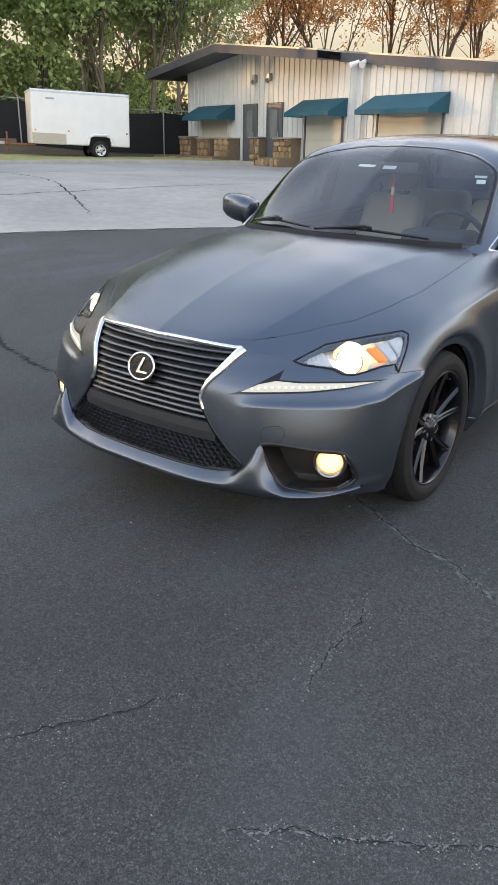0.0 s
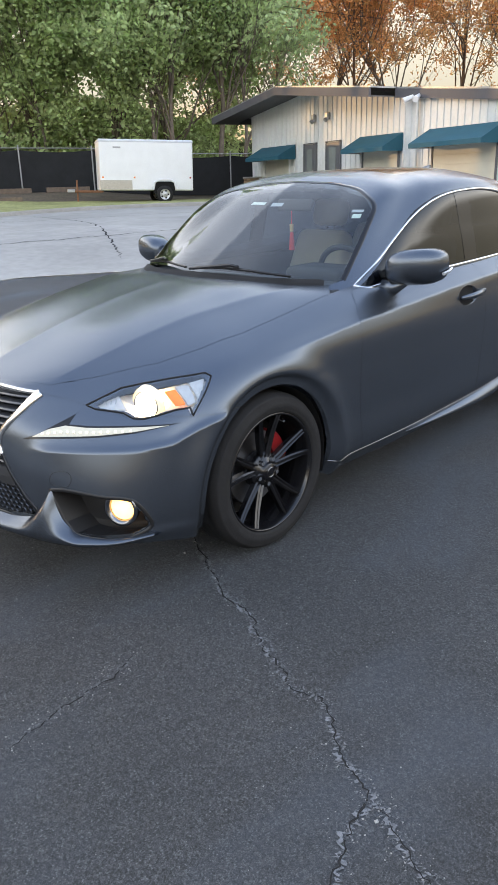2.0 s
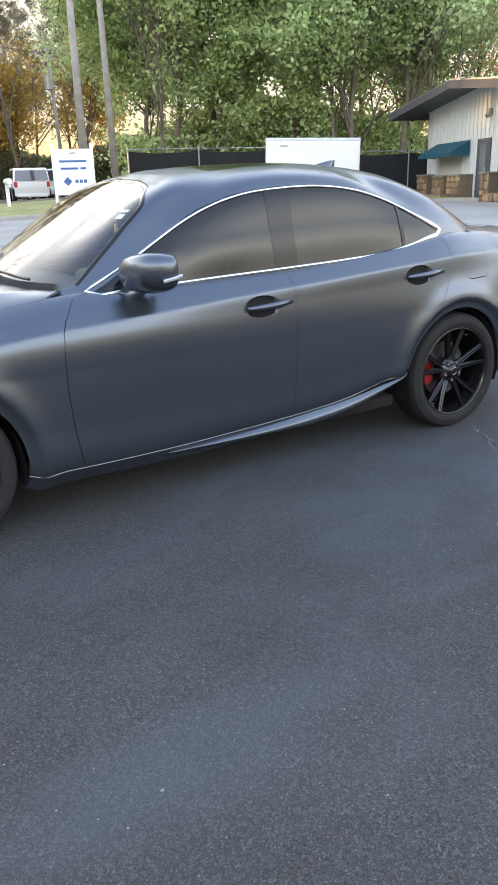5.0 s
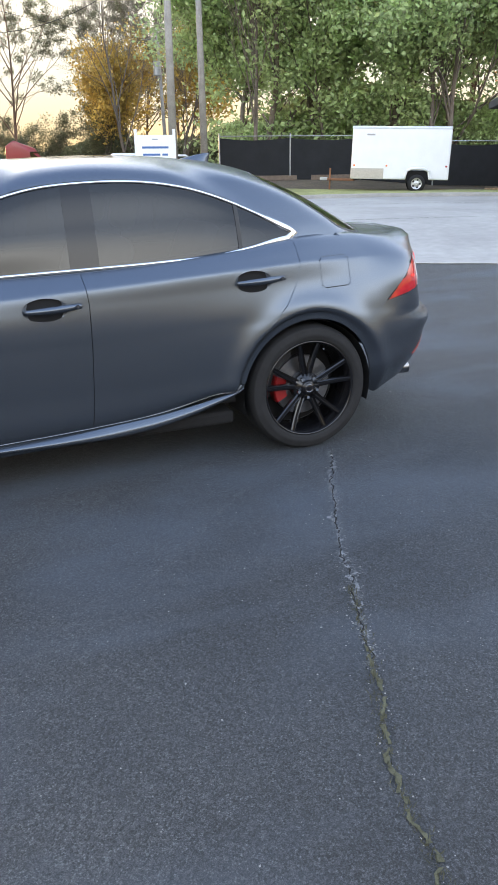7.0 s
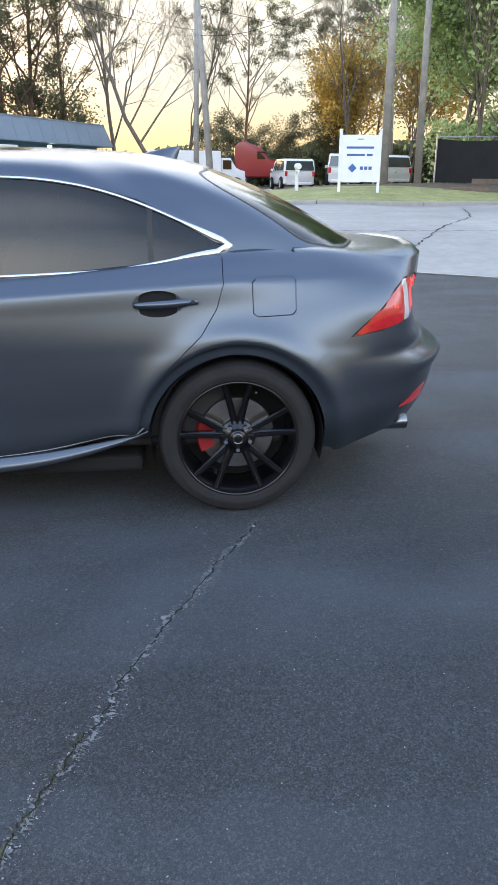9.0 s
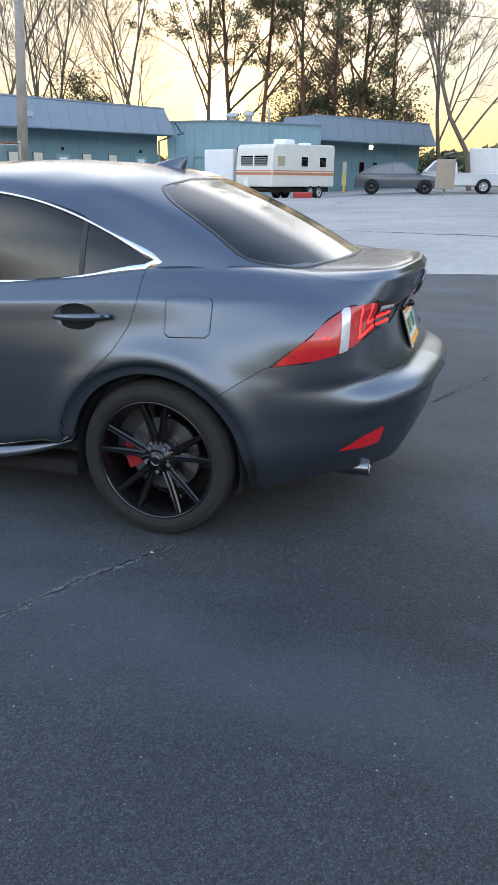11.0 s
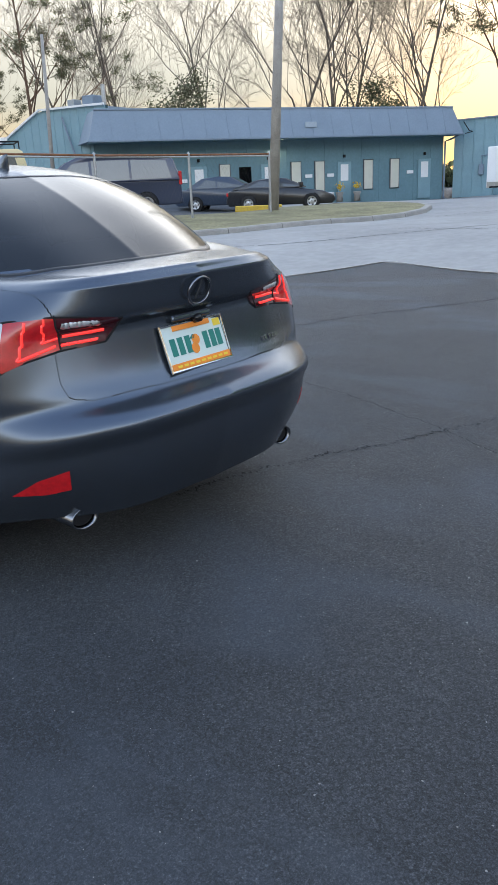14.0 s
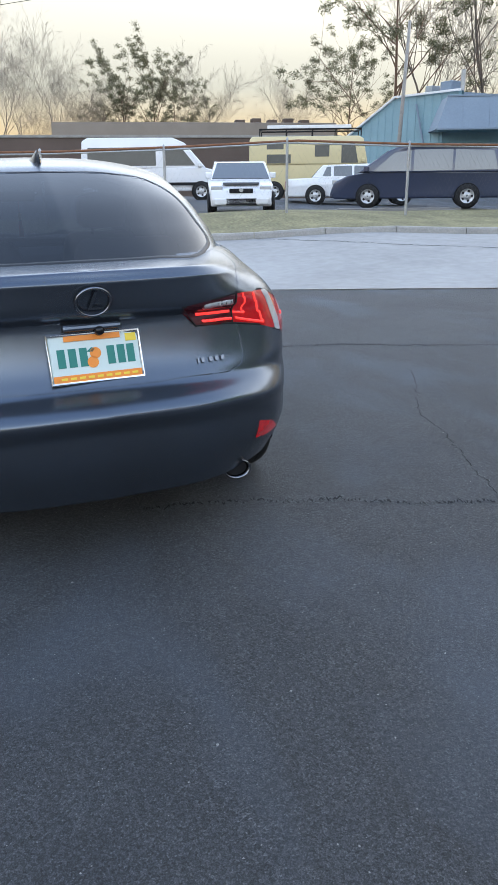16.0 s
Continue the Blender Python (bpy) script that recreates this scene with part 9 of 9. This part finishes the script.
def limb_mesh(limbs, material, sides=(8, 5, 4, 3, 3)):
    verts, faces = [], []
    for pts, rad, level in limbs:
        s = sides[min(level, len(sides) - 1)]
        ring0 = None
        for i, (p, r) in enumerate(zip(pts, rad)):
            d = (pts[min(i + 1, len(pts) - 1)] - pts[max(i - 1, 0)]).normalized()
            u = d.orthogonal().normalized()
            w = d.cross(u)
            ring = len(verts)
            for k in range(s):
                a = 2 * math.pi * k / s
                verts.append(tuple(p + (u * math.cos(a) + w * math.sin(a)) * r))
            if ring0 is not None:
                for k in range(s):
                    faces.append((ring0 + k, ring0 + (k + 1) % s, ring + (k + 1) % s, ring + k))
            ring0 = ring
    return mesh_of("trunk", verts, faces, material, True)


def leaf_mesh(centres, count, size, material, seed, droop=0.0, radius=.45, long=1.6):
    """Pointed leaves strewn about the given places."""
    r = np.random.RandomState(seed)
    c = np.array([tuple(p) for p in centres])
    base = c[r.randint(0, len(c), count)] + r.normal(0, radius, (count, 3)) * [1, 1, .8]
    d = r.normal(0, 1, (count, 3))
    d[:, 2] -= droop
    d /= np.linalg.norm(d, axis=1)[:, None]
    e = np.cross(d, r.normal(0, 1, (count, 3)))
    e /= np.linalg.norm(e, axis=1)[:, None]
    s = size * r.uniform(.6, 1.3, count)[:, None]
    v = np.stack([base - d * s * long / 2, base + e * s * .45, base + d * s * long / 2, base - e * s * .45], 1).reshape(-1, 3)
    f = np.arange(count * 4).reshape(-1, 4)
    return mesh_of("crown", v, f, material)


def tuft_mesh(ends, blades, size, material, seed, width=.11):
    """Needle tufts: blades that fan out from every twig's end."""
    r = np.random.RandomState(seed)
    c = np.repeat(np.array([tuple(p) for p, _ in ends]), blades, axis=0)
    axis = np.repeat(np.array([tuple(d) for _, d in ends]), blades, axis=0)
    n = len(c)
    c = c + r.normal(0, size * .75, (n, 3)) * [1, 1, .7]
    d = axis * .6 + r.normal(0, .8, (n, 3))
    d /= np.linalg.norm(d, axis=1)[:, None]
    e = np.cross(d, r.normal(0, 1, (n, 3)))
    e /= np.linalg.norm(e, axis=1)[:, None]
    s = size * r.uniform(.6, 1.2, n)[:, None]
    v = np.stack([c - e * s * width, c + e * s * width, c + d * s], 1).reshape(-1, 3)
    return mesh_of("crown", v, np.arange(n * 3).reshape(-1, 3), material)


def tree(name, label, limbs, bark, crown=None):
    t = thing(name, label, "tree")
    part("trunk", limb_mesh(limbs, bark), bark, t)
    if crown:
        part("crown", crown, None, t)
    return t


def leafy(seed, h, leaves, material, size=.20, name="leafy_tree", label="", start=.06, spread=.95):
    rng = random.Random(seed)
    limbs, ends = grow(rng, h, spread, 3, (16, 6, 4), h * .013, start=start, up=.12)
    spots = [p for p, _ in ends] + [q for pts, _, lv in limbs if lv >= 2 for q in pts[1:]]
    spots = rng.sample(spots, int(len(spots) * .55))
    return tree(name, label, limbs, BARK, leaf_mesh(spots, leaves, size, material, seed, radius=.40))


def bare(seed, h, name="bare_tree", label="bare deciduous tree with fine spreading twigs", kids=(12, 7, 6, 5), buds=0, material=None, spread=1.12, reach=1.3):
    rng = random.Random(seed)
    limbs, ends = grow(rng, h, spread, 4 if buds == 0 else 3, kids, h * .0115, start=.20, up=.24, wiggle=.13, reach=reach)
    crown = leaf_mesh([p for p, _ in ends], buds, .16, material, seed, radius=.30) if buds else None
    return tree(name, label, limbs, BARK, crown)


def pine(seed, h, start=.45, blades=80, size=.36, label="tall pine with a bare trunk and tufted crown", material=None, spread=1.3, kids=(19, 5)):
    rng = random.Random(seed)
    limbs, ends = grow(rng, h, spread, 2, kids, h * .011, start=start, up=.12, wiggle=.10, straight=.25)
    return tree("pine_tree", label, limbs, PINE_BARK, tuft_mesh(ends, blades, size, material or NEEDLE, seed))


def plant(proto, x, y, scale, turn, wide=1.0):
    m = Matrix.Translation((x, y, gz(x, y) - .05)) @ pose(0, 0, 0, 0, 0, turn) @ Matrix.Diagonal((scale * wide, scale * wide, scale, 1))
    if "used" not in proto:
        proto["used"] = 1
        proto.matrix_world = m
        return proto
    return copy_thing(proto, m @ Matrix.Diagonal((*[1 / s for s in proto.scale], 1)))


LEAFY = [leafy(3, 12, 34000, LEAF, .15, label="full green deciduous tree in spring leaf"), leafy(11, 12, 34000, LEAF, .15, label="full green deciduous tree in spring leaf"), leafy(23, 12, 34000, LEAF, .15, label="full green deciduous tree in spring leaf")]
for k, (x, y, s, a) in enumerate([(16.6, 34.4, .98, 10), (17.4, 33.0, 1.12, 80), (20.0, 31.6, 1.08, 150), (22.6, 30.4, 1.0, 220), (25.6, 28.6, 1.05, 300), (28.6, 29.6, 1.0, 30)]):
    plant(LEAFY[k % 3], x, y, s, a, 1.05)
SLIM = bare(7, 12, kids=(12, 5, 4, 3), spread=.5, reach=1.0, label="slim bare tree with upright twigs")
for x, y, s, a in ((24.2, 27.0, 1.0, 0), (26.8, 26.4, 1.1, 90), (16.2, 31.6, .9, 45), (23.2, 27.6, .85, 200), (27.6, 25.6, .8, 130)):
    plant(SLIM, x, y, s, a)
SUN_TINT_TREES = [leafy(33, 13, 13000, SUN_TINT_RUSSET, .13, "russet_tree", "tall tree with russet leaves, low sun's orange put into their colour", start=.18, spread=.8), pine(41, 14, .20, 70, .36, "tall pine with low sun's orange put into its needle colour", SUN_TINT_RUSSET, 1.0)]
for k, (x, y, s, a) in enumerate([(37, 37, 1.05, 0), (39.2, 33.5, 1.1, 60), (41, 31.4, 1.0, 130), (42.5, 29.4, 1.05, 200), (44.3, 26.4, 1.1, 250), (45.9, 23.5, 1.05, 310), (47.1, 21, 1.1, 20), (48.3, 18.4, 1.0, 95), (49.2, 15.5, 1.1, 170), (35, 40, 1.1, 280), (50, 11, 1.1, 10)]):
    plant(SUN_TINT_TREES[k % 2], x, y, s, a)
BARES = [bare(5, 15.5, kids=(11, 7, 6, 5)), bare(17, 15.5, kids=(11, 7, 6, 5)), bare(29, 15.5, kids=(11, 7, 6, 5))]
for k, (x, y, s, a) in enumerate([(0.6, 50.9, 1.0, 0), (-2.6, 61.4, 1.1, 70), (3.0, 63, .95, 190), (-28, 53.3, 1.05, 140), (-31.8, 50.8, 1.0, 250), (-25.5, 56, .95, 20), (-34.5, 46.0, 1.05, 200), (-31.0, 49.2, 1.0, 310), (-43.0, 38.4, 1.0, 100), (-46, 37, .9, 10), (15.6, 56, .8, 40), (19.5, 55, .75, 160), (-63, 10.2, .62, 0), (-64, 5.5, .66, 110), (-61, 21, .5, 210), (-58.4, 28, .5, 300), (-66, -1, .7, 60), (-37.5, 43.5, .95, 15), (-64, 8, .5, 20), (-62.5, 12.6, .45, 75), (-65, 2.4, .5, 130), (-67, -5, .55, 190), (-66, 13.5, .4, 260)]):
    plant(BARES[k % 3], x, y, s, a)
PINES = [pine(2, 19, .28), pine(13, 19, .20), pine(19, 19, .34)]
for k, (x, y, s, a) in enumerate([(-20.9, 56.8, 1.05, 0), (-19.0, 57.9, 1.1, 60), (-16.9, 58.5, 1.05, 120), (-13.1, 59.5, 1.0, 200), (-9.2, 60.6, 1.08, 280), (-11.4, 62, 1.0, 20), (-6.6, 62.5, .9, 140), (-46.7, 32.3, .88, 40), (-50, 30, .5, 90), (-62.2, 17.6, .52, 10), (-62.6, 15.4, .50, 150), (-60.8, 19.0, .42, 250), (7.3, 56.5, .66, 33), (17.6, 69, .75, 0), (20.2, 68.4, .7, 100), (23, 66, .72, 220)]):
    plant(PINES[k % 3], x, y, s, a)
ROUND = leafy(51, 9, 8000, DARK_LEAF, .17, "evergreen_tree", "dark rounded evergreen tree", start=.08, spread=1.0)
for x, y, s, a in ((-40.6, 40.4, .75, 0), (-29.2, 50.4, .7, 80), (-35.0, 47.5, .5, 160), (7.3, 60.5, .42, 240), (5.2, 66.5, .5, 300), (-20.6, 59.6, .5, 30), (-14.5, 61, .75, 65), (-7.5, 63.5, .8, 250), (-11.5, 64, .85, 110), (-43.6, 40.5, .6, 190), (11, 61, .45, 20), (15, 60, .5, 130), (8.5, 63, .4, 330)):
    plant(ROUND, x, y, s, a)
GOLDS = leafy(61, 8, 8000, GOLD, .18, "yellow_tree", "young tree with bright yellow leaves", start=.15, spread=.8)
for x, y, s, a in ((17.6, 60.5, 1.0, 0), (20.6, 57.5, 1.1, 120), (14.2, 58.5, .9, 220)):
    plant(GOLDS, x, y, s, a)

# far woods and undergrowth, as one mass of leaves each
def thicket(name, label, arc, material, seed, count, size, spread_xy, h):
    r = np.random.RandomState(seed)
    p = spline_rows(np.array(arc, float), 400)[r.randint(0, 400, count)]
    p = p + r.normal(0, 1, (count, 2)) * spread_xy
    hump = h * (.55 + .45 * np.array([noise.noise((x * .13, y * .13, seed)) for x, y in p]))
    z = ground_z(p[:, 0], p[:, 1]) + hump * r.random_sample(count) ** .7
    c = np.column_stack([p, z])
    d = r.normal(0, 1, (count, 3)); d /= np.linalg.norm(d, axis=1)[:, None]
    e = np.cross(d, r.normal(0, 1, (count, 3))); e /= np.linalg.norm(e, axis=1)[:, None]
    s = size * r.uniform(.5, 1.4, count)[:, None]
    v = np.stack([c - d * s * .8, c + e * s * .45, c + d * s * .8, c - e * s * .45], 1).reshape(-1, 3)
    return tagged(new(name, mesh_of(name, v, np.arange(count * 4).reshape(-1, 4), material)), label, "woods", kind="stuff")

thicket("far_woods", "dark evergreen woods along the horizon", [(-90, -20), (-85, 25), (-60, 60), (-30, 78), (0, 84), (30, 78), (60, 55), (80, 20)], DARK_LEAF, 5, 30000, .8, 3.0, 4.6)
thicket("undergrowth", "green undergrowth under the trees behind the fence", [(17, 35.2), (20, 34), (26, 31), (29.5, 29.5)], LEAF, 8, 40000, .15, 1.3, 7.0)
thicket("undergrowth", "dark mixed undergrowth behind the white building", [(33, 33), (38, 30), (42, 25), (45, 19), (48, 12)], DARK_LEAF, 9, 12000, .4, 1.5, 6.5)
thicket("undergrowth", "dark hedge of evergreens across the driveway, haze put into its colour", [(2, 66), (8, 66), (14, 64.5), (20, 62.5), (27, 58)], HAZE_LEAF, 10, 20000, .28, 1.3, 6.0)
